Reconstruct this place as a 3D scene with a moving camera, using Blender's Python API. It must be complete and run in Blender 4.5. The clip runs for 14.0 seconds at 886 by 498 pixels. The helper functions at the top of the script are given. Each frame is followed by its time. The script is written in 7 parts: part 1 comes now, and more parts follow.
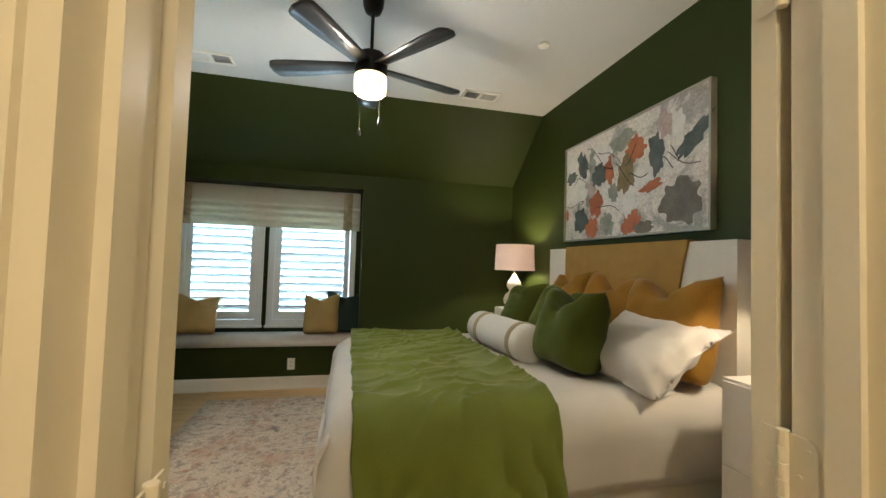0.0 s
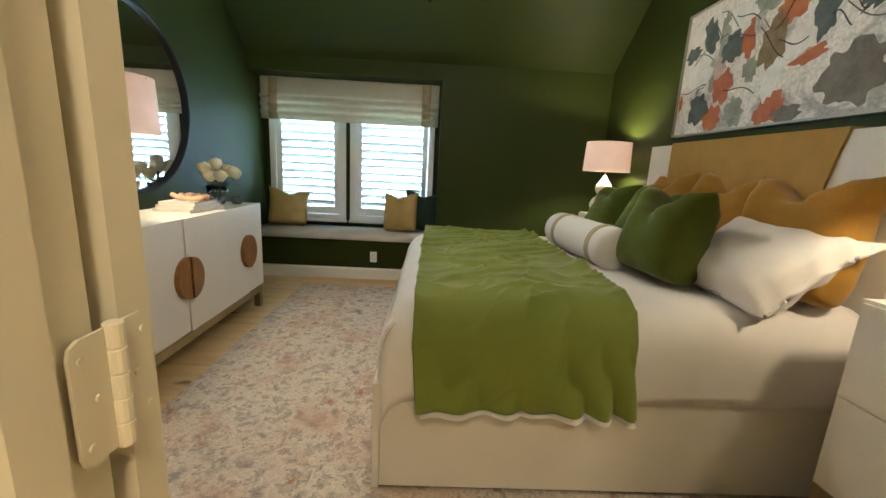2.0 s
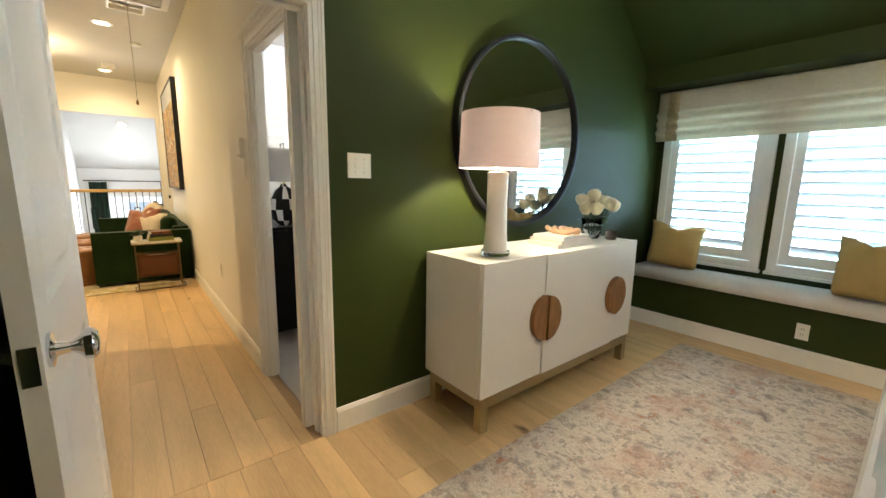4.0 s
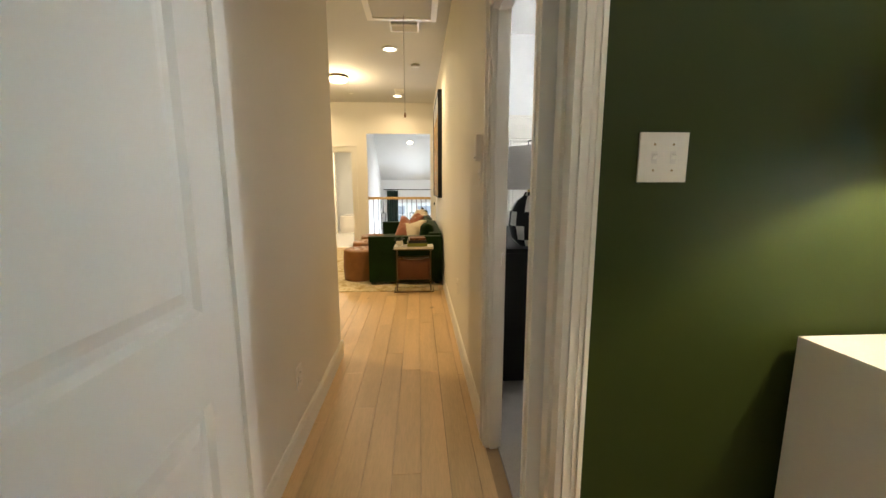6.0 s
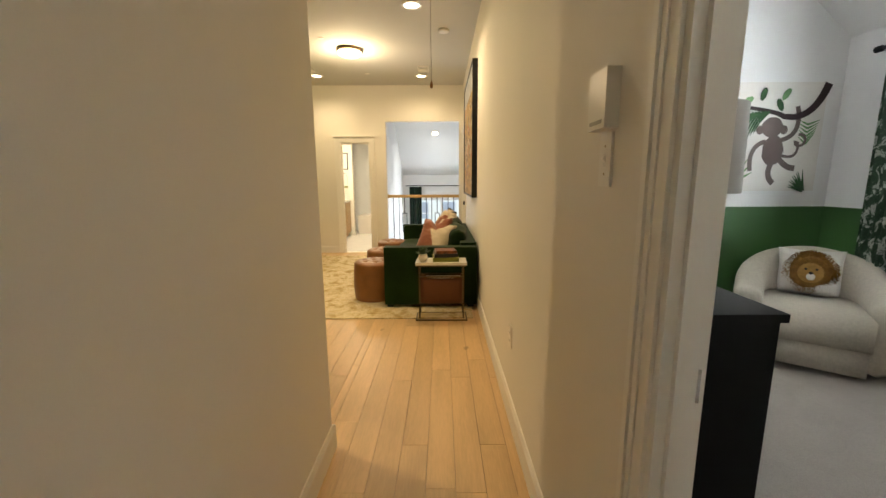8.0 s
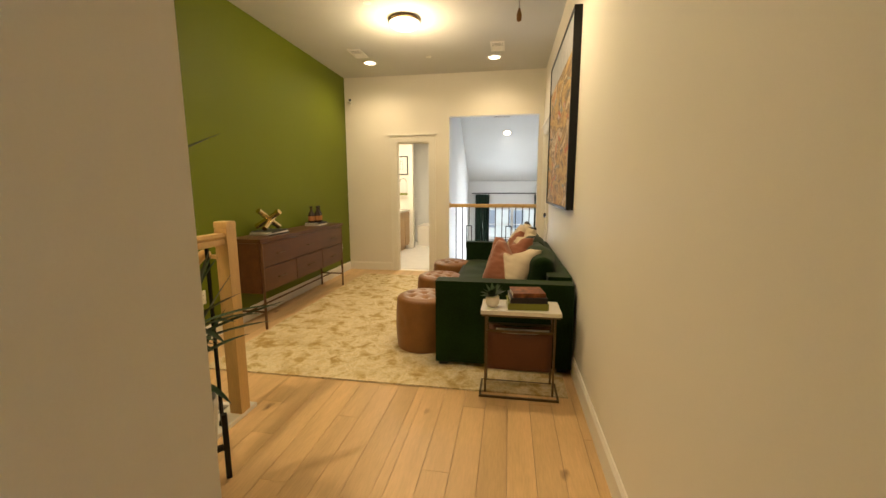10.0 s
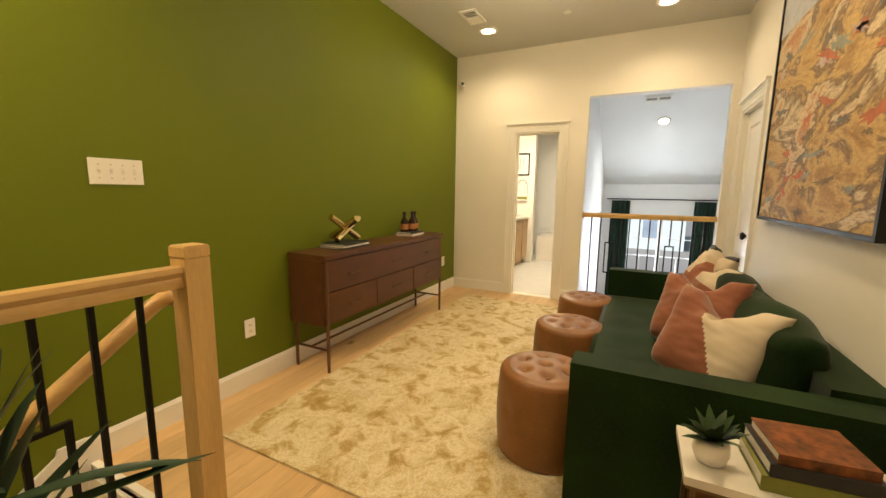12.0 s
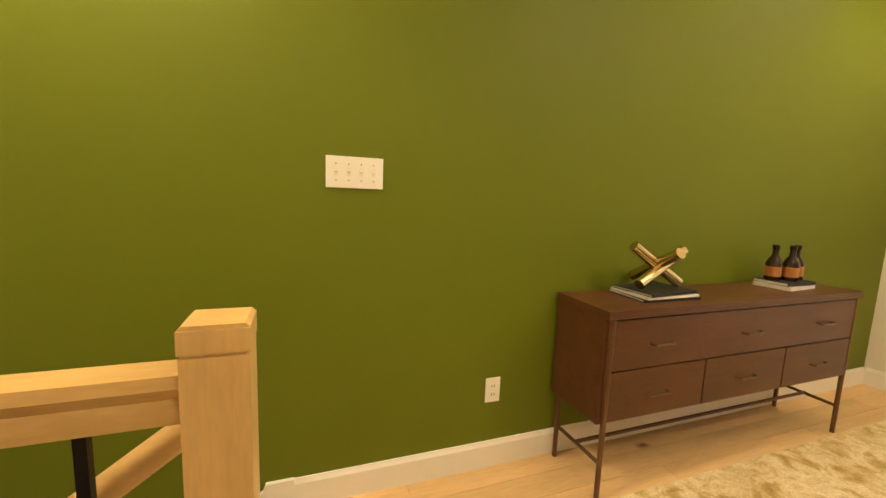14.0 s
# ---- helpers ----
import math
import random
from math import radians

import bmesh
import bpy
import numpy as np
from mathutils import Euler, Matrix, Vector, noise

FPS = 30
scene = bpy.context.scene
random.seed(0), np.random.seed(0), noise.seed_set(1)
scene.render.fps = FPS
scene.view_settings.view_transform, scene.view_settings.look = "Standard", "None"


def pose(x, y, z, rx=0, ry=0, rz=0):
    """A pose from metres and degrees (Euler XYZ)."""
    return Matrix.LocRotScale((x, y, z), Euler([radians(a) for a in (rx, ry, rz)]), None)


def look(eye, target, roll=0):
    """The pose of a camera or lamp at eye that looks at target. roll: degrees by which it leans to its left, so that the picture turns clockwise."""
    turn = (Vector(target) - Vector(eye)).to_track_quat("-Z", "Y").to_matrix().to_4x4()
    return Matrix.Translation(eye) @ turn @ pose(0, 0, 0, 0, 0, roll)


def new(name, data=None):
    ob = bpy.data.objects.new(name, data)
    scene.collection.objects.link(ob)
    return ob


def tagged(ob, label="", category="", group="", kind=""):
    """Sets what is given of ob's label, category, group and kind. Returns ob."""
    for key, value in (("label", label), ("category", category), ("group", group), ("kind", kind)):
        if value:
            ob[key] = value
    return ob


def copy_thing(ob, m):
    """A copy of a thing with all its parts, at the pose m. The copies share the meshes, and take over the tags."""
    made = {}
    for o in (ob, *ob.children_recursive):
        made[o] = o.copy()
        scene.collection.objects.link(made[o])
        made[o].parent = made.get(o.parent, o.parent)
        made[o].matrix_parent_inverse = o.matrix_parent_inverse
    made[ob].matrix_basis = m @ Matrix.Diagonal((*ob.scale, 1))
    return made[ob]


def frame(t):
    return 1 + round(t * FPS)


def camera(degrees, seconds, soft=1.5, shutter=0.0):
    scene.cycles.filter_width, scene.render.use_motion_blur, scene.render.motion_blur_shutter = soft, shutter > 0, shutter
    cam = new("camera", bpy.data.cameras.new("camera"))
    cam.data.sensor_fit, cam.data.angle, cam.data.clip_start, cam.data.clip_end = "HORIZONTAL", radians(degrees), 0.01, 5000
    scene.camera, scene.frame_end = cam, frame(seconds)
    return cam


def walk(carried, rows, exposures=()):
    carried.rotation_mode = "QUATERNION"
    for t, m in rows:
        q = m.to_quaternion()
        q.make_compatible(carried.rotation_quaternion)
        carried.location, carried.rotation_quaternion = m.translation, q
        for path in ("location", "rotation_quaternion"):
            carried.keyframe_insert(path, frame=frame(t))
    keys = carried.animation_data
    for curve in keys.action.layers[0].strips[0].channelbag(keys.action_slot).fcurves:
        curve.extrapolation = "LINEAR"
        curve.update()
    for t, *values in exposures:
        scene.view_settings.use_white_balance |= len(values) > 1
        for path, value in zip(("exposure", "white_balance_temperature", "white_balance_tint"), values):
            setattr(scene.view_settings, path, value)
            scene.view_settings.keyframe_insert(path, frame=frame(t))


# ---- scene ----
cam = camera(96.9, 14.0)
PATH = [
    (0, (0.212, 0.79, 1.318), (0.674, 2.736, 1.393), 1.8),
    (0.5, (0.214, 0.796, 1.314), (0.650, 2.749, 1.316), 1.9),
    (1, (0.212, 0.803, 1.304), (0.592, 2.764, 1.187), 2.2),
    (1.5, (0.236, 0.842, 1.275), (0.520, 2.802, 0.993), 2.5),
    (2, (0.294, 0.908, 1.243), (0.356, 2.865, 0.835), 3.0),
    (2.5, (0.353, 1.015, 1.244), (-0.014, 2.933, 0.811), 2.8),
    (3, (0.31, 1.142, 1.243), (-0.475, 2.937, 0.838), 2.3),
    (3.5, (0.222, 1.28, 1.255), (-0.947, 2.861, 0.888), 1.6),
    (4, (0.132, 1.426, 1.248), (-1.402, 2.665, 0.915), 1.0),
    (4.1, (0.12, 1.474, 1.243), (-1.492, 2.612, 0.918), 1.2),
    (4.2, (0.087, 1.482, 1.245), (-1.559, 2.57, 0.92), 1.1),
    (6.3, (-0.84, 1.763, 1.257), (-2.812, 1.804, 0.925), 0.2),
    (6.5, (-0.954, 1.774, 1.26), (-2.924, 1.793, 0.914), 0.3),
    (7, (-1.227, 1.757, 1.263), (-3.191, 1.771, 0.888), 0.2),
    (7.5, (-1.499, 1.695, 1.26), (-3.47, 1.737, 0.921), 0.0),
    (8, (-1.781, 1.674, 1.271), (-3.752, 1.677, 0.931), -0.3),
    (8.2, (-1.902, 1.674, 1.273), (-3.873, 1.64, 0.937), -0.3),
    (10.3, (-3.197, 1.558, 1.253), (-5.134, 1.16, 0.951), -0.2),
    (10.5, (-3.329, 1.545, 1.261), (-5.254, 1.092, 0.958), -0.3),
    (11, (-3.596, 1.485, 1.252), (-5.493, 0.924, 0.956), 0.1),
    (11.5, (-3.885, 1.38, 1.258), (-5.74, 0.688, 0.977), 0.7),
    (12, (-4.154, 1.277, 1.252), (-5.926, 0.396, 0.961), 0.8),
    (12.5, (-4.391, 1.175, 1.249), (-6.02, 0.048, 0.969), 1.3),
    (13, (-4.595, 1.007, 1.23), (-5.996, -0.393, 0.955), 1.6),
    (13.5, (-4.781, 0.808, 1.227), (-5.899, -0.831, 0.971), 2.1),
    (14, (-4.928, 0.631, 1.24), (-5.615, -1.23, 0.981), 2.2),
]
walk(cam, [(t, look(eye, target, roll)) for t, eye, target, roll in PATH], [(0, -0.2), (1.5, -0.12), (2.3, 0.10), (3, 0.2), (3.6, 0.36), (4.2, 0.36), (6.3, -0.05), (7.0, -0.03), (7.5, -0.05), (8.0, -0.14), (8.2, -0.15), (10.3, -0.28), (11.0, -0.22), (11.5, -0.18), (12.5, -0.02), (13.2, 0.12), (14, 0.25)])

# ---- world, sun, large lights ----
world = bpy.data.worlds.new("sky_world")
scene.world = world
world.use_nodes = True
sky = world.node_tree.nodes.new("ShaderNodeTexSky")
sky.sky_type, sky.sun_disc = "NISHITA", False
sky.sun_elevation, sky.sun_rotation = radians(38), radians(135)
world.node_tree.links.new(sky.outputs["Color"], world.node_tree.nodes["Background"].inputs["Color"])
world.node_tree.nodes["Background"].inputs["Strength"].default_value = 0.15
sun_data = bpy.data.lights.new("sun", "SUN")
sun_data.energy, sun_data.angle, sun_data.color = 5.0, radians(0.5), (1.0, 0.95, 0.88)
sun = new("sun", sun_data)
sun.matrix_world = look((14, -14, 15.5), (0, 0, 0))


def lamp(kind, name, m, watts, color, size=0.1, size_y=None, spread=None):
    """A light where the place has one, or an unseen one added for fill."""
    data = bpy.data.lights.new(name, kind)
    data.energy, data.color = watts, color
    if kind == "AREA":
        data.shape, data.size, data.size_y = "RECTANGLE", size, size_y or size
        if spread:
            data.spread = radians(spread)
    else:
        data.shadow_soft_size = size
    if kind == "SPOT":
        data.spot_size, data.spot_blend = radians(spread or 120), 0.8
    ob = new(name, data)
    ob.matrix_world = m
    return ob


WARM, LAMPC, DAY = (1.0, 0.76, 0.45), (1.0, 0.83, 0.58), (0.47, 0.78, 1.0)
lamp("AREA", "window_daylight", look((-0.63, 5.95, 1.35), (-0.63, 3.0, 1.2)), 300, DAY, 2.2, 1.7)
lamp("AREA", "kid_window_daylight", look((-3.75, 5.35, 1.4), (-3.75, 3.0, 1.2)), 430, (0.95, 0.97, 1.0), 1.7, 1.7)
lamp("AREA", "void_window_daylight", look((-13.35, 1.75, -0.1), (-9.0, 1.75, 0.3)), 290, (0.88, 0.95, 1.0), 2.4, 1.8)
lamp("POINT", "fan_bulb", pose(0.29, 3.05, 2.19), 36, (1.0, 0.92, 0.80), 0.07)
lamp("POINT", "bedside_bulb", pose(1.80, 4.40, 1.40), 44, LAMPC, 0.04)
lamp("POINT", "bedside_bulb_near", pose(1.86, 1.83, 1.40), 22, LAMPC, 0.04)
lamp("POINT", "dresser_bulb", pose(-1.29, 2.93, 1.45), 50, LAMPC, 0.04)
# Unseen lamp, added to light the closet and the near side of the bed.
lamp("AREA", "closet_unseen_light", look((0.45, 0.1, 2.52), (0.45, 0.15, 0)), 27, (1.0, 0.84, 0.58), 0.35)
# The last two, over hall and stairs, are unseen lamps added as fill.
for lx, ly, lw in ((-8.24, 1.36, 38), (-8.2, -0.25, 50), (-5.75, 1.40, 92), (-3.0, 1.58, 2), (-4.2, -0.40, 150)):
    lamp("SPOT", "downlight_and_fill_bulb", look((lx, ly, 2.85), (lx, ly, 0)), lw, WARM, 0.06, spread=160)
lamp("POINT", "flush_bulb", pose(-6.98, 0.54, 2.60), 44, WARM, 0.12)
# Unseen lamp, added to brighten the bathroom through its doorway.
lamp("AREA", "bath_unseen_light", look((-10.2, -0.2, 2.38), (-10.2, -0.2, 0)), 46, (1.0, 0.86, 0.62), 0.28)
lamp("SPOT", "void_bulb", look((-11.48, 1.513, 2.36), (-11.48, 1.513, 0)), 50, (1.0, 0.96, 0.9), 0.06, spread=160)


# ---- materials ----
def mat(name, color, rough=0.6, metal=0.0, vary=0.12, scale=6.0, fine=60.0, bump=0.15, depth=0.002, stretch=(1, 1, 1), second=None, sheen=0.0, trans=0.0, emit=0.0, rnd=0.0, coat=0.0, spec=0.35):
    """A surface with variation at two scales: broad blotches and fine grain."""
    m = bpy.data.materials.new(name)
    m.use_nodes = True
    nt = m.node_tree
    n, link = nt.nodes, nt.links.new
    bsdf = n["Principled BSDF"]
    tc = n.new("ShaderNodeTexCoord")
    mp = n.new("ShaderNodeMapping")
    mp.inputs["Scale"].default_value = stretch
    info = n.new("ShaderNodeObjectInfo")
    off = n.new("ShaderNodeVectorMath")
    off.operation = "ADD"
    rscale = n.new("ShaderNodeVectorMath")
    rscale.operation = "SCALE"
    rscale.inputs[0].default_value = (13.7, 7.3, 3.1)
    link(info.outputs["Random"], rscale.inputs["Scale"])
    link(tc.outputs["Object"], off.inputs[0])
    link(rscale.outputs["Vector"], off.inputs[1])
    link(off.outputs["Vector"], mp.inputs["Vector"])
    big = n.new("ShaderNodeTexNoise")
    big.inputs["Scale"].default_value, big.inputs["Detail"].default_value = scale, 5
    small = n.new("ShaderNodeTexNoise")
    small.inputs["Scale"].default_value, small.inputs["Detail"].default_value = fine, 4
    link(mp.outputs["Vector"], big.inputs["Vector"])
    link(mp.outputs["Vector"], small.inputs["Vector"])
    ramp = n.new("ShaderNodeValToRGB")
    c2 = second or tuple(max(0, c * (1 - vary)) for c in color)
    ramp.color_ramp.elements[0].position, ramp.color_ramp.elements[1].position = 0.36, 0.64
    ramp.color_ramp.elements[0].color, ramp.color_ramp.elements[1].color = (*c2, 1), (*color, 1)
    add = n.new("ShaderNodeMath")
    add.operation = "MULTIPLY_ADD"
    add.inputs[1].default_value = 0.35
    link(small.outputs["Fac"], add.inputs[0])
    mul = n.new("ShaderNodeMath")
    mul.operation = "MULTIPLY"
    mul.inputs[1].default_value = 0.65
    link(big.outputs["Fac"], mul.inputs[0])
    link(mul.outputs[0], add.inputs[2])
    link(add.outputs[0], ramp.inputs["Fac"])
    out = ramp.outputs["Color"]
    if rnd:
        hsv = n.new("ShaderNodeHueSaturation")
        mr = n.new("ShaderNodeMapRange")
        mr.inputs["To Min"].default_value, mr.inputs["To Max"].default_value = 1 - rnd, 1 + rnd
        link(info.outputs["Random"], mr.inputs["Value"])
        link(mr.outputs["Result"], hsv.inputs["Value"])
        link(out, hsv.inputs["Color"])
        out = hsv.outputs["Color"]
    link(out, bsdf.inputs["Base Color"])
    bsdf.inputs["Roughness"].default_value, bsdf.inputs["Metallic"].default_value = rough, metal
    bsdf.inputs["Coat Weight"].default_value = coat
    bsdf.inputs["Specular IOR Level"].default_value = spec
    if sheen:
        bsdf.inputs["Sheen Weight"].default_value, bsdf.inputs["Sheen Roughness"].default_value = sheen, 0.4
    if bump:
        b = n.new("ShaderNodeBump")
        b.inputs["Strength"].default_value, b.inputs["Distance"].default_value = bump, depth
        link(add.outputs[0], b.inputs["Height"])
        link(b.outputs["Normal"], bsdf.inputs["Normal"])
    if trans:
        tl = n.new("ShaderNodeBsdfTranslucent")
        mix = n.new("ShaderNodeMixShader")
        mix.inputs["Fac"].default_value = trans
        link(out, tl.inputs["Color"])
        link(bsdf.outputs["BSDF"], mix.inputs[1])
        link(tl.outputs["BSDF"], mix.inputs[2])
        link(mix.outputs["Shader"], n["Material Output"].inputs["Surface"])
    if emit:
        bsdf.inputs["Emission Strength"].default_value = emit
        link(out, bsdf.inputs["Emission Color"])
    return m


def glow(name, color, strength):
    m = bpy.data.materials.new(name)
    m.use_nodes = True
    b = m.node_tree.nodes["Principled BSDF"]
    b.inputs["Base Color"].default_value = (*color, 1)
    b.inputs["Emission Color"].default_value = (*color, 1)
    b.inputs["Emission Strength"].default_value = strength
    return m


def glass_mat(name, tint=(1, 1, 1), rough=0.0):
    m = bpy.data.materials.new(name)
    m.use_nodes = True
    b = m.node_tree.nodes["Principled BSDF"]
    b.inputs["Base Color"].default_value = (*tint, 1)
    b.inputs["Transmission Weight"].default_value, b.inputs["Roughness"].default_value, b.inputs["IOR"].default_value = 1.0, rough, 1.45
    return m


def blotch_mat(name, colors, scale, rough=0.9, warp=0.6, fine=180.0, bump=0.5, depth=0.004, sharp=True, stretch=(1, 1, 1)):
    """A woven or painted surface of many colour patches, for rugs and pictures."""
    m = bpy.data.materials.new(name)
    m.use_nodes = True
    nt = m.node_tree
    n, link = nt.nodes, nt.links.new
    bsdf = n["Principled BSDF"]
    tc = n.new("ShaderNodeTexCoord")
    mp = n.new("ShaderNodeMapping")
    mp.inputs["Scale"].default_value = stretch
    link(tc.outputs["Object"], mp.inputs["Vector"])
    a = n.new("ShaderNodeTexNoise")
    a.inputs["Scale"].default_value, a.inputs["Detail"].default_value, a.inputs["Distortion"].default_value = scale, 7, warp
    a.inputs["Roughness"].default_value = 0.62
    link(mp.outputs["Vector"], a.inputs["Vector"])
    ramp = n.new("ShaderNodeValToRGB")
    if sharp:
        ramp.color_ramp.interpolation = "EASE"
    els = ramp.color_ramp.elements
    for i, (p, c) in enumerate(colors):
        e = els[i] if i < 2 else els.new(p)
        e.position, e.color = p, (*c, 1)
    link(a.outputs["Fac"], ramp.inputs["Fac"])
    b = n.new("ShaderNodeTexNoise")
    b.inputs["Scale"].default_value, b.inputs["Detail"].default_value = fine, 3
    link(mp.outputs["Vector"], b.inputs["Vector"])
    hs = n.new("ShaderNodeHueSaturation")
    mr = n.new("ShaderNodeMapRange")
    mr.inputs["From Min"].default_value, mr.inputs["From Max"].default_value = 0.3, 0.7
    mr.inputs["To Min"].default_value, mr.inputs["To Max"].default_value = 0.78, 1.18
    link(b.outputs["Fac"], mr.inputs["Value"])
    link(mr.outputs["Result"], hs.inputs["Value"])
    link(ramp.outputs["Color"], hs.inputs["Color"])
    link(hs.outputs["Color"], bsdf.inputs["Base Color"])
    bsdf.inputs["Roughness"].default_value = rough
    bp = n.new("ShaderNodeBump")
    bp.inputs["Strength"].default_value, bp.inputs["Distance"].default_value = bump, depth
    link(b.outputs["Fac"], bp.inputs["Height"])
    link(bp.outputs["Normal"], bsdf.inputs["Normal"])
    return m


GREEN_DARK = mat("dark_green_paint", (0.027, 0.039, 0.0065), 0.55, spec=0.16, vary=0.06, scale=2, fine=220, bump=0.12, depth=0.001)
GREEN_OLIVE = mat("olive_green_paint", (0.130, 0.160, 0.010), 0.55, spec=0.2, vary=0.05, scale=2, fine=220, bump=0.12, depth=0.001)
GREEN_KID = mat("grass_green_paint", (0.060, 0.150, 0.045), 0.5, vary=0.05, scale=2, fine=220, bump=0.1, depth=0.001)
WHITE_WALL = mat("warm_white_wall_paint", (0.78, 0.74, 0.66), 0.62, vary=0.03, scale=2, fine=240, bump=0.12, depth=0.001)
COOL_WALL = mat("cool_white_wall_paint", (0.80, 0.80, 0.79), 0.62, vary=0.03, scale=2, fine=240, bump=0.12, depth=0.001)
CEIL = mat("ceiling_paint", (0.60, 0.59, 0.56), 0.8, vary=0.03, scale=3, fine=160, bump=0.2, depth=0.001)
TRIM = mat("white_trim_paint", (0.80, 0.77, 0.70), 0.4, vary=0.02, scale=5, fine=90, bump=0)
CREAM = mat("cream_trim_paint", (0.72, 0.66, 0.52), 0.4, vary=0.03, scale=5, fine=60, bump=0)
PLANK = mat("oak_plank", (0.70, 0.468, 0.232), 0.40, vary=0.24, scale=3, fine=42, bump=0.15, depth=0.001, stretch=(0.35, 3.2, 3.2), rnd=0.10)


def add_knots(m, size, color):
    """Scattered dark knots with a soft halo on a wood material."""
    nt = m.node_tree
    n, link = nt.nodes, nt.links.new
    tc = n.new("ShaderNodeTexCoord")
    mp = n.new("ShaderNodeMapping")
    mp.inputs["Scale"].default_value = (0.75, 1.5, 1.0)
    geo = n.new("ShaderNodeNewGeometry")
    link(geo.outputs["Position"], mp.inputs["Vector"])
    warp = n.new("ShaderNodeTexNoise")
    warp.inputs["Scale"].default_value = 18
    mixv = n.new("ShaderNodeVectorMath")
    mixv.operation = "MULTIPLY_ADD"
    mixv.inputs[1].default_value = (0.06, 0.06, 0)
    link(mp.outputs["Vector"], warp.inputs["Vector"])
    link(warp.outputs["Color"], mixv.inputs[0])
    link(mp.outputs["Vector"], mixv.inputs[2])
    vo = n.new("ShaderNodeTexVoronoi")
    vo.inputs["Scale"].default_value = 2.1
    link(mixv.outputs["Vector"], vo.inputs["Vector"])
    rp = n.new("ShaderNodeValToRGB")
    rp.color_ramp.elements[0].position, rp.color_ramp.elements[1].position = size * 0.45, size * 1.8
    rp.color_ramp.elements[0].color, rp.color_ramp.elements[1].color = (1, 1, 1, 1), (0, 0, 0, 1)
    link(vo.outputs["Distance"], rp.inputs["Fac"])
    mix = n.new("ShaderNodeMix")
    mix.data_type = "RGBA"
    bsdf = n["Principled BSDF"]
    old = bsdf.inputs["Base Color"].links[0].from_socket
    link(old, mix.inputs["A"])
    mix.inputs["B"].default_value = (*color, 1)
    link(rp.outputs["Color"], mix.inputs["Factor"])
    link(mix.outputs["Result"], bsdf.inputs["Base Color"])


add_knots(PLANK, 0.05, (0.16, 0.085, 0.04))


def rug_mat(name, colors, tint, scale, snap, detail=6.0, rough=0.95, warp=0.3, tint_scale=1.6, tint_amount=0.5):
    """A pile rug: woven colour patches on a fine stitch grid, with broad worn tints."""
    m = bpy.data.materials.new(name)
    m.use_nodes = True
    nt = m.node_tree
    n, link = nt.nodes, nt.links.new
    bsdf = n["Principled BSDF"]
    tc = n.new("ShaderNodeTexCoord")
    sn = n.new("ShaderNodeVectorMath")
    sn.operation = "SNAP"
    sn.inputs[1].default_value = (snap, snap, snap)
    link(tc.outputs["Object"], sn.inputs[0])
    a = n.new("ShaderNodeTexNoise")
    a.inputs["Scale"].default_value, a.inputs["Detail"].default_value, a.inputs["Roughness"].default_value, a.inputs["Distortion"].default_value = scale, detail, 0.66, warp
    link(sn.outputs["Vector"], a.inputs["Vector"])
    ramp = n.new("ShaderNodeValToRGB")
    els = ramp.color_ramp.elements
    for i, (p, c) in enumerate(colors):
        e = els[i] if i < 2 else els.new(p)
        e.position, e.color = p, (*c, 1)
    link(a.outputs["Fac"], ramp.inputs["Fac"])
    b = n.new("ShaderNodeTexNoise")
    b.inputs["Scale"].default_value, b.inputs["Detail"].default_value = tint_scale, 8
    b.inputs["Roughness"].default_value = 0.7
    link(sn.outputs["Vector"], b.inputs["Vector"])
    mr = n.new("ShaderNodeMapRange")
    mr.inputs["From Min"].default_value, mr.inputs["From Max"].default_value = 0.50, 0.68
    mr.inputs["To Max"].default_value = tint_amount
    link(b.outputs["Fac"], mr.inputs["Value"])
    mix = n.new("ShaderNodeMix")
    mix.data_type = "RGBA"
    link(mr.outputs["Result"], mix.inputs["Factor"])
    link(ramp.outputs["Color"], mix.inputs["A"])
    mix.inputs["B"].default_value = (*tint, 1)
    g = n.new("ShaderNodeTexNoise")
    g.inputs["Scale"].default_value, g.inputs["Detail"].default_value = 140, 3
    link(tc.outputs["Object"], g.inputs["Vector"])
    hs = n.new("ShaderNodeHueSaturation")
    m2 = n.new("ShaderNodeMapRange")
    m2.inputs["From Min"].default_value, m2.inputs["From Max"].default_value = 0.3, 0.7
    m2.inputs["To Min"].default_value, m2.inputs["To Max"].default_value = 0.82, 1.15
    link(g.outputs["Fac"], m2.inputs["Value"])
    link(m2.outputs["Result"], hs.inputs["Value"])
    link(mix.outputs["Result"], hs.inputs["Color"])
    link(hs.outputs["Color"], bsdf.inputs["Base Color"])
    bsdf.inputs["Roughness"].default_value = rough
    bsdf.inputs["Specular IOR Level"].default_value = 0.2
    bp = n.new("ShaderNodeBump")
    bp.inputs["Strength"].default_value, bp.inputs["Distance"].default_value = 0.5, 0.004
    link(g.outputs["Fac"], bp.inputs["Height"])
    link(bp.outputs["Normal"], bsdf.inputs["Normal"])
    return m

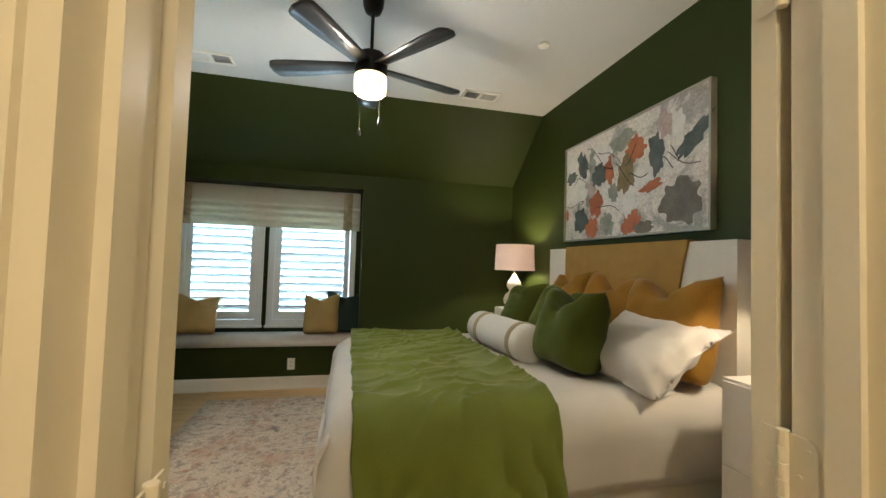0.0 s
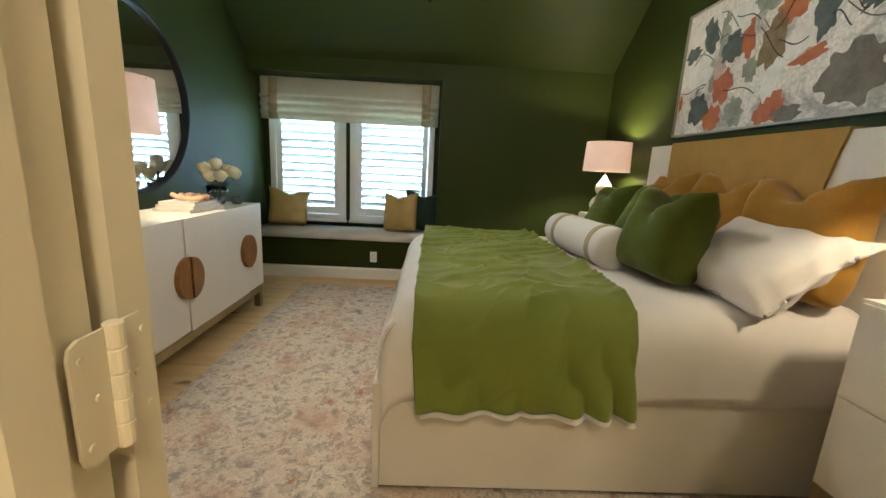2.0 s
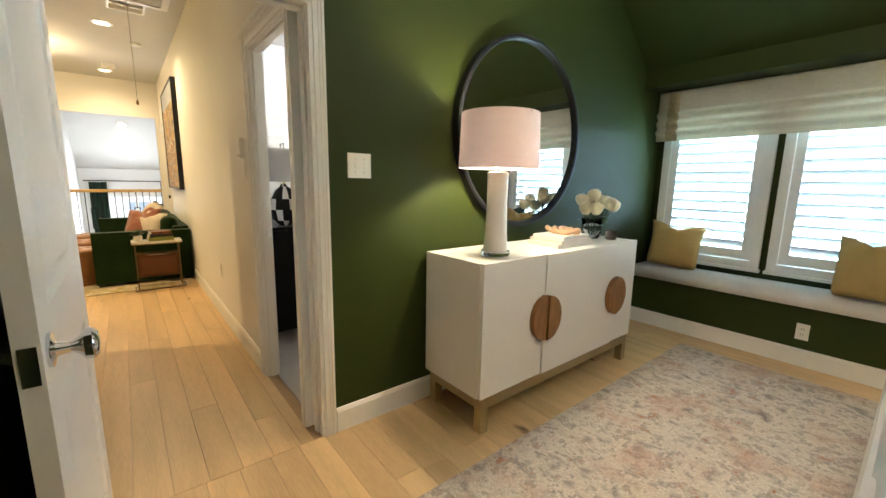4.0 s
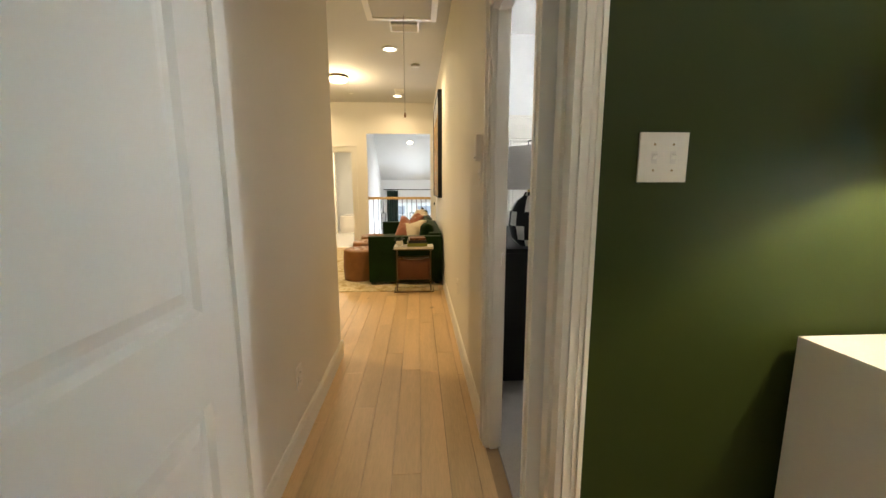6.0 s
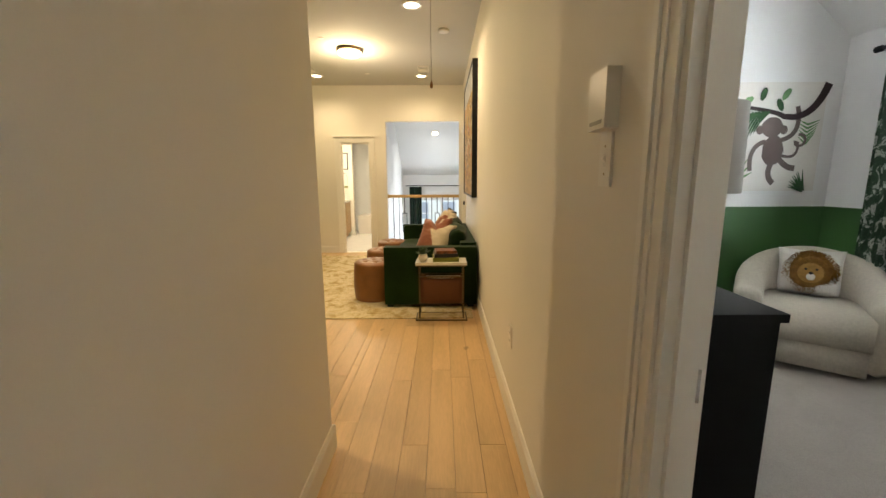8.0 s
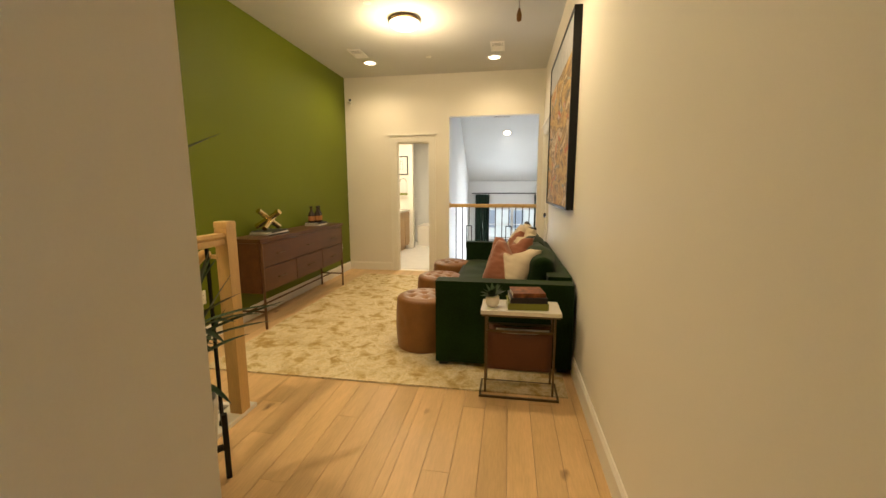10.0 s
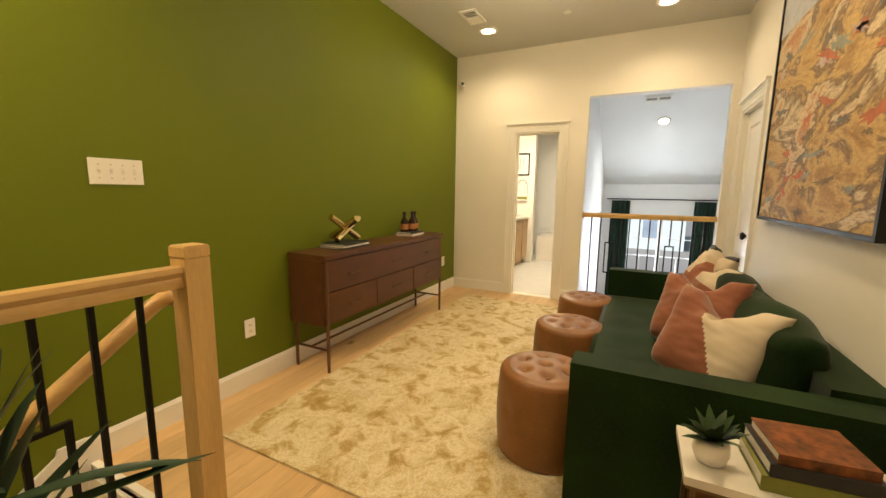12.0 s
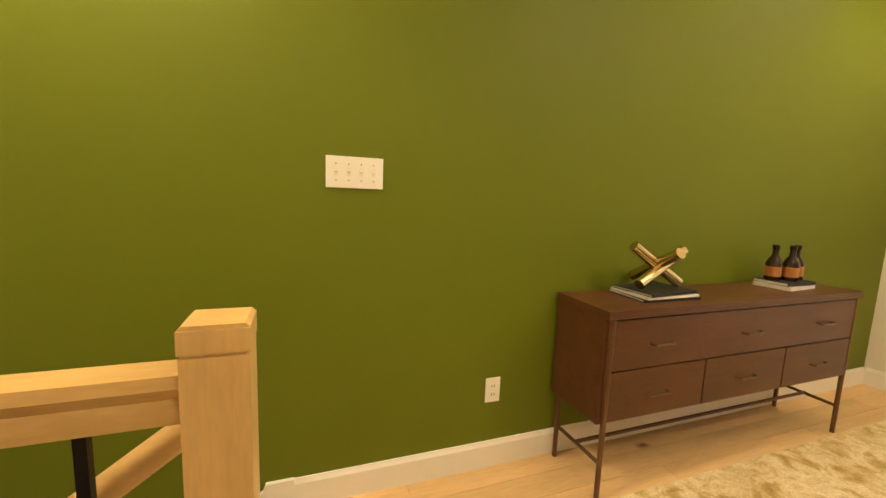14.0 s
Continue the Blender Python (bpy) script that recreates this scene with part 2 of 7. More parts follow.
SUB = mat("subfloor", (0.42, 0.28, 0.15), 0.9)
OAK = mat("oak_rail", (0.64, 0.41, 0.155), 0.38, vary=0.25, scale=4, fine=40, bump=0.12, depth=0.001, stretch=(0.6, 3, 3))
OAK_POST = mat("oak_post", (0.66, 0.43, 0.165), 0.4, vary=0.22, scale=4, fine=40, bump=0.12, depth=0.001, stretch=(4, 4, 0.5))
IRON = mat("black_iron", (0.012, 0.012, 0.012), 0.45, 0.6, vary=0.2, scale=20)
CHROME = mat("chrome", (0.75, 0.75, 0.76), 0.08, 1.0, vary=0.02, bump=0)
BRASS = mat("brass", (0.80, 0.64, 0.32), 0.2, 1.0, vary=0.08, scale=8, bump=0.02)
GOLD_DULL = mat("brushed_gold", (0.42, 0.32, 0.18), 0.4, 0.8, vary=0.12, scale=8, bump=0.05)
CARPET = blotch_mat("grey_carpet", [(0.35, (0.48, 0.435, 0.39)), (0.65, (0.51, 0.465, 0.42))], 6, 0.95, fine=320, bump=0.8)
TILE = mat("white_floor_tile", (0.72, 0.70, 0.66), 0.25, vary=0.06)
PLASTIC = mat("white_plastic", (0.80, 0.77, 0.70), 0.35, vary=0.02, bump=0)
DARK = mat("dark_slot", (0.02, 0.02, 0.02), 0.7, vary=0.1)
BULB = glow("lit_diffuser", (1.0, 0.86, 0.62), 9.0)
BULB_FAN = glow("lit_fan_glass", (1.0, 0.78, 0.44), 4.5)


# ---- mesh helpers ----
def part(name, bm, material, parent=None, label="", smooth=False, m=None, bevel=0.0):
    """Links a bmesh as one mesh object, under a thing or a part where one is given."""
    if bevel:
        es = [e for e in bm.edges if len(e.link_faces) == 2 and e.calc_face_angle(0) > 0.6]
        bmesh.ops.bevel(bm, geom=es, offset=bevel, segments=2, profile=0.6, affect="EDGES", clamp_overlap=True)
    bmesh.ops.recalc_face_normals(bm, faces=bm.faces)
    me = bpy.data.meshes.new(name)
    bm.to_mesh(me)
    bm.free()
    for mt in (material if isinstance(material, (list, tuple)) else [material]):
        me.materials.append(mt)
    if smooth:
        for p in me.polygons:
            p.use_smooth = True
        if smooth == 2:
            me.set_sharp_from_angle(angle=radians(40))
    ob = new(name, me)
    if parent is not None:
        ob.parent = parent
    if m is not None:
        ob.matrix_local = m
    if label:
        ob["label"] = label
    return ob


def thing(name, label, category, m=None, group="", kind=""):
    ob = new(name)
    ob.empty_display_size = 0.05
    if m is not None:
        ob.matrix_world = m
    return tagged(ob, label, category, group, kind)


def box(bm, x0, x1, y0, y1, z0, z1, mi=0):
    v = [bm.verts.new(p) for p in ((x0, y0, z0), (x1, y0, z0), (x1, y1, z0), (x0, y1, z0), (x0, y0, z1), (x1, y0, z1), (x1, y1, z1), (x0, y1, z1))]
    out = []
    for f in ((3, 2, 1, 0), (4, 5, 6, 7), (0, 1, 5, 4), (1, 2, 6, 5), (2, 3, 7, 6), (3, 0, 4, 7)):
        face = bm.faces.new([v[i] for i in f])
        face.material_index = mi
        out.append(face)
    return out


def boxes(*bs):
    bm = bmesh.new()
    for b in bs:
        box(bm, *b)
    return bm


def lathe(profile, seg=28, bm=None, cap=True, at=(0, 0, 0)):
    """Turns (radius, z) rows round the z axis."""
    bm = bm or bmesh.new()
    rings = []
    for r, z in profile:
        rings.append([bm.verts.new((at[0] + max(r, 1e-4) * math.cos(2 * math.pi * i / seg), at[1] + max(r, 1e-4) * math.sin(2 * math.pi * i / seg), at[2] + z)) for i in range(seg)])
    for a, b in zip(rings, rings[1:]):
        for i in range(seg):
            bm.faces.new((a[i], a[(i + 1) % seg], b[(i + 1) % seg], b[i]))
    if cap:
        bm.faces.new(rings[0][::-1])
        bm.faces.new(rings[-1])
    return bm


def tube(points, r, seg=8, bm=None, r_end=None, cap=True):
    """A round rod along points."""
    bm = bm or bmesh.new()
    pts = [Vector(p) for p in points]
    rings = []
    last = None
    for i, p in enumerate(pts):
        d = (pts[min(i + 1, len(pts) - 1)] - pts[max(i - 1, 0)]).normalized()
        up = last if last is not None else (Vector((0, 0, 1)) if abs(d.z) < 0.9 else Vector((1, 0, 0)))
        s = d.cross(up).normalized()
        u = s.cross(d).normalized()
        last = u
        rr = r if r_end is None else r + (r_end - r) * i / (len(pts) - 1)
        rings.append([bm.verts.new(p + (s * math.cos(2 * math.pi * k / seg) + u * math.sin(2 * math.pi * k / seg)) * rr) for k in range(seg)])
    for a, b in zip(rings, rings[1:]):
        for k in range(seg):
            bm.faces.new((a[k], a[(k + 1) % seg], b[(k + 1) % seg], b[k]))
    if cap:
        bm.faces.new(rings[0][::-1])
        bm.faces.new(rings[-1])
    return bm


def prism(points, axis, lo, hi, bm=None, mi=0):
    """Extrudes a 2D outline along an axis; the outline's coordinates are the two other axes in order."""
    bm = bm or bmesh.new()
    def at(p, w):
        c = list(p)
        c.insert("xyz".index(axis), w)
        return c
    a = [bm.verts.new(at(p, lo)) for p in points]
    b = [bm.verts.new(at(p, hi)) for p in points]
    n = len(points)
    fs = [bm.faces.new(a[::-1]), bm.faces.new(b)]
    for i in range(n):
        fs.append(bm.faces.new((a[i], a[(i + 1) % n], b[(i + 1) % n], b[i])))
    for f in fs:
        f.material_index = mi
    return bm


def grid(fn, nu, nv, bm=None, wrap=False):
    """A sheet of nu x nv cells; fn(u, v) gives the place for u, v in 0..1."""
    bm = bm or bmesh.new()
    vs = [[bm.verts.new(fn(i / nu, j / nv)) for j in range(nv + 1)] for i in range(nu + 1)]
    for i in range(nu):
        for j in range(nv):
            bm.faces.new((vs[i][j], vs[i + 1][j], vs[i + 1][j + 1], vs[i][j + 1]))
    return bm


def wall(name, axis, lo, hi, a0, a1, z0, z1, openings, mat_lo, mat_hi, edge=None):
    """A wall between lo and hi on its axis, from a0 to a1 along the other one, with openings (a0, a1, z0, z1) cut through it."""
    bm = bmesh.new()
    cuts = sorted({a0, a1, *(o[0] for o in openings), *(o[1] for o in openings)})
    for s, e in zip(cuts, cuts[1:]):
        spans = [(z0, z1)]
        for o in openings:
            if o[0] <= s + 1e-6 and o[1] >= e - 1e-6:
                spans = [p for lo_, hi_ in spans for p in ((lo_, min(hi_, o[2])), (max(lo_, o[3]), hi_)) if p[1] - p[0] > 1e-4]
        for p, q in spans:
            if axis == "x":
                box(bm, lo, hi, s, e, p, q)
            else:
                box(bm, s, e, lo, hi, p, q)
    i = 0 if axis == "x" else 1
    bm.normal_update()
    for f in bm.faces:
        f.material_index = 0 if f.normal[i] < -0.5 else 1 if f.normal[i] > 0.5 else 2
    return tagged(part(name, bm, [mat_lo, mat_hi, edge or mat_hi]), kind="structure")


def casing(name, axis, face, out, a0, a1, top, material, width=0.085, head=True, legs=(-1, 1)):
    """A moulded door casing on a wall's face: two legs and a head, in three steps of thickness."""
    bm = bmesh.new()
    for k, (w0, w1, d) in enumerate(((0.0, width * 0.45, 0.012), (width * 0.45, width * 0.60, 0.016), (width * 0.60, width * 0.75, 0.013), (width * 0.75, width, 0.019))):
        for s in legs:
            base = a0 if s < 0 else a1
            p, q = sorted((base + s * w0, base + s * w1))
            f0, f1 = sorted((face, face + out * d))
            if axis == "x":
                box(bm, f0, f1, p, q, 0, top + w1)
            else:
                box(bm, p, q, f0, f1, 0, top + w1)
        f0, f1 = sorted((face, face + out * d))
        if axis == "x":
            box(bm, f0, f1, a0 - w0, a1 + w0, top + w0, top + w1)
        else:
            box(bm, a0 - w0, a1 + (w0 if 1 in legs else 0.0), f0, f1, top + w0, top + w1)
    if head:
        f0, f1 = sorted((face, face + out * 0.034))
        z = top + width
        if axis == "x":
            box(bm, f0, f1, a0 - width - 0.02, a1 + width + 0.02, z, z + 0.022)
        else:
            box(bm, a0 - width - 0.02, a1 + (width + 0.02 if 1 in legs else 0.0), f0, f1, z, z + 0.022)
    return tagged(part(name, bm, material), kind="structure")


def jamb(name, axis, lo, hi, a0, a1, top, material, stop=True):
    """The lining of a door opening, with its stop."""
    bm = bmesh.new()
    t = 0.018
    mid = (lo + hi) / 2
    def bx(l, h, p, q, z0, z1):
        if axis == "x":
            box(bm, l, h, p, q, z0, z1)
        else:
            box(bm, p, q, l, h, z0, z1)
    bx(lo - 0.004, hi + 0.004, a0, a0 + t, 0, top)
    bx(lo - 0.004, hi + 0.004, a1 - t, a1, 0, top)
    bx(lo - 0.004, hi + 0.004, a0 + t, a1 - t, top - t, top)
    if stop:
        bx(mid - 0.018, mid + 0.018, a0 + t, a0 + t + 0.011, 0, top - t)
        bx(mid - 0.018, mid + 0.018, a1 - t - 0.011, a1 - t, 0, top - t)
        bx(mid - 0.018, mid + 0.018, a0 + t + 0.011, a1 - t - 0.011, top - t - 0.011, top - t)
    return tagged(part(name, bm, material), kind="structure")


def baseboard(name, axis, face, out, a0, a1, material=None, h=0.125):
    bm = bmesh.new()
    prof = [(0, 0), (0.015, 0), (0.015, h - 0.02), (0.008, h - 0.006), (0.006, h), (0, h)]
    pts = [(face + out * d, z) for d, z in prof]
    prism(pts, "y" if axis == "x" else "x", a0, a1, bm)
    return tagged(part(name, bm, material or TRIM), kind="structure")


# ---- structure ----
H_BED, H_LOFT = 2.83, 2.885
DOOR = 1.985
wall("wall_bedroom_west", "x", -1.72, -1.60, 1.20, 5.60, 0, 3.0, [(1.25, 2.10, 0, DOOR)], WHITE_WALL, GREEN_DARK)
wall("wall_bedroom_east", "x", 2.05, 2.17, 1.12, 5.60, 0, 3.0, [], COOL_WALL, COOL_WALL).data.materials[0] = GREEN_DARK
wall("wall_bedroom_south", "y", 1.08, 1.20, -1.72, 2.05, 0, 3.0, [(0.016, 0.814, 0, DOOR)], CREAM, GREEN_DARK)
wall("wall_bedroom_north", "y", 5.08, 5.20, 0.335, 2.05, 0, 2.5, [], GREEN_DARK, GREEN_DARK)
wall("wall_window", "y", 5.45, 5.57, -1.60, 0.335, 0, 2.3, [(-1.50, -0.73, 0.62, 1.93), (-0.62, 0.25, 0.62, 1.93)], GREEN_DARK, COOL_WALL)
wall("wall_niche_side", "x", 0.335, 0.45, 5.20, 5.57, 0, 2.3, [], GREEN_DARK, GREEN_DARK)
tagged(part("wall_over_niche", boxes((-1.60, 0.335, 5.08, 5.45, 2.09, 2.5)), GREEN_DARK), kind="structure")
tagged(part("window_seat_base", boxes((-1.60, 0.335, 5.08, 5.45, 0, 0.43)), GREEN_DARK), kind="structure")
bm = prism([(4.36, H_BED), (5.08, 2.24), (5.20, 2.24), (5.20, 3.0), (4.36, 3.0)], "x", -1.60, 2.05)
tagged(part("sloped_wall", bm, GREEN_DARK), kind="structure")
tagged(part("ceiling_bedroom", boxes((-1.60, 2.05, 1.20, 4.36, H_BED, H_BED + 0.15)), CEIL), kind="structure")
baseboard("baseboard_seat", "y", 5.08, -1, -1.60, 2.05)
baseboard("baseboard_bedroom_west", "x", -1.60, 1, 2.155, 5.06)
baseboard("baseboard_bedroom_east", "x", 2.05, -1, 1.22, 5.06)
baseboard("baseboard_bedroom_south", "y", 1.20, 1, 1.20, 2.03)

# hall and loft
wall("wall_hall_north", "y", 2.04, 2.11, -8.83, -1.72, 0, 3.0, [(-2.41, -1.745, 0, DOOR), (-8.60, -7.90, 0, DOOR)], WHITE_WALL, COOL_WALL)
wall("wall_hall_south", "y", 1.02, 1.14, -3.49, -1.72, 0, 3.0, [], WHITE_WALL, WHITE_WALL)
wall("wall_stair_east", "x", -3.49, -3.37, -0.885, 1.02, -2.8, 3.0, [], WHITE_WALL, WHITE_WALL)
wall("wall_green", "y", -1.0, -0.885, -8.83, -3.37, -2.8, 3.0, [], WHITE_WALL, GREEN_OLIVE)
wall("wall_end", "x", -8.95, -8.83, -1.0, 2.16, -2.8, 3.0, [(-0.11, 0.415, 0, 1.95), (0.70, 1.975, 0, 2.29)], WHITE_WALL, WHITE_WALL)
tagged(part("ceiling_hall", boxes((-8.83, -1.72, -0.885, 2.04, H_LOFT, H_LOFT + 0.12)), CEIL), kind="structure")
baseboard("baseboard_green", "y", -0.885, 1, -8.815, -4.86)
baseboard("baseboard_hall_north", "y", 2.04, -1, -7.81, -2.48)
baseboard("baseboard_hall_south", "y", 1.14, 1, -3.49, -1.72)
baseboard("baseboard_stair_end", "x", -3.49, -1, 0.15, 1.155)
baseboard("baseboard_end_a", "x", -8.83, 1, -0.87, -0.2)
baseboard("baseboard_end_b", "x", -8.83, 1, 0.50, 0.70)
tagged(part("floor", boxes((-8.95, -4.90, -0.885, 2.04, -0.25, -0.012), (-4.90, -3.49, 0.10, 2.04, -0.25, -0.012), (-3.49, -1.72, 1.09, 2.16, -0.25, -0.012), (-1.72, 2.05, 1.20, 5.45, -0.25, -0.012)), SUB), kind="structure")
tagged(part("floor_edge_trim", boxes((-4.93, -3.49, 0.02, 0.15, -0.25, 0.022), (-4.93, -4.90, -0.885, 0.02, -0.25, 0.004)), TRIM), kind="structure")

# door frames
casing("trim_bedroom_door", "x", -1.60, 1, 1.25, 2.10, DOOR, TRIM, 0.047, head=False)
jamb("door_frame_1", "x", -1.72, -1.60, 1.25, 2.10, DOOR, TRIM)
casing("trim_kid_door", "y", 2.04, -1, -2.41, -1.745, DOOR, TRIM, 0.068, legs=(-1,))
jamb("door_frame_2", "y", 2.04, 2.11, -2.41, -1.745, DOOR, TRIM)
casing("trim_bath_door", "x", -8.83, 1, -0.11, 0.415, 1.95, TRIM)
jamb("door_frame_3", "x", -8.95, -8.83, -0.11, 0.415, 1.95, TRIM)
casing("trim_far_door", "y", 2.04, -1, -8.60, -7.90, DOOR, TRIM)
jamb("door_frame_4", "y", 2.04, 2.11, -8.60, -7.90, DOOR, TRIM, stop=False)
casing("trim_closet_door", "y", 1.20, 1, 0.006, 0.824, DOOR, CREAM, 0.075, head=False)
jamb("door_frame_5", "y", 1.08, 1.195, 0.016, 0.814, DOOR, CREAM)
casing("trim_closet_inside", "y", 1.08, -1, 0.016, 0.814, DOOR, CREAM, 0.075, head=False)

# start closet
wall("wall_closet_west", "x", -0.62, -0.50, -0.9, 1.08, 0, 2.7, [], CREAM, CREAM)
wall("wall_closet_east", "x", 1.40, 1.52, -0.9, 1.08, 0, 2.7, [], CREAM, CREAM)
wall("wall_closet_south", "y", -1.02, -0.90, -0.62, 1.52, 0, 2.7, [], CREAM, CREAM)
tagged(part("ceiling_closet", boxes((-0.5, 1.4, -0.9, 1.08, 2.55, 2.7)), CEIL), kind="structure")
tagged(part("floor_closet", boxes((-0.62, 1.52, -1.02, 1.20, -0.25, -0.002)), PLANK), kind="structure")

# kid's room
KX, KY = -5.05, 4.85
def kid_split(name, axis, lo, hi, a0, a1, openings):
    wall(name, axis, lo, hi, a0, a1, 1.05, 3.0, [o for o in openings], COOL_WALL, COOL_WALL)
    wall(name + "_lower", axis, lo, hi, a0, a1, 0, 1.05, [(o[0], o[1], o[2], min(o[3], 1.05)) for o in openings], GREEN_KID, GREEN_KID)
kid_split("wall_kid_west", "x", KX - 0.12, KX, 2.11, KY, [])
kid_split("wall_kid_north", "y", KY, KY + 0.12, KX - 0.12, -1.72, [(-4.40, -3.05, 0.75, 2.0)])
tagged(part("ceiling_kid", boxes((KX, -1.72, 2.11, KY - 0.55, 2.83, 2.95)), CEIL), kind="structure")
tagged(part("ceiling_kid_slope", prism([(KY - 0.55, 2.83), (KY, 2.35), (KY, 2.95), (KY - 0.55, 2.95)], "x", KX, -1.72), COOL_WALL), kind="structure")
tagged(part("floor_kid_carpet", boxes((KX, -1.72, 2.10, KY, -0.2, 0.004)), CARPET), kind="structure")
baseboard("baseboard_kid_west", "x", KX, 1, 2.11, KY)
baseboard("baseboard_kid_north", "y", KY, -1, KX, -1.72)

# bathroom and stair void beyond the end wall
wall("wall_bath_left", "y", -1.14, -1.02, -12.3, -8.95, 0, 2.6, [], WHITE_WALL, WHITE_WALL)
wall("wall_bath_right", "y", 0.46, 0.58, -13.2, -8.95, -2.8, 3.1, [], WHITE_WALL, COOL_WALL)
wall("wall_bath_back", "x", -11.25, -11.13, -1.02, -0.42, 0, 2.6, [], WHITE_WALL, WHITE_WALL)
wall("wall_bath_shower", "x", -12.3, -12.18, -1.02, 0.46, 0, 2.6, [], COOL_WALL, COOL_WALL)
tagged(part("ceiling_bath", boxes((-12.3, -8.95, -1.2, 0.46, 2.5, 2.6)), CEIL), kind="structure")
tagged(part("floor_bath", boxes((-12.3, -8.95, -1.2, 0.46, -0.2, 0.002)), TILE), kind="structure")
wall("wall_void_far", "x", -13.12, -13.0, 0.58, 3.6, -2.8, 1.45, [(0.98, 2.35, -0.75, 0.80)], COOL_WALL, COOL_WALL)
wall("wall_void_right", "y", 3.6, 3.72, -13.12, -8.83, -2.8, 3.1, [], COOL_WALL, COOL_WALL)
wall("wall_void_near", "x", -8.95, -8.83, 2.16, 3.72, -2.8, 3.1, [], COOL_WALL, COOL_WALL)
tagged(part("ceiling_void", boxes((-10.9, -8.95, 0.58, 3.6, 2.78, 2.95)), CEIL), kind="structure")
tagged(part("ceiling_void_slope", prism([(-10.9, 2.78), (-13.12, 1.40), (-13.12, 1.7), (-10.9, 2.95)], "y", 0.58, 3.6), COOL_WALL), kind="structure")
tagged(part("floor_void", boxes((-13.12, -3.37, -1.0, 3.72, -3.0, -2.8)), PLANK), kind="structure")
tagged(part("ground", boxes((-300, 300, -300, 300, -3.4, -3.2)), mat("pale_ground", (0.3, 0.29, 0.27), 0.9, scale=0.2)), "pale paved ground around the house", "ground", kind="structure")


# ---- materials of the furnishings ----
LINEN = mat("white_linen", (0.74, 0.70, 0.66), 0.85, vary=0.05, scale=8, fine=260, bump=0.3, depth=0.002, sheen=0.2)
UPHOL = mat("cream_upholstery", (0.72, 0.68, 0.60), 0.85, vary=0.06, scale=5, fine=300, bump=0.35, depth=0.002)
TAN_WEAVE = mat("tan_suede_panel", (0.40, 0.235, 0.070), 0.85, vary=0.14, scale=9, fine=240, bump=0.3, depth=0.002, spec=0.15)
VELVET_G = mat("moss_green_velvet", (0.158, 0.195, 0.026), 0.7, vary=0.14, scale=5, fine=120, bump=0.2, depth=0.002, sheen=0.3)
GREEN_PIL = mat("green_pillow_velvet", (0.080, 0.105, 0.016), 0.8, spec=0.15, vary=0.2, scale=7, fine=140, bump=0.2, depth=0.002, sheen=0.2)
MUSTARD = mat("mustard_velvet", (0.36, 0.185, 0.028), 0.75, spec=0.2, vary=0.22, scale=7, fine=140, bump=0.25, depth=0.002, sheen=0.2)
TAN_PIL = mat("tan_pillow_linen", (0.44, 0.30, 0.115), 0.85, vary=0.12, scale=8, fine=240, bump=0.3)
EMERALD = mat("dark_emerald_velvet", (0.010, 0.030, 0.022), 0.75, vary=0.2, scale=6, fine=140, bump=0.2, sheen=0.15)
ROPE = mat("jute_trim", (0.52, 0.42, 0.27), 0.9, vary=0.25, scale=60, fine=300, bump=0.6)
LACQUER = mat("white_lacquer", (0.78, 0.74, 0.68), 0.35, vary=0.03, scale=3, fine=80, bump=0.04)
WOODKNOB = mat("carved_walnut", (0.29, 0.135, 0.042), 0.5, vary=0.4, scale=14, fine=60, bump=0.3, stretch=(1, 4, 0.6))
FRAME_SIL = mat("champagne_frame", (0.42, 0.39, 0.32), 0.35, 0.6, vary=0.1)
SHADE_PINK = mat("lit_linen_shade", (0.88, 0.79, 0.79), 0.9, vary=0.04, scale=10, fine=300, bump=0.2, trans=0.32)
CERAMIC = mat("white_ceramic", (0.80, 0.74, 0.66), 0.3, vary=0.04, bump=0.03)
ACRYLIC = glass_mat("clear_acrylic")
BLACK = mat("matte_black_metal", (0.010, 0.010, 0.011), 0.45, 0.3, vary=0.2, scale=10)
BLADE = mat("fan_blade", (0.030, 0.032, 0.034), 0.28, vary=0.2, scale=4, fine=60, bump=0.05, stretch=(1, 6, 1))
PAPER = mat("book_pages", (0.72, 0.68, 0.60), 0.8, vary=0.1, scale=40, fine=300, stretch=(1, 1, 8))
LEAF = mat("green_leaf", (0.045, 0.085, 0.030), 0.5, vary=0.4, scale=10, fine=60, bump=0.15)
ROSE = mat("cream_rose", (0.84, 0.76, 0.52), 0.7, vary=0.12, scale=14, fine=80, bump=0.2)
SHUTTER = mat("shutter_paint", (0.80, 0.81, 0.80), 0.4, vary=0.02, bump=0.03)
SHADE_W = mat("woven_roman_shade", (0.70, 0.66, 0.55), 0.9, vary=0.12, scale=30, fine=260, bump=0.4, stretch=(1, 1, 6), trans=0.25)
SOIL = mat("potting_soil", (0.04, 0.026, 0.017), 0.95, vary=0.4, scale=40, bump=0.8, depth=0.01)


def wr(x, y, z, s, a):
    """Wrinkle offset."""
    return a * noise.noise(Vector((x * s, y * s, z * s)))


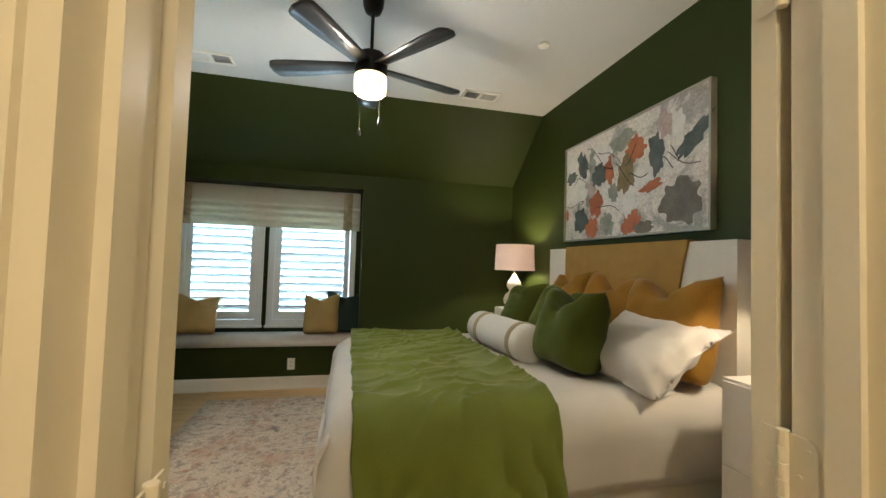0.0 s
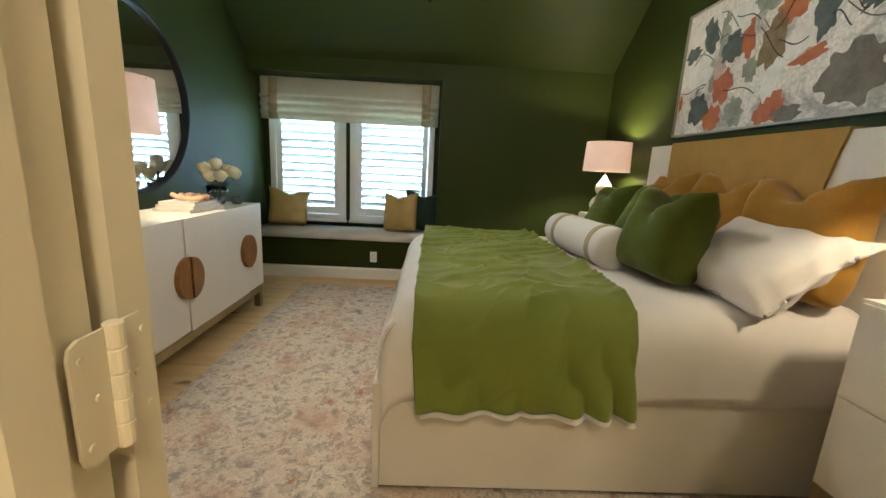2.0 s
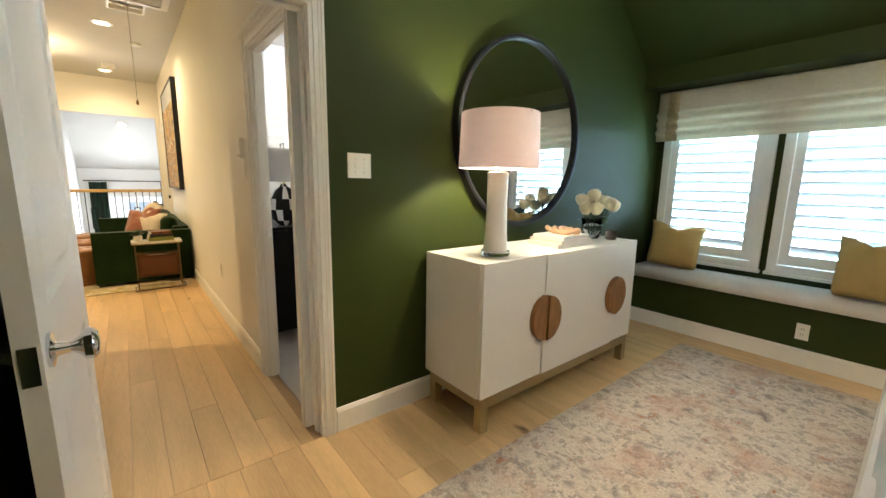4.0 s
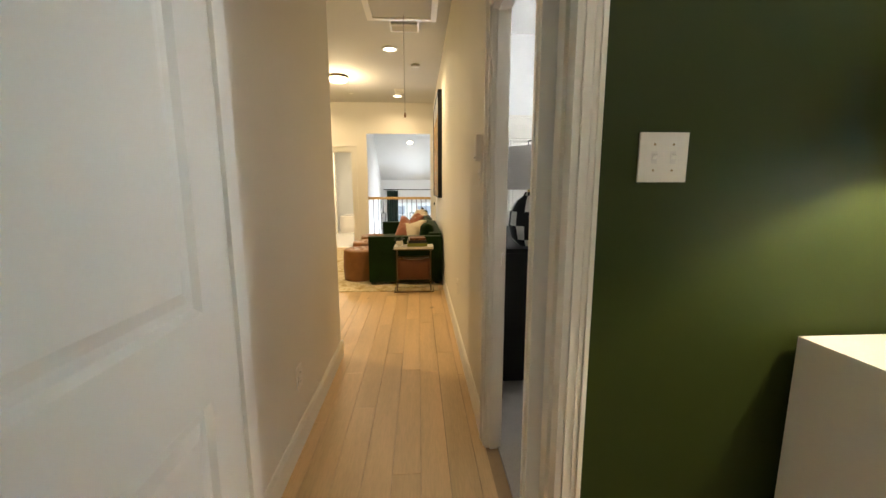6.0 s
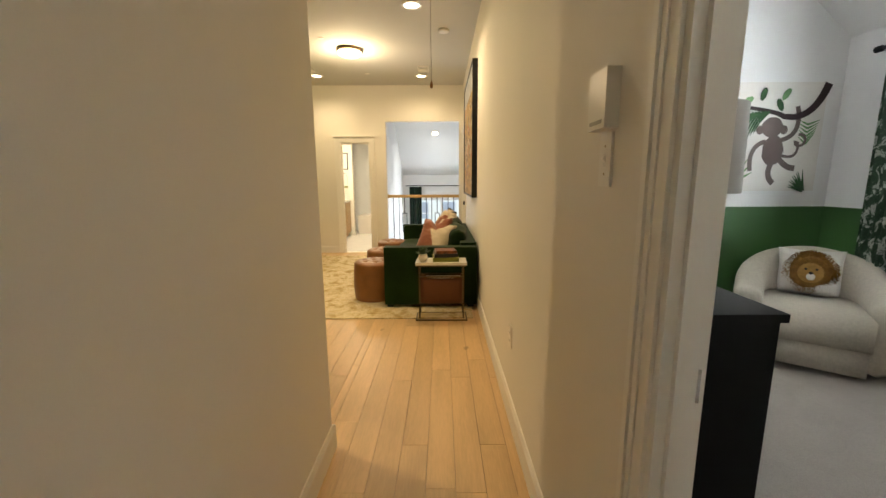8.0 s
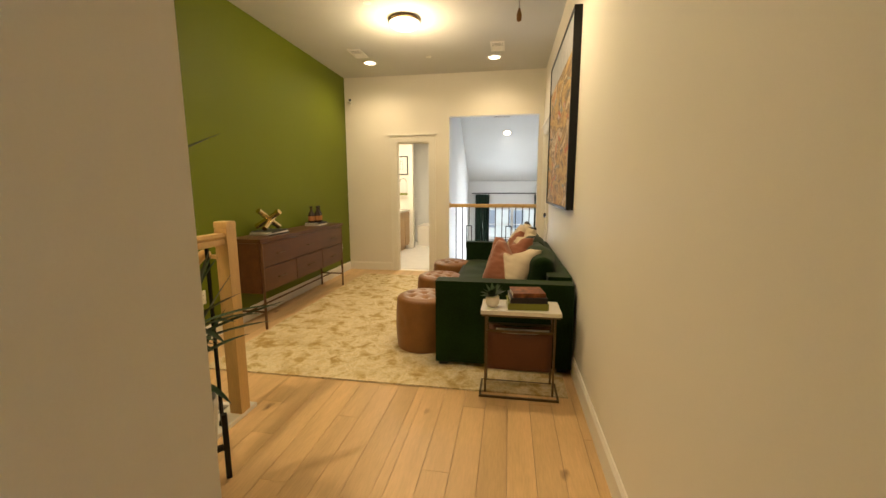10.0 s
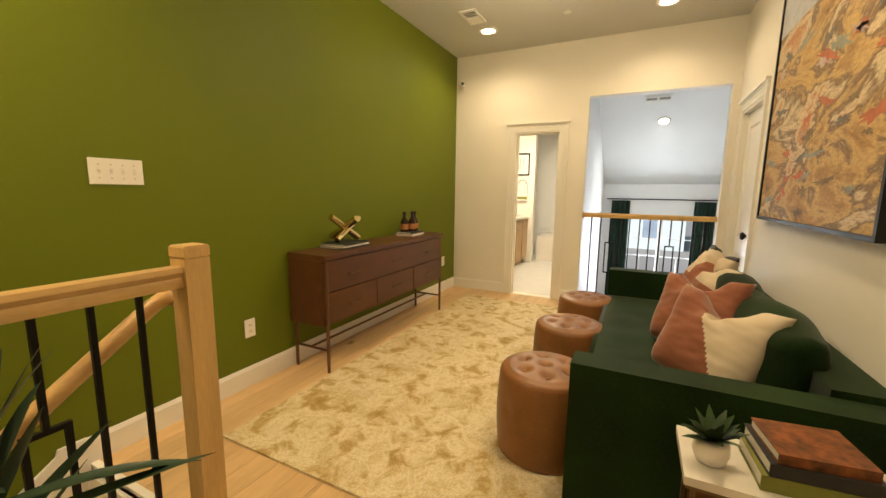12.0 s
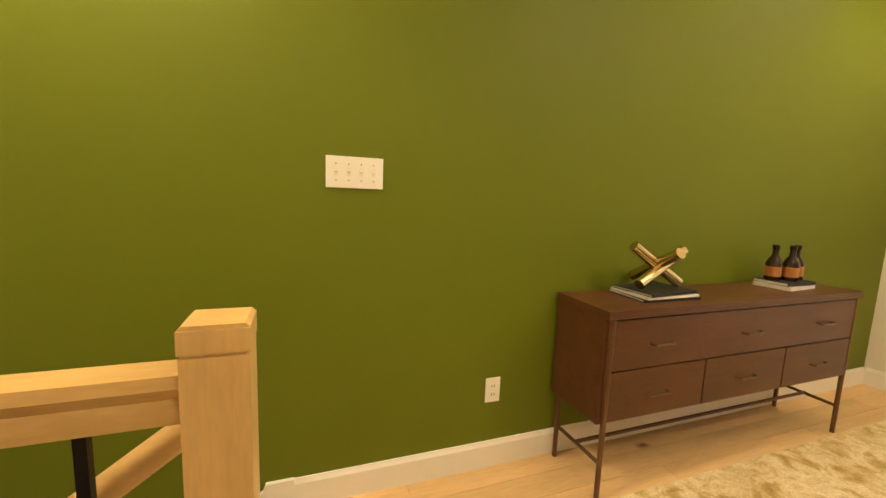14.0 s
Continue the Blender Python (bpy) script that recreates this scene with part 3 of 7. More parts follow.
def pillow_mesh(w, h, t, chop=0.0, ear=0.05, seed=0, wrinkle=0.006, n=30, flange=0.0):
    """A soft stuffed square in the xz plane, base at z=0, thick along y; chop dents its top edge."""
    bm = bmesh.new()
    def at(side):
        def fn(a, b):
            u, v = 2 * a - 1, 2 * b - 1
            pin = 1 - ear * 1.6 * (1 - v * v) * abs(u) ** 3
            pin2 = 1 - ear * 1.6 * (1 - u * u) * abs(v) ** 3
            soft = 1 - (0.13 if v < 0 else 0.0) * (abs(u) * abs(v)) ** 3
            x, z = w / 2 * u * pin * soft, h / 2 * v * pin2 * soft
            if chop and v > 0:
                z -= chop * v ** 2 * max(0, 1 - abs(u) * 1.7)
            fu, fv = min(1, abs(u) / (1 - flange)), min(1, abs(v) / (1 - flange))
            th = t / 2 * ((1 - fu ** 3.8) * (1 - fv ** 3.8)) ** 0.48
            if flange:
                th = max(th, 0.003 if max(abs(u), abs(v)) < 0.999 else 0)
            th *= 1 - 0.18 * max(0, v) + 0.1 * max(0, -v)
            y = side * th
            k = wr(x + seed * 3.1, side * 2 + seed, z, 7.5, wrinkle * 1.6) + wr(x + seed, side, z * 2.2, 16, wrinkle * 0.8)
            if chop > 0.04:
                du, dv = u * w / 2, (1 - v) * h / 2
                d = math.hypot(du, dv)
                k += 0.016 * math.sin(math.atan2(du, dv + 0.02) * 7 + seed + 3 * d) * math.exp(-d / 0.17) * min(1, d / 0.05)
                k -= 0.020 * math.exp(-(du / 0.05) ** 2) * math.exp(-(dv / 0.16) ** 2)
            if flange:
                k += 0.010 * max(0, 1 - abs(1 - flange - max(abs(u), abs(v))) / 0.3) * math.sin(9 * (u - v) + 4 * u * v + seed)
            if abs(u) < 0.999 and abs(v) < 0.999:
                y += k if not flange else k * side * (1 if max(fu, fv) < 1 else side)
            return (x, y, z + h / 2)
        return fn
    grid(at(1), n, n, bm)
    grid(at(-1), n, n, bm)
    bmesh.ops.remove_doubles(bm, verts=bm.verts, dist=0.0008)
    return bm


def pillow(label, material, m, w, h, t, chop=0.0, ear=0.05, seed=0, group="", flange=0.0):
    ob = part("throw_pillow", pillow_mesh(w, h, t, chop, ear, seed, flange=flange), material, smooth=True, m=m)
    return tagged(ob, label, "pillow", group)


# ---- bed ----
bed = thing("bed", "cream upholstered bed with a tall tan-panelled headboard", "bed", pose(0, 0, 0))
X0, X1, Y0, Y1 = 0.135, 1.95, 2.21, 3.92
part("bed_base", boxes((X0, X1, Y0, Y1, 0.03, 0.43)), UPHOL, bed, bevel=0.018, smooth=2)
part("base_foot_rail", boxes((X0 - 0.028, X0 - 0.002, Y0 - 0.012, Y1 + 0.012, 0.03, 0.465)), UPHOL, bed, bevel=0.01, smooth=2)
for px, py in ((X0 + 0.06, Y0 + 0.06), (X0 + 0.06, Y1 - 0.06), (X1 - 0.06, Y0 + 0.06), (X1 - 0.06, Y1 - 0.06)):
    part("leg", boxes((px - 0.03, px + 0.03, py - 0.03, py + 0.03, 0.012, 0.03)), WOODKNOB, bed)
HBX = 1.955
part("headboard", boxes((HBX, 2.045, 2.24, 3.98, 0.03, 1.475)), UPHOL, bed, "cream upholstered headboard", bevel=0.02, smooth=2)
bow = [(2.60 - 0.10 * s * s * s, 0.45 + 1.036 * s) for s in np.linspace(0, 1, 10)]
part("headboard_panel", prism([(3.70, 0.45)] + [(3.70, 1.486)] + bow[::-1], "x", HBX - 0.014, HBX + 0.06), TAN_WEAVE, bed, "tan suede headboard panel", bevel=0.004, smooth=2)


def sheet_profile(s, ylo, yhi, top, r, drop):
    """A point on a bedding outline that lies over the top and hangs over both sides; s in 0..1."""
    flat = yhi - ylo - 2 * r
    arc = r * math.pi / 2
    total = 2 * drop + 2 * arc + flat
    d = s * total
    if d < drop:
        return ylo, top - r - drop + d
    d -= drop
    if d < arc:
        a = d / r
        return ylo + r - r * math.cos(a), top - r + r * math.sin(a)
    d -= arc
    if d < flat:
        return ylo + r + d, top
    d -= flat
    if d < arc:
        a = d / r
        return yhi - r + r * math.sin(a), top - r + r * math.cos(a)
    d -= arc
    return yhi, top - r - d


def duvet(a, b):
    y, z = sheet_profile(b, Y0 - 0.004, Y1 + 0.004, 0.775, 0.16, 0.20)
    x = X0 - 0.005 + a * (X1 - X0)
    edge = min(1, a / 0.10)
    z2 = z - 0.13 * (1 - math.sqrt(max(0, 1 - (1 - edge) ** 2)))
    k = wr(x, y, z, 2.2, 0.02) + wr(x * 1.5, y, z, 6, 0.008)
    fold = 0.006 * math.sin(x * 23 + 2 * math.sin(x * 5)) * max(0, 1 - (z - 0.42) / 0.25) if y < Y0 + 0.1 else 0
    return (x, y - abs(fold), z2 + k)


bm = grid(duvet, 46, 60)
def foot_drop(a, b):
    y = Y0 + 0.012 + b * (Y1 - Y0 - 0.024)
    return (X0 + 0.030 - 0.046 * math.sin(min(1, a * 2.6) * 1.57) + wr(0, y, a, 3, 0.006), y, 0.690 - a * 0.245 + wr(1, y, 0, 2.2, 0.008))
grid(foot_drop, 14, 40, bm)
ob = part("duvet", bm, LINEN, smooth=True)
sol = ob.modifiers.new("thick", "SOLIDIFY")
sol.thickness = 0.012
tagged(ob, "white linen duvet spread over the bed", "duvet")


def throw(a, b):
    """The green velvet throw across the bed: b runs from the near hem over the top to the far side."""
    y, z = sheet_profile(b * 0.93, Y0 - 0.035, Y1 + 0.02, 0.805, 0.17, 0.235)
    left, right = 0.245, 1.02 + 0.03 * math.sin(b * 5)
    if y < Y0 + 0.2:
        right += 0.045 * max(0, (0.62 - z)) / 0.3
        left += 0.03 * max(0, (0.62 - z)) / 0.3
    x = left + a * (right - left)
    hang = max(0, min(1, (0.70 - z) / 0.3)) if y < Y0 + 0.2 else 0
    folds = hang * (0.042 * math.sin(x * 17 + 2.6 * math.sin(x * 6) + 8 * z) + 0.016 * math.sin(x * 37 + 1 - 14 * z))
    top = 1 - hang
    k = top * (0.008 * abs(noise.noise(Vector((x * 2.4 + y * 1.5, y * 5.0 - x * 2.4, 1.7)))) + 0.004 * noise.noise(Vector((x * 9, y * 14, 4))) - 0.003)
    warp = noise.noise(Vector((x * 1.8, y * 1.8, 7))) * 1.3
    for f, g, sx, am in ((1.6, 5.5, 0.0, 0.018), (2.6, 8.0, 5.0, 0.013), (5.0, 3.5, 9.0, 0.010)):
        r = abs(noise.noise(Vector((x * f + warp + sx, y * g - x * 2.0 + warp, sx))))
        patch = max(0, min(1, 0.65 + 1.6 * noise.noise(Vector((x * 2.5 + sx, y * 2.5, 3 + sx)))))
        k += (0.35 + 0.65 * top) * am * patch * max(0, 1 - r * 7.0) ** 1.2
    q = 0.010 * (math.exp(-((a - 0.0) / 0.05) ** 2) + math.exp(-((a - 1) / 0.04) ** 2))
    z2 = z + k + q * top
    return (x, y - abs(folds) * 0.9 - 0.012 * hang, z2)


ob = part("throw_blanket", grid(throw, 130, 200), VELVET_G, smooth=True)
sol = ob.modifiers.new("thick", "SOLIDIFY")
sol.thickness, sol.offset = 0.022, -1
tagged(ob, "moss green velvet throw draped across the bed", "blanket")
def hem(a, b):
    p = throw(0.02 + a * 0.97, 0.0)
    return (p[0], p[1] - 0.004 + 0.020 * b, p[2] - 0.012 * (1 - b) - 0.003 - 0.006 * math.sin(a * 11) ** 2)
ob2 = part("hem", grid(hem, 70, 2), LINEN, ob, "white hem lining", smooth=True)

# bolster: a cylinder along y with two jute bands
bol = thing("bolster_pillow", "white round bolster with two jute bands on the bed", "pillow", pose(1.175, 3.13, 0.885, 0, 0, 6))
def rounded(L, r, seg=24):
    prof = [(0.001, -L / 2)] + [(r * math.sin(a), -L / 2 + 0.05 - 0.05 * math.cos(a)) for a in np.linspace(0.3, math.pi / 2, 6)]
    prof += [(r * (1 + 0.012 * math.sin(k * 2.1)), z) for k, z in enumerate(np.linspace(-L / 2 + 0.06, L / 2 - 0.06, 14))]
    prof += [(r * math.sin(a), L / 2 - 0.05 + 0.05 * math.cos(a)) for a in np.linspace(math.pi / 2, 0.3, 6)] + [(0.001, L / 2)]
    bm = lathe(prof, seg)
    bmesh.ops.rotate(bm, verts=bm.verts, matrix=Matrix.Rotation(math.pi / 2, 3, "X"))
    return bm
part("bolster_body", rounded(0.74, 0.108), LINEN, bol, smooth=True)
for yy in (-0.20, 0.24):
    bm = lathe([(0.108, yy - 0.020), (0.1135, yy - 0.018), (0.1135, yy - 0.002), (0.108, yy - 0.001), (0.108, yy + 0.001), (0.1135, yy + 0.003), (0.1135, yy + 0.018), (0.108, yy + 0.02)], 24, cap=False)
    bmesh.ops.rotate(bm, verts=bm.verts, matrix=Matrix.Rotation(math.pi / 2, 3, "X"))
    part("jute_band", bm, ROPE, bol, smooth=True)

# pillows on the bed: m places the pillow's foot; its face looks along -x
def bedpose(x, y, z, lean, turn=0, roll=0):
    return pose(x, y, z, 0, 0, 90 + turn) @ pose(0, 0, 0, lean, 0, 0) @ pose(0, 0, 0, 0, roll, 0)

G1 = "pillows on the bed"
for k, (x, y, tn, rl) in enumerate(((1.74, 2.46, 6, 3), (1.83, 3.06, 6, -3), (1.85, 3.56, -4, 4))):
    pillow("mustard velvet euro pillow with a chopped top on the bed", MUSTARD, bedpose(x, y, 0.765, 14, tn, rl), 0.50, 0.54, 0.26, 0.12, 0.07, k + 1, G1)
pillow("white linen flanged pillow lying against the mustard pillows", LINEN, bedpose(1.42, 2.45, 0.775, 52, 12, -8), 0.60, 0.52, 0.20, 0.02, 0.10, 5, G1, flange=0.13)
for k, (x, y, tn, lean, rl) in enumerate(((1.32, 2.66, 8, 12, 0), (1.44, 3.03, 6, 18, -5), (1.46, 3.56, 0, 22, 6))):
    pillow("green velvet throw pillow with a chopped top on the bed", GREEN_PIL, bedpose(x, y, 0.775, lean, tn, rl), 0.40, 0.44, 0.29, 0.13, 0.08, k + 11, G1)

# ---- nightstands ----
def nightstand(m):
    ns = thing("nightstand", "white lacquered nightstand on a bronze base beside the bed", "nightstand", m, "nightstands")
    part("body", boxes((0, 0.36, 0, 0.54, 0.22, 0.90)), LACQUER, ns, bevel=0.004)
    part("drawer_front", boxes((-0.012, 0.002, 0.01, 0.53, 0.57, 0.888)), LACQUER, ns, bevel=0.003)
    part("drawer_front", boxes((-0.012, 0.002, 0.01, 0.53, 0.232, 0.56)), LACQUER, ns, bevel=0.003)
    part("base_frame", boxes((0.0, 0.36, 0.0, 0.04, 0.16, 0.215), (0.0, 0.36, 0.50, 0.54, 0.16, 0.215), (0.0, 0.04, 0.04, 0.50, 0.16, 0.215)), GOLD_DULL, ns, bevel=0.003)
    for px in (0.0, 0.32):
        for py in (0.0, 0.50):
            part("leg", boxes((px, px + 0.04, py, py + 0.04, 0.0, 0.16)), GOLD_DULL, ns, bevel=0.003)
    return ns


nightstand(pose(1.68, 4.04, 0.0))
nightstand(pose(1.69, 1.54, 0.0))


def lamp_shade(parent, z0, z1, r0, r1, thick=0.003, material=None):
    bm = lathe([(r0, z0), (r1, z1), (r1 - thick, z1), (r0 - thick, z0), (r0, z0)], 40, cap=False)
    bmesh.ops.remove_doubles(bm, verts=bm.verts, dist=1e-5)
    return part("shade", bm, material or SHADE_PINK, parent, "glowing cream drum shade", smooth=2)


def gourd_lamp(m):
    tl = thing("table_lamp", "white ceramic double gourd table lamp with a lit drum shade", "lamp", m, "bedside lamps")
    prof = [(0.055, 0.0), (0.058, 0.008), (0.075, 0.02), (0.098, 0.06), (0.102, 0.09), (0.085, 0.135), (0.05, 0.165), (0.045, 0.178), (0.062, 0.20), (0.073, 0.228), (0.062, 0.265), (0.035, 0.30), (0.020, 0.33), (0.012, 0.345)]
    part("lamp_base", lathe(prof, 32), CERAMIC, tl, smooth=True)
    part("lamp_neck", lathe([(0.008, 0.345), (0.008, 0.60)], 10), BRASS, tl, smooth=2)
    lamp_shade(tl, 0.375, 0.625, 0.195, 0.185)
    part("finial", lathe([(0.004, 0.60), (0.009, 0.635), (0.003, 0.65)], 10), BRASS, tl, smooth=True)
    return tl


gourd_lamp(pose(1.80, 4.40, 0.90))
gourd_lamp(pose(1.86, 1.83, 0.90))


def leafy(parent, n, r, h, leaf_len, leaf_w, seed, material, base=(0, 0, 0), droop=0.4, name="leaf"):
    """Curved pointed leaves that spring from one point."""
    rng = random.Random(seed)
    for i in range(n):
        bm = bmesh.new()
        ang, lift = rng.uniform(0, 6.283), rng.uniform(0.25, 1.2)
        L, W = leaf_len * rng.uniform(0.7, 1.15), leaf_w * rng.uniform(0.8, 1.2)
        d = Vector((math.cos(ang), math.sin(ang), 0))
        side = Vector((-d.y, d.x, 0))
        rows = []
        for k in range(6):
            s = k / 5
            p = Vector(base) + d * (L * s * math.cos(lift)) + Vector((0, 0, L * (s * math.sin(lift) - droop * s * s * math.cos(lift))))
            p += Vector((0, 0, rng.uniform(0, 1e-3)))
            ww = W * math.sin(math.pi * min(1, 0.12 + 0.88 * s)) * 0.5 + 0.0006
            rows.append((bm.verts.new(p + side * ww), bm.verts.new(p - Vector((0, 0, ww * 0.35))), bm.verts.new(p - side * ww)))
        for a, b in zip(rows, rows[1:]):
            bm.faces.new((a[0], a[1], b[1], b[0]))
            bm.faces.new((a[1], a[2], b[2], b[1]))
        part(name, bm, material, parent, smooth=True)


pp = thing("potted_plant", "small green plant in a dark pot on the nightstand", "plant", pose(1.72, 4.14, 0.90))
part("pot", lathe([(0.045, 0), (0.058, 0.02), (0.062, 0.07), (0.056, 0.072), (0.05, 0.06)], 20), GOLD_DULL, pp, smooth=2)
leafy(pp, 24, 0.05, 0.1, 0.14, 0.05, 3, LEAF, (0, 0, 0.055), 0.35)

# ---- rug ----
RUGM = rug_mat("faded_persian_rug", [(0.28, (0.20, 0.18, 0.17)), (0.38, (0.34, 0.30, 0.27)), (0.45, (0.52, 0.45, 0.38)), (0.53, (0.60, 0.52, 0.44)), (0.58, (0.32, 0.28, 0.25)), (0.62, (0.48, 0.42, 0.36)), (0.68, (0.38, 0.19, 0.12))], (0.46, 0.28, 0.20), 11.0, 0.011, 6.0, tint_scale=2.6, tint_amount=0.75)
rug = part("area_rug", boxes((-0.99, 1.90, 1.78, 4.79, 0.001, 0.011)), RUGM, bevel=0.003)
tagged(rug, "faded beige and rust patterned area rug under the bed", "rug")

# ---- credenza ----
cr = thing("credenza", "white lacquered credenza with half-round carved wood handles", "credenza", pose(-1.575, 2.69, 0.0))
CW, CD = 1.50, 0.45
part("body", boxes((0, CD - 0.03, 0, CW, 0.19, 0.875)), LACQUER, cr, bevel=0.004)
SEAM = (0.472, 1.222)
fronts = []
for k, (y0, y1) in enumerate(((0.004, SEAM[0] - 0.002), (SEAM[0] + 0.002, SEAM[1] - 0.002), (SEAM[1] + 0.002, CW - 0.004))):
    fronts.append(part("door", boxes((CD - 0.03, CD - 0.004 + (0.008 if k == 1 else 0), y0, y1, 0.195, 0.877)), LACQUER, cr, bevel=0.002))
for k, (seam, s) in enumerate(((SEAM[0], -1), (SEAM[0], 1), (SEAM[1], -1), (SEAM[1], 1))):
    pts = [(seam + s * 0.004, 0.53 + 0.125)] + [(seam + s * (0.004 + 0.112 * math.sin(a)), 0.53 + 0.125 * math.cos(a)) for a in np.linspace(0.12, math.pi - 0.12, 12)] + [(seam + s * 0.004, 0.53 - 0.125)]
    x0 = CD - 0.004 + (0.008 if k in (1, 2) else 0)
    part("handle", prism(pts, "x", x0, x0 + 0.030), WOODKNOB, fronts[(0, 1, 1, 2)[k]], "carved walnut half-round handle", bevel=0.006)
part("plinth", boxes((0.02, CD - 0.01, 0.02, CW - 0.02, 0.13, 0.187)), GOLD_DULL, cr, bevel=0.003)
for px in (0.02, CD - 0.06):
    for py in (0.02, CW - 0.07):
        part("leg", boxes((px, px + 0.05, py, py + 0.05, 0, 0.13)), GOLD_DULL, cr, bevel=0.003)
CT = 0.878

cl = thing("table_lamp", "tall white column table lamp with a lit drum shade", "lamp", pose(-1.29, 2.93, CT))
part("acrylic_foot", lathe([(0.075, 0.0), (0.075, 0.022)], 32), ACRYLIC, cl, smooth=2)
part("lamp_base", lathe([(0.062, 0.022), (0.064, 0.03), (0.056, 0.12), (0.053, 0.25), (0.054, 0.40), (0.056, 0.425), (0.04, 0.43)], 28), CERAMIC, cl, smooth=2)
part("lamp_neck", lathe([(0.012, 0.43), (0.012, 0.62)], 12), CHROME, cl, smooth=2)
lamp_shade(cl, 0.445, 0.715, 0.205, 0.195)
part("finial", lathe([(0.004, 0.71), (0.010, 0.725), (0.003, 0.74)], 10), CHROME, cl, smooth=True)
part("shade_spider", tube([(-0.196, 0, 0.705), (0.196, 0, 0.705)], 0.003, 6), CHROME, cl)

mr = thing("wall_mirror", "large round wall mirror in a thin black frame above the credenza", "mirror", pose(-1.60, 3.46, 1.56, 0, 90, 0))
MIRROR = mat("mirror_glass", (0.92, 0.92, 0.92), 0.0, 1.0, vary=0, bump=0)
part("mirror_glass", lathe([(0.555, 0.018), (0.555, 0.022)], 72), MIRROR, mr)
part("frame", lathe([(0.556, 0.0), (0.585, 0.0), (0.585, 0.045), (0.578, 0.05), (0.562, 0.05), (0.556, 0.045), (0.556, 0.0)], 72, cap=False), BLACK, mr, smooth=2)


def book(label, w, d, h, m, cover, group="", pages=None):
    b = thing("book", label, "book", m, group)
    part("page_block", boxes((-w / 2 + 0.004, w / 2 - 0.004, -d / 2 + 0.002, d / 2 - 0.006, 0.0025, h - 0.0025)), pages or PAPER, b)
    part("cover", boxes((-w / 2, w / 2, -d / 2, d / 2, 0, 0.0025), (-w / 2, w / 2, -d / 2, d / 2, h - 0.0025, h), (-w / 2, w / 2, d / 2 - 0.005, d / 2 - 0.001, 0.0025, h - 0.0025)), cover, b)
    return b


C_PINK = mat("pale_pink_cover", (0.66, 0.50, 0.45), 0.5, vary=0.06)
C_GREY = mat("grey_cover", (0.40, 0.38, 0.36), 0.5, vary=0.1)
C_WHITE = mat("white_cover", (0.74, 0.71, 0.66), 0.5, vary=0.05)
C_DARK = mat("charcoal_cover", (0.022, 0.022, 0.024), 0.45, vary=0.3)
C_OLIVE = mat("olive_cover", (0.20, 0.21, 0.035), 0.55, vary=0.1)
C_RUST = mat("rust_cover", (0.27, 0.085, 0.022), 0.5, vary=0.8, scale=22)
z = CT
for k, (w, d, h, c) in enumerate(((0.34, 0.25, 0.022, C_WHITE), (0.31, 0.24, 0.020, C_PINK), (0.29, 0.22, 0.022, C_WHITE))):
    book("pale hardcover book in a stack on the credenza", w, d, h, pose(-1.32, 3.56, z, 0, 0, 84 + 4 * k), c, "credenza books")
    z += h
kn = thing("knot_ornament", "tan wooden chain knot lying on the books", "ornament", pose(-1.32, 3.57, z + 0.022))
for k in range(3):
    pts = [(0.055 * math.cos(a) + (k - 1) * 0.055, 0.042 * math.sin(a), 0.012 * math.sin(2 * a + k)) for a in np.linspace(0, 2 * math.pi, 24)]
    part("link", tube(pts, 0.015, 8, cap=False), mat("tan_wood_link", (0.58, 0.36, 0.22), 0.55, vary=0.2), kn, smooth=True)

vz = thing("flower_vase", "clear glass vase of cream roses on the credenza", "vase", pose(-1.36, 3.98, CT))
part("vase", lathe([(0.045, 0.0), (0.052, 0.004), (0.068, 0.08), (0.075, 0.14), (0.072, 0.14), (0.065, 0.08), (0.048, 0.01), (0.001, 0.01)], 28, cap=False), ACRYLIC, vz, smooth=True)
rng = random.Random(5)
def rose(p, r, parent, sd):
    bm = bmesh.new()
    rg = random.Random(sd)
    for ring, (n, rr, hh) in enumerate(((6, 1.0, 0.86), (5, 0.80, 0.95), (4, 0.56, 1.0), (3, 0.32, 1.04))):
        for i in range(n):
            a0 = 6.283 * i / n + ring * 0.6 + rg.uniform(-0.2, 0.2)
            def petal(a, b, a0=a0, rr=rr, hh=hh, n=n):
                t = a0 + (a - 0.5) * 6.283 / n * 1.5
                q = r * rr * (0.22 + 0.80 * math.sin(math.pi * (0.08 + 0.56 * b)))
                return Vector(p) + Vector((q * math.cos(t), q * math.sin(t), r * (-0.95 + 1.8 * b * hh - 0.18 * (2 * a - 1) ** 2 * b)))
            grid(petal, 5, 6, bm)
    return part("rose", bm, ROSE, parent, smooth=True)
for k in range(11):
    a, q = 6.283 * k / 8, (0.0 if k == 0 else 0.075 if k < 7 else 0.125)
    p = (q * math.cos(a), 1.25 * q * math.sin(a), 0.275 - 0.45 * q + rng.uniform(-0.03, 0.035) + (0.02 if k == 0 else 0))
    part("stem", tube([(p[0] * 0.2, p[1] * 0.2, 0.02), (p[0] * 0.7, p[1] * 0.7, 0.14), p], 0.003, 6), LEAF, vz)
    rose(p, 0.044, vz, k)
leafy(vz, 9, 0.1, 0.1, 0.12, 0.04, 9, LEAF, (0, 0, 0.13), 0.5)
gl = part("votive_glass", lathe([(0.03, 0), (0.036, 0.004), (0.040, 0.06), (0.037, 0.06), (0.032, 0.008), (0.001, 0.008)], 20, cap=False), glass_mat("smoked_glass", (0.5, 0.4, 0.34)), smooth=2, m=pose(-1.24, 4.03, CT))
tagged(gl, "small smoked glass votive on the credenza", "votive")

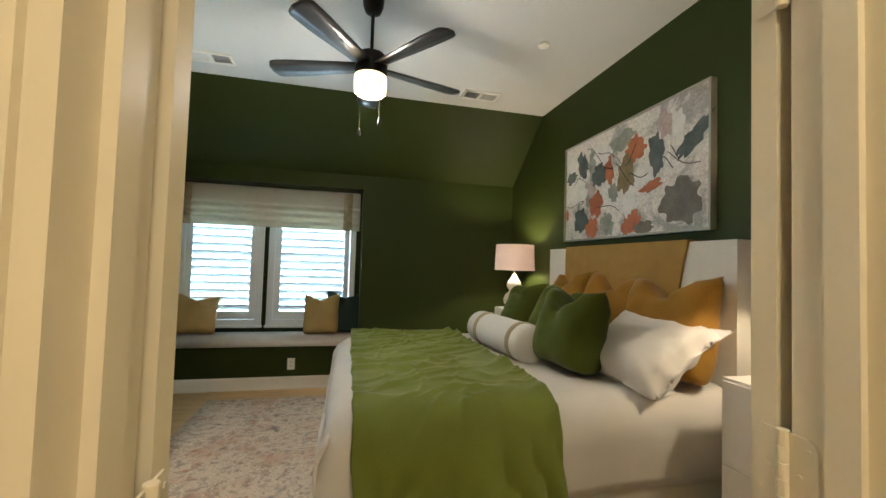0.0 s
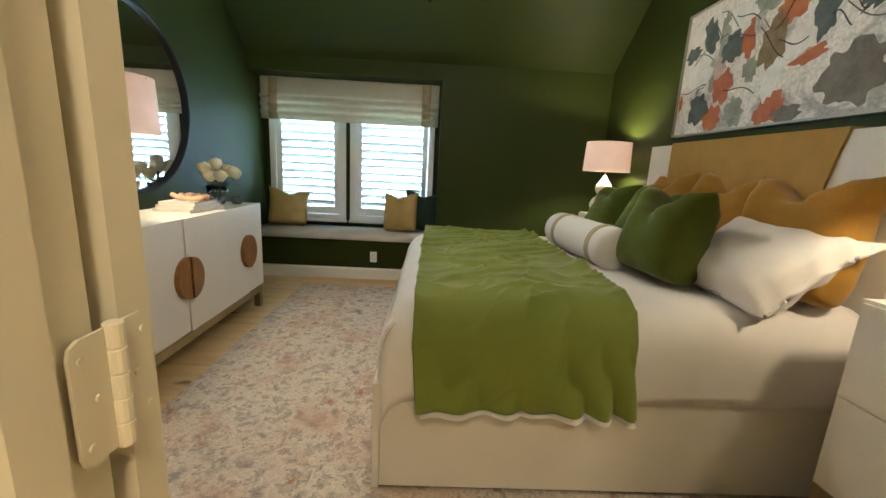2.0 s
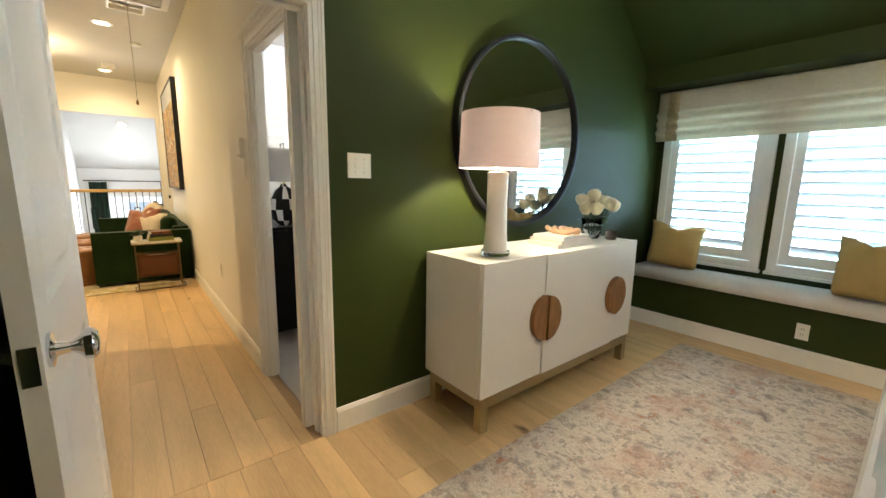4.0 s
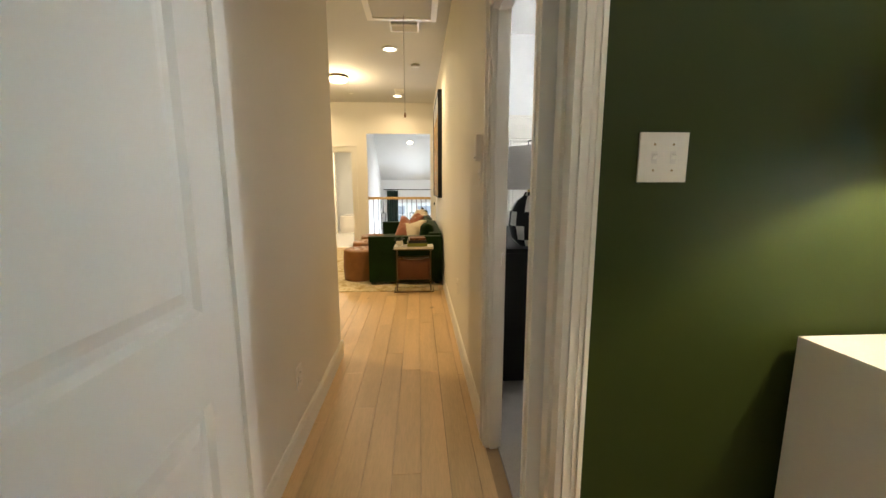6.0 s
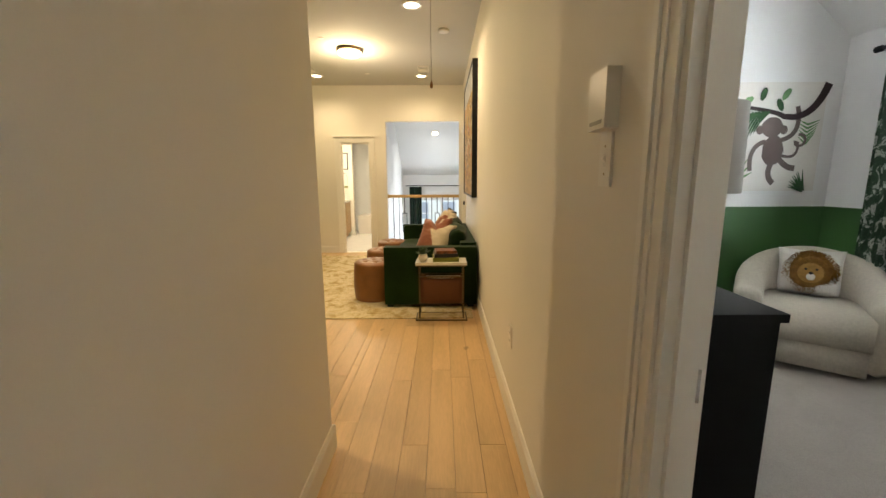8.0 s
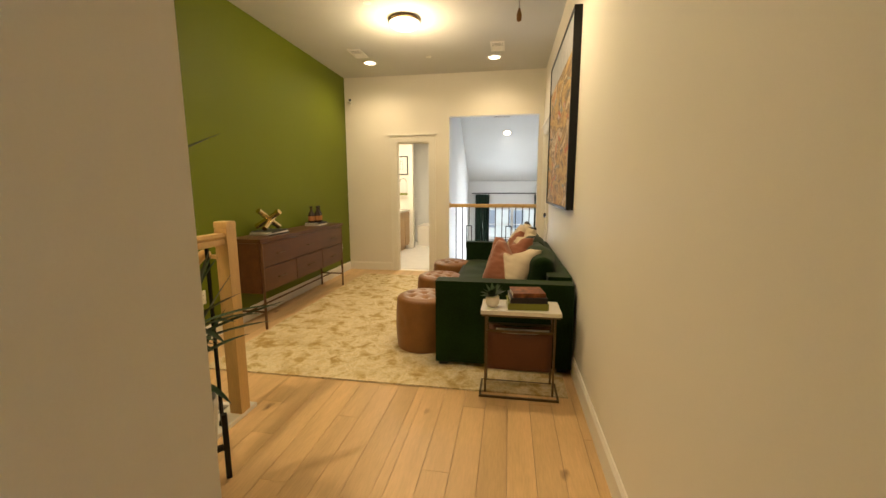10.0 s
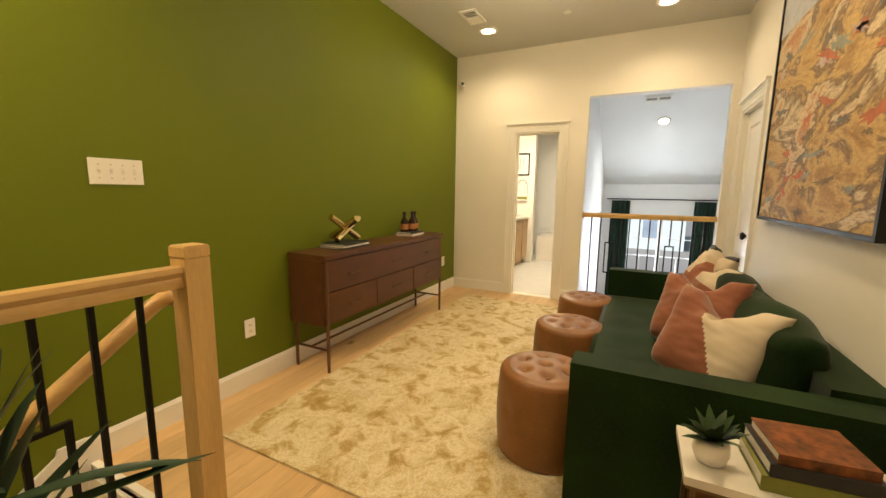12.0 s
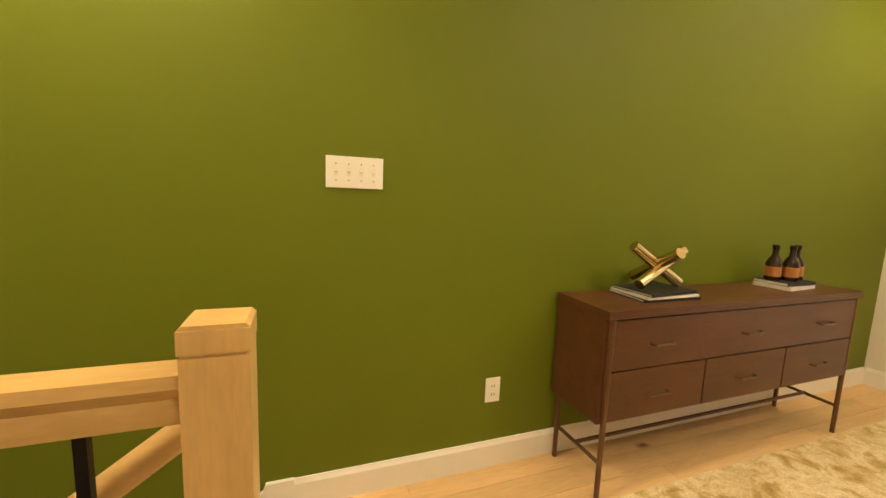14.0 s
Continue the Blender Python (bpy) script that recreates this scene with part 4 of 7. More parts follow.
# ---- window seat ----
seat = part("seat_cushion", boxes((-1.585, 0.322, 5.045, 5.44, 0.432, 0.515)), LINEN, bevel=0.03, smooth=True)
tagged(seat, "long white bench cushion on the window seat", "cushion")
def seatpose(x, y, turn, lean=14, roll=0):
    return pose(x, y, 0.513, 0, 0, turn) @ pose(0, 0, 0, -lean, 0, 0) @ pose(0, 0, 0, 0, roll, 0)
pillow("tan linen throw pillow on the window seat", TAN_PIL, seatpose(-1.30, 5.24, 22, 16, 6), 0.44, 0.43, 0.19, 0.055, 0.075, 21, "window seat pillows")
pillow("tan linen throw pillow on the window seat", TAN_PIL, seatpose(-0.06, 5.16, -16, 16, -4), 0.40, 0.45, 0.19, 0.055, 0.075, 22, "window seat pillows")
pillow("dark emerald velvet pillow in the window seat corner", EMERALD, seatpose(0.15, 5.28, -10, 14, 4), 0.45, 0.47, 0.18, 0.055, 0.075, 23, "window seat pillows")

# windows with plantation shutters
def shutter_window(name, axis_m, w, z0, z1, n):
    """A shuttered window in local x (0..w), facing local -y."""
    win = tagged(new(name), kind="structure")
    win.matrix_world = axis_m
    part("window_frame", boxes((-0.03, 0.035, -0.035, 0.03, z0 - 0.03, z1 + 0.03), (w - 0.035, w + 0.03, -0.035, 0.03, z0 - 0.03, z1 + 0.03), (0.035, w - 0.035, -0.035, 0.03, z1 - 0.03, z1 + 0.03), (0.035, w - 0.035, -0.035, 0.03, z0 - 0.03, z0 + 0.03)), SHUTTER, win)
    part("window_sill", boxes((-0.04, w + 0.04, -0.055, 0.02, z0 - 0.055, z0 - 0.032)), SHUTTER, win)
    sp = part("shutter_panel", boxes((0.038, 0.10, -0.028, 0.002, z0 + 0.034, z1 - 0.034), (w - 0.10, w - 0.038, -0.028, 0.002, z0 + 0.034, z1 - 0.034), (0.10, w - 0.10, -0.028, 0.002, z0 + 0.034, z0 + 0.115), (0.10, w - 0.10, -0.028, 0.002, z1 - 0.115, z1 - 0.034)), SHUTTER, win)
    lo, hi = z0 + 0.12, z1 - 0.12
    for i in range(n):
        zc = lo + (i + 0.5) * (hi - lo) / n
        bm = prism([(-0.043, -0.0015), (-0.02, -0.005), (0.02, -0.005), (0.043, -0.0015), (0.043, 0.0015), (0.02, 0.005), (-0.02, 0.005), (-0.043, 0.0015)], "x", 0.102, w - 0.102)
        bmesh.ops.rotate(bm, verts=bm.verts, matrix=Matrix.Rotation(radians(-46), 3, "X"))
        bmesh.ops.translate(bm, verts=bm.verts, vec=(0, -0.013, zc))
        part("slat", bm, SHUTTER, sp, smooth=2)
    g = part("pane", boxes((0.0, w, 0.072, 0.076, z0, z1)), ACRYLIC, win)
    g.visible_shadow = False
    part("sash", boxes((0, w, 0.06, 0.09, (z0 + z1) / 2 - 0.02, (z0 + z1) / 2 + 0.02), (w / 2 - 0.008, w / 2 + 0.008, 0.062, 0.086, z0, z1)), SHUTTER, win)
    return win


shutter_window("window_1", pose(-1.50, 5.45, 0), 0.77, 0.62, 1.93, 13)
shutter_window("window_2", pose(-0.62, 5.45, 0), 0.87, 0.62, 1.93, 13)

rs = thing("roman_shade", "cream woven roman shade with tan side bands, half raised", "window shade", pose(0, 0, 0))
def shade_fn(a, b):
    x = -1.575 + a * 1.885
    fold = 0.0
    for k, zf in enumerate((0.20, 0.28, 0.36)):
        fold += 0.030 * math.exp(-((b * 0.44 - zf) / 0.018) ** 2)
    return (x, 5.335 - fold, 2.075 - b * 0.42)
ob = part("fabric", grid(shade_fn, 20, 60), SHADE_W, rs, smooth=True)
so = ob.modifiers.new("thick", "SOLIDIFY")
so.thickness = 0.006
for a0 in (0.045, 0.905):
    def band(a, b, a0=a0):
        p = shade_fn(a0 + a * 0.05, b)
        return (p[0], p[1] - 0.008, p[2])
    ob = part("side_band", grid(band, 2, 60), ROPE, rs, "tan woven side band", smooth=True)
    so = ob.modifiers.new("thick", "SOLIDIFY")
    so.thickness = 0.003
part("head_rail", boxes((-1.575, 0.31, 5.34, 5.39, 2.04, 2.085)), SHADE_W, rs)

# ---- ceiling fan ----
fan = thing("ceiling_fan", "black five-blade ceiling fan with a lit drum light and pull chains", "fan", pose(0.29, 3.05, 0))
part("canopy", lathe([(0.028, 2.745), (0.045, 2.755), (0.058, 2.79), (0.062, 2.83)], 28), BLACK, fan, smooth=2)
part("downrod", lathe([(0.010, 2.50), (0.010, 2.75)], 12), BLACK, fan, smooth=2)
part("motor_housing", lathe([(0.085, 2.375), (0.092, 2.38), (0.094, 2.475), (0.080, 2.50), (0.045, 2.512), (0.018, 2.53)], 36), BLACK, fan, smooth=2)
part("light_glass", lathe([(0.03, 2.268), (0.075, 2.272), (0.089, 2.285), (0.092, 2.32), (0.091, 2.374)], 36), BULB_FAN, fan, "lit white glass drum", smooth=2)
for k in range(5):
    a = radians(18 + 72 * k)
    def blade(u, v, a=a):
        r = 0.08 + u * 0.515
        wdt = 0.042 + 0.026 * min(1, u * 1.4)
        if u > 0.92:
            wdt *= math.sqrt(max(0.10, 1 - ((u - 0.92) / 0.085) ** 2))
        s = (2 * v - 1) * wdt
        return (r * math.cos(a) - s * math.sin(a), r * math.sin(a) + s * math.cos(a), 2.435 + s * 0.2)
    ob = part("blade", grid(blade, 28, 3), BLADE, fan, smooth=2)
    so = ob.modifiers.new("thick", "SOLIDIFY")
    so.thickness = 0.007
for dx, L in ((-0.055, 0.22), (0.05, 0.15)):
    ch = part("pull_chain", tube([(dx, -0.085, 2.375), (dx, -0.098, 2.32), (dx, -0.098, 2.24 - L)], 0.0022, 6), GOLD_DULL, fan)
    part("chain_pull", lathe([(0.004, 0.02), (0.010, -0.012), (0.009, -0.022), (0.003, -0.028)], 10, at=(dx, -0.098, 2.24 - L)), BLACK, ch, smooth=True)


def vent(m, w, d, n, label, material=None, slot=None):
    """A ceiling register: a frame with slats over a dark sheet that stands for the duct's shade, facing down."""
    v = thing("ceiling_vent", label, "vent", m)
    part("backing", boxes((-w / 2 + 0.015, w / 2 - 0.015, -d / 2 + 0.015, d / 2 - 0.015, -0.004, 0)), DARK, v)
    part("frame", boxes((-w / 2, w / 2, -d / 2, -d / 2 + 0.02, -0.012, 0), (-w / 2, w / 2, d / 2 - 0.02, d / 2, -0.012, 0), (-w / 2, -w / 2 + 0.02, -d / 2 + 0.02, d / 2 - 0.02, -0.012, 0), (w / 2 - 0.02, w / 2, -d / 2 + 0.02, d / 2 - 0.02, -0.012, 0), (-0.05 * w, 0.05 * w, -d / 2 + 0.02, d / 2 - 0.02, -0.011, 0)), material or TRIM, v)
    for i in range(n):
        x = -w / 2 + 0.02 + (i + 0.5) * (w - 0.04) / n
        bm = boxes((-0.0012, 0.0012, -d / 2 + 0.02, d / 2 - 0.02, -0.008, 0.008))
        bmesh.ops.rotate(bm, verts=bm.verts, matrix=Matrix.Rotation(radians(40 if x < 0 else -40), 3, "Y"))
        bmesh.ops.translate(bm, verts=bm.verts, vec=(x, 0, -0.008))
        part("slat", bm, material or TRIM, v)
    return v


vent(pose(1.29, 4.08, H_BED), 0.32, 0.16, 14, "white louvred ceiling register")
vent(pose(-0.87, 4.05, H_BED), 0.32, 0.16, 14, "white louvred ceiling register")
sm = part("smoke_detector", lathe([(0.036, 0), (0.039, -0.005), (0.036, -0.016), (0.02, -0.021), (0.001, -0.022)], 28, cap=False), PLASTIC, smooth=2, m=pose(1.44, 3.185, H_BED))
tagged(sm, "white round smoke detector on the ceiling", "smoke detector")


def plate(name, label, cat, m, w, h, toggles=0, outlet=False, rocker=False):
    """A wall plate in local x (width) and z, facing local -y."""
    p = thing(name, label, cat, m)
    part("plate", boxes((-w / 2, w / 2, -0.006, 0, -h / 2, h / 2)), PLASTIC, p, bevel=0.002)
    for i in range(toggles):
        x = (i - (toggles - 1) / 2) * 0.046
        t = part("toggle", prism([(-0.005, -0.006), (-0.013, 0.004), (-0.009, 0.009), (-0.005, 0.007)], "x", x - 0.005, x + 0.005), PLASTIC, p)
        part("slot", boxes((x - 0.007, x + 0.007, -0.0066, -0.0058, -0.014, 0.014)), C_WHITE, p)
        for zz in (-0.03, 0.03):
            part("screw", lathe([(0.003, 0), (0.0025, 0.001)], 8, at=(0, 0, 0)), GOLD_DULL, p, m=pose(x, -0.006, zz, 90))
    if outlet:
        for zz in (-0.02, 0.02):
            s = part("socket", boxes((-0.016, 0.016, -0.008, -0.006, zz - 0.013, zz + 0.013)), PLASTIC, p, bevel=0.003)
            part("slot", boxes((-0.008, -0.005, -0.0085, -0.0079, zz - 0.005, zz + 0.006), (0.005, 0.008, -0.0085, -0.0079, zz - 0.005, zz + 0.006)), DARK, s)
    if rocker:
        part("rocker", boxes((-0.016, 0.016, -0.010, -0.006, -0.033, 0.033)), PLASTIC, p, bevel=0.002)
    return p


plate("light_switch", "white double toggle switch plate on the green wall", "switch", pose(-1.60, 2.305, 1.32, 0, 0, 90), 0.118, 0.115, 2)
plate("wall_outlet", "white outlet plate on the window seat front", "outlet", pose(-0.325, 5.08, 0.25), 0.072, 0.115, outlet=True)

# ---- picture above the bed ----
pic = thing("framed_painting", "abstract floral painting in a thin champagne frame", "painting", pose(2.05, 3.14, 1.94, 0, 0, -90))
PW, PH = 1.42, 0.80
part("canvas", boxes((-PW / 2 + 0.012, PW / 2 - 0.012, -0.030, -0.004, -PH / 2 + 0.012, PH / 2 - 0.012)), blotch_mat("pale_canvas", [(0.38, (0.36, 0.34, 0.31)), (0.50, (0.66, 0.61, 0.55)), (0.60, (0.72, 0.67, 0.60)), (0.7, (0.58, 0.55, 0.50))], 4, 0.7, 0.8, fine=60, bump=0.2), pic)
part("frame", boxes((-PW / 2, PW / 2, -0.042, 0, PH / 2 - 0.012, PH / 2), (-PW / 2, PW / 2, -0.042, 0, -PH / 2, -PH / 2 + 0.012), (-PW / 2, -PW / 2 + 0.012, -0.042, 0, -PH / 2 + 0.012, PH / 2 - 0.012), (PW / 2 - 0.012, PW / 2, -0.042, 0, -PH / 2 + 0.012, PH / 2 - 0.012)), FRAME_SIL, pic)
def blob(parent, cx, cz, rx, rz, material, seed, layer, y=-0.030, lobes=7, rough_=0.25, rot=0.0, name="brush_mark"):
    """A flat paint mark with an uneven outline."""
    rg = random.Random(seed)
    bm = bmesh.new()
    n = 36
    ph = [rg.uniform(0, 6.28) for _ in range(4)]
    vs = []
    for i in range(n):
        a = 6.283 * i / n
        q = 1 + rough_ * (0.5 * math.sin(lobes * a + ph[0]) + 0.35 * math.sin((lobes + 4) * a + ph[1]) + 0.3 * math.sin(3 * a + ph[2]))
        u, w = rx * q * math.cos(a), rz * q * math.sin(a)
        vs.append(bm.verts.new((cx + u * math.cos(rot) - w * math.sin(rot), y - 0.0006 * layer, cz + u * math.sin(rot) + w * math.cos(rot))))
    bm.faces.new(vs)
    return part(name, bm, material, parent)
def paint(name, c, c2):
    return mat(name, c, 0.6, vary=0.3, scale=14, fine=70, bump=0.4, second=c2)
P_OR = paint("orange_paint", (0.50, 0.16, 0.06), (0.36, 0.10, 0.05))
P_WH = paint("white_paint", (0.76, 0.73, 0.68), (0.60, 0.58, 0.54))
P_TE = paint("dark_teal_paint", (0.055, 0.075, 0.072), (0.11, 0.13, 0.12))
P_GR = paint("sage_paint", (0.20, 0.22, 0.17), (0.34, 0.34, 0.28))
P_TA = paint("taupe_paint", (0.19, 0.165, 0.13), (0.12, 0.105, 0.085))
P_BR = paint("umber_paint", (0.16, 0.11, 0.05), (0.26, 0.19, 0.10))
P_PK = paint("mauve_paint", (0.40, 0.27, 0.24), (0.52, 0.42, 0.38))
P_BK = paint("black_line_paint", (0.03, 0.026, 0.024), (0.06, 0.05, 0.05))
for i, (u, v, ru, rv, c, rot) in enumerate((
        (0.08, 0.80, 0.09, 0.09, P_WH, 0), (0.07, 0.66, 0.07, 0.06, P_TE, 0.2), (0.18, 0.75, 0.06, 0.14, P_TE, 0.3), (0.27, 0.72, 0.04, 0.16, P_GR, 0), (0.50, 0.83, 0.20, 0.07, P_GR, 0.25),
        (0.36, 0.78, 0.10, 0.09, P_WH, 0), (0.33, 0.60, 0.08, 0.10, P_TE, 0), (0.60, 0.72, 0.09, 0.10, P_OR, 0), (0.41, 0.62, 0.05, 0.13, P_OR, 0.2), (0.73, 0.62, 0.06, 0.18, P_TE, 0.1),
        (0.14, 0.50, 0.12, 0.14, P_WH, 0), (0.27, 0.47, 0.05, 0.09, P_PK, 0.2), (0.31, 0.33, 0.08, 0.11, P_OR, -0.2), (0.54, 0.53, 0.08, 0.20, P_BR, -0.1), (0.65, 0.48, 0.08, 0.09, P_WH, 0),
        (0.92, 0.64, 0.15, 0.06, P_TE, 0.7), (0.78, 0.82, 0.05, 0.10, P_PK, 0.1), (0.85, 0.76, 0.04, 0.12, P_WH, 0), (0.86, 0.22, 0.17, 0.16, P_TA, 0), (0.56, 0.30, 0.06, 0.12, P_WH, -0.2),
        (0.17, 0.20, 0.09, 0.11, P_TE, 0), (0.27, 0.11, 0.08, 0.09, P_OR, 0), (0.40, 0.13, 0.07, 0.10, P_GR, 0.6), (0.60, 0.12, 0.06, 0.10, P_OR, 0.5), (0.55, 0.09, 0.05, 0.08, P_OR, -0.4), (0.66, 0.06, 0.08, 0.05, P_TA, 0),
        (0.03, 0.28, 0.02, 0.06, P_OR, 0), (0.45, 0.40, 0.05, 0.08, P_GR, 0.3), (0.70, 0.38, 0.09, 0.04, P_OR, 0.2), (0.24, 0.38, 0.04, 0.06, P_GR, 0))):
    blob(pic, -PW / 2 + u * PW, -PH / 2 + v * PH, min(ru, 0.14) * 1.02, min(rv, 0.15) * 0.86, c, i + 40, i % 7 + 1, lobes=5 + i % 4, rot=rot)
rg = random.Random(8)
for i in range(16):
    u, v = rg.uniform(0.1, 0.92), rg.uniform(0.2, 0.85)
    a, L = rg.uniform(-0.8, 0.9), rg.uniform(0.08, 0.26)
    pts = [(-PW / 2 + u * PW + L * (s - 0.5) * math.cos(a), -0.0355, -PH / 2 + v * PH + L * (s - 0.5) * math.sin(a) + 0.025 * math.sin(4 * s + i)) for s in np.linspace(0, 1, 9)]
    pts = [(min(PW / 2 - 0.02, max(-PW / 2 + 0.02, p[0])), p[1], min(PH / 2 - 0.02, max(-PH / 2 + 0.02, p[2]))) for p in pts]
    part("brush_line", tube(pts, 0.0030, 4), P_BK if i % 3 else P_TA, pic)


# ---- doors ----
def door_leaf(m, w, h, label, panels, material, name="door", knob_x=None, knob_mat=None, t=0.035):
    """A panelled door leaf in local x (0..w), thick in y (0..t); sunk panels on both faces."""
    d = thing(name, label, "door", m)
    bm = bmesh.new()
    rows = sorted({0, h, *(p[2] for p in panels), *(p[3] for p in panels)})
    cols = sorted({0, w, *(p[0] for p in panels), *(p[1] for p in panels)})
    for a, b in zip(cols, cols[1:]):
        for c, e in zip(rows, rows[1:]):
            if not any(p[0] <= a + 1e-6 and p[1] >= b - 1e-6 and p[2] <= c + 1e-6 and p[3] >= e - 1e-6 for p in panels):
                box(bm, a, b, 0, t, c, e)
    bmesh.ops.remove_doubles(bm, verts=bm.verts, dist=1e-5)
    part("leaf", bm, material, d)
    for p in panels:
        bm = bmesh.new()
        for y, s in ((0.0, 1), (t, -1)):
            o = [(p[0], p[2]), (p[1], p[2]), (p[1], p[3]), (p[0], p[3])]
            lvl = [(0.0, 0.0), (0.012, 0.011), (0.030, 0.011), (0.055, 0.003)]
            loops = []
            for ins, dep in lvl:
                loops.append([bm.verts.new((x + (ins if x == p[0] else -ins), y + s * dep, z + (ins if z == p[2] else -ins))) for x, z in o])
            for q, r in zip(loops, loops[1:]):
                for i in range(4):
                    bm.faces.new((q[i], q[(i + 1) % 4], r[(i + 1) % 4], r[i]))
            bm.faces.new(loops[-1])
        part("panel", bm, material, d)
    if knob_x is not None:
        for y, s in ((0.0, -1), (t, 1)):
            prof = [(0.032, 0), (0.032, 0.006), (0.014, 0.010), (0.010, 0.03), (0.018, 0.042), (0.029, 0.050), (0.030, 0.062), (0.022, 0.070), (0.001, 0.072)]
            part("knob", lathe(prof, 24), knob_mat or CHROME, d, "polished chrome round knob", smooth=2, m=pose(knob_x, y, 0.925, -90 * s))
        part("latch_plate", boxes((w - 0.0005 if knob_x > w / 2 else -0.0025, w + 0.0025 if knob_x > w / 2 else 0.0005, t / 2 - 0.012, t / 2 + 0.012, 0.885, 0.955)), CHROME, d)
    return d


# bedroom entrance door, swung open against the wall; local x runs from hinge to latch
door_leaf(pose(-1.585, 1.258, 0.008, 0, 0, -0.1), 0.80, 1.95, "white panelled bedroom door standing open", [(0.12, 0.68, 0.20, 0.805), (0.12, 0.68, 0.995, 1.83)], TRIM, "door_1", 0.74)
# closet doors: two narrow leaves swung right round against the bedroom wall, on three hinges each
LEAF_P = [(0.075, 0.285, 0.20, 0.805), (0.075, 0.285, 0.995, 1.83)]
for xp, sgn in ((0.035, 1), (0.800, -1)):
    flip = Matrix.Diagonal((sgn, 1, 1, 1))
    leaf = door_leaf(pose(xp, 1.2185, 0.008) @ flip @ pose(0.004, 0, 0, 0, 0, 178) @ pose(0, -0.035, 0), 0.36, 1.95, "cream panelled closet door leaf swung open against the wall", LEAF_P, CREAM, "closet_door", 0.305)
    leaf["group"] = "closet doors"
    for zz in (0.25, 1.055, 1.75):
        bm = bmesh.new()
        for d in (1, -1):
            yy = 0.040 * d
            o = [(0.0, -0.052), (yy * 0.75, -0.052), (yy * 0.94, -0.048), (yy, -0.040), (yy, 0.040), (yy * 0.94, 0.048), (yy * 0.75, 0.052), (0.0, 0.052)]
            prism(o, "x", 0, 0.003, bm)
        for k in range(5):
            lathe([(0.0068, -0.055 + 0.022 * k), (0.0075, -0.0535 + 0.022 * k), (0.0075, -0.0345 + 0.022 * k), (0.0068, -0.0335 + 0.022 * k)], 14, bm, at=(0.004, 0, 0))
        h = part("hinge", bm, CREAM, leaf, "cream painted butt hinge")
        h.matrix_world = pose(xp + sgn * 0.005, 1.207, zz) @ flip
        for d in (1, -1):
            for sz in (-0.036, 0, 0.036):
                sc_ = part("screw", lathe([(0.0035, 0), (0.003, 0.0012)], 8), CREAM, h)
                sc_.matrix_local = pose(0.0030, d * (0.031 if sz else 0.020), sz, 0, 90, 0)

dd = door_leaf(pose(-8.58, 2.075, 0.008), 0.66, 1.95, "white panelled door, closed", [(0.10, 0.56, 0.20, 0.74), (0.10, 0.56, 0.88, 1.83)], TRIM, "door_3", 0.60, BLACK)

# ---- hall fixtures ----
th = thing("thermostat", "white rectangular alarm panel on the hall wall", "panel", pose(-2.675, 2.04, 1.44))
part("housing", boxes((-0.045, 0.05, -0.03, 0, -0.06, 0.06)), PLASTIC, th, bevel=0.006, smooth=2)
part("speaker_bar", boxes((-0.03, 0.035, -0.0315, -0.029, -0.05, -0.042)), C_GREY, th)
plate("light_switch", "narrow white rocker switch plate below the alarm panel", "switch", pose(-2.67, 2.04, 1.315), 0.060, 0.115, 1)
plate("wall_outlet", "white outlet plate low on the hall wall", "outlet", pose(-3.78, 2.04, 0.45), 0.072, 0.115, outlet=True)
plate("wall_outlet", "white outlet plate low on the opposite hall wall", "outlet", pose(-2.494, 1.14, 0.345, 0, 0, 180), 0.072, 0.115, outlet=True)
for nm, mm in (("strike_plate", pose(-2.391, 2.09, 0.93, 0, 0, 90)), ("strike_plate", pose(-1.66, 2.081, 0.95))):
    sp = part(nm, boxes((-0.014, 0.014, -0.003, 0, -0.03, 0.03)), CHROME, m=mm)
    tagged(sp, "chrome strike plate in a white door jamb", "strike plate")

hp = thing("framed_painting", "large abstract autumn landscape canvas in a black frame", "painting", pose(-6.72, 2.04, 1.79))
HW, HH = 1.52, 1.38
part("canvas", boxes((-HW / 2 + 0.02, HW / 2 - 0.02, -0.045, -0.004, -HH / 2 + 0.02, HH / 2 - 0.02)), blotch_mat("autumn_canvas", [(0.28, (0.08, 0.05, 0.025)), (0.38, (0.36, 0.20, 0.06)), (0.45, (0.52, 0.34, 0.12)), (0.51, (0.20, 0.12, 0.06)), (0.57, (0.58, 0.46, 0.28)), (0.64, (0.46, 0.20, 0.07)), (0.74, (0.40, 0.36, 0.30))], 1.2, 0.6, 0.6, fine=26, bump=0.4, stretch=(1.4, 1, 3.6)), hp)
sk = boxes((-HW / 2 + 0.02, HW / 2 - 0.02, -0.0465, -0.0452, HH / 2 - 0.26, HH / 2 - 0.02))
part("painted_sky", sk, paint("sky_paint", (0.52, 0.53, 0.55), (0.40, 0.42, 0.46)), hp)
rg = random.Random(4)
for i in range(34):
    u, v = rg.uniform(-0.62, 0.62), rg.uniform(-0.60, 0.30)
    blob(hp, u, v, rg.uniform(0.04, 0.13), rg.uniform(0.010, 0.030), rg.choice((P_OR, P_BR, P_TA, P_PK, P_GR, P_OR)), 200 + i, i % 6 + 2, y=-0.045, lobes=6, rough_=0.5, rot=rg.uniform(-0.35, 0.35))
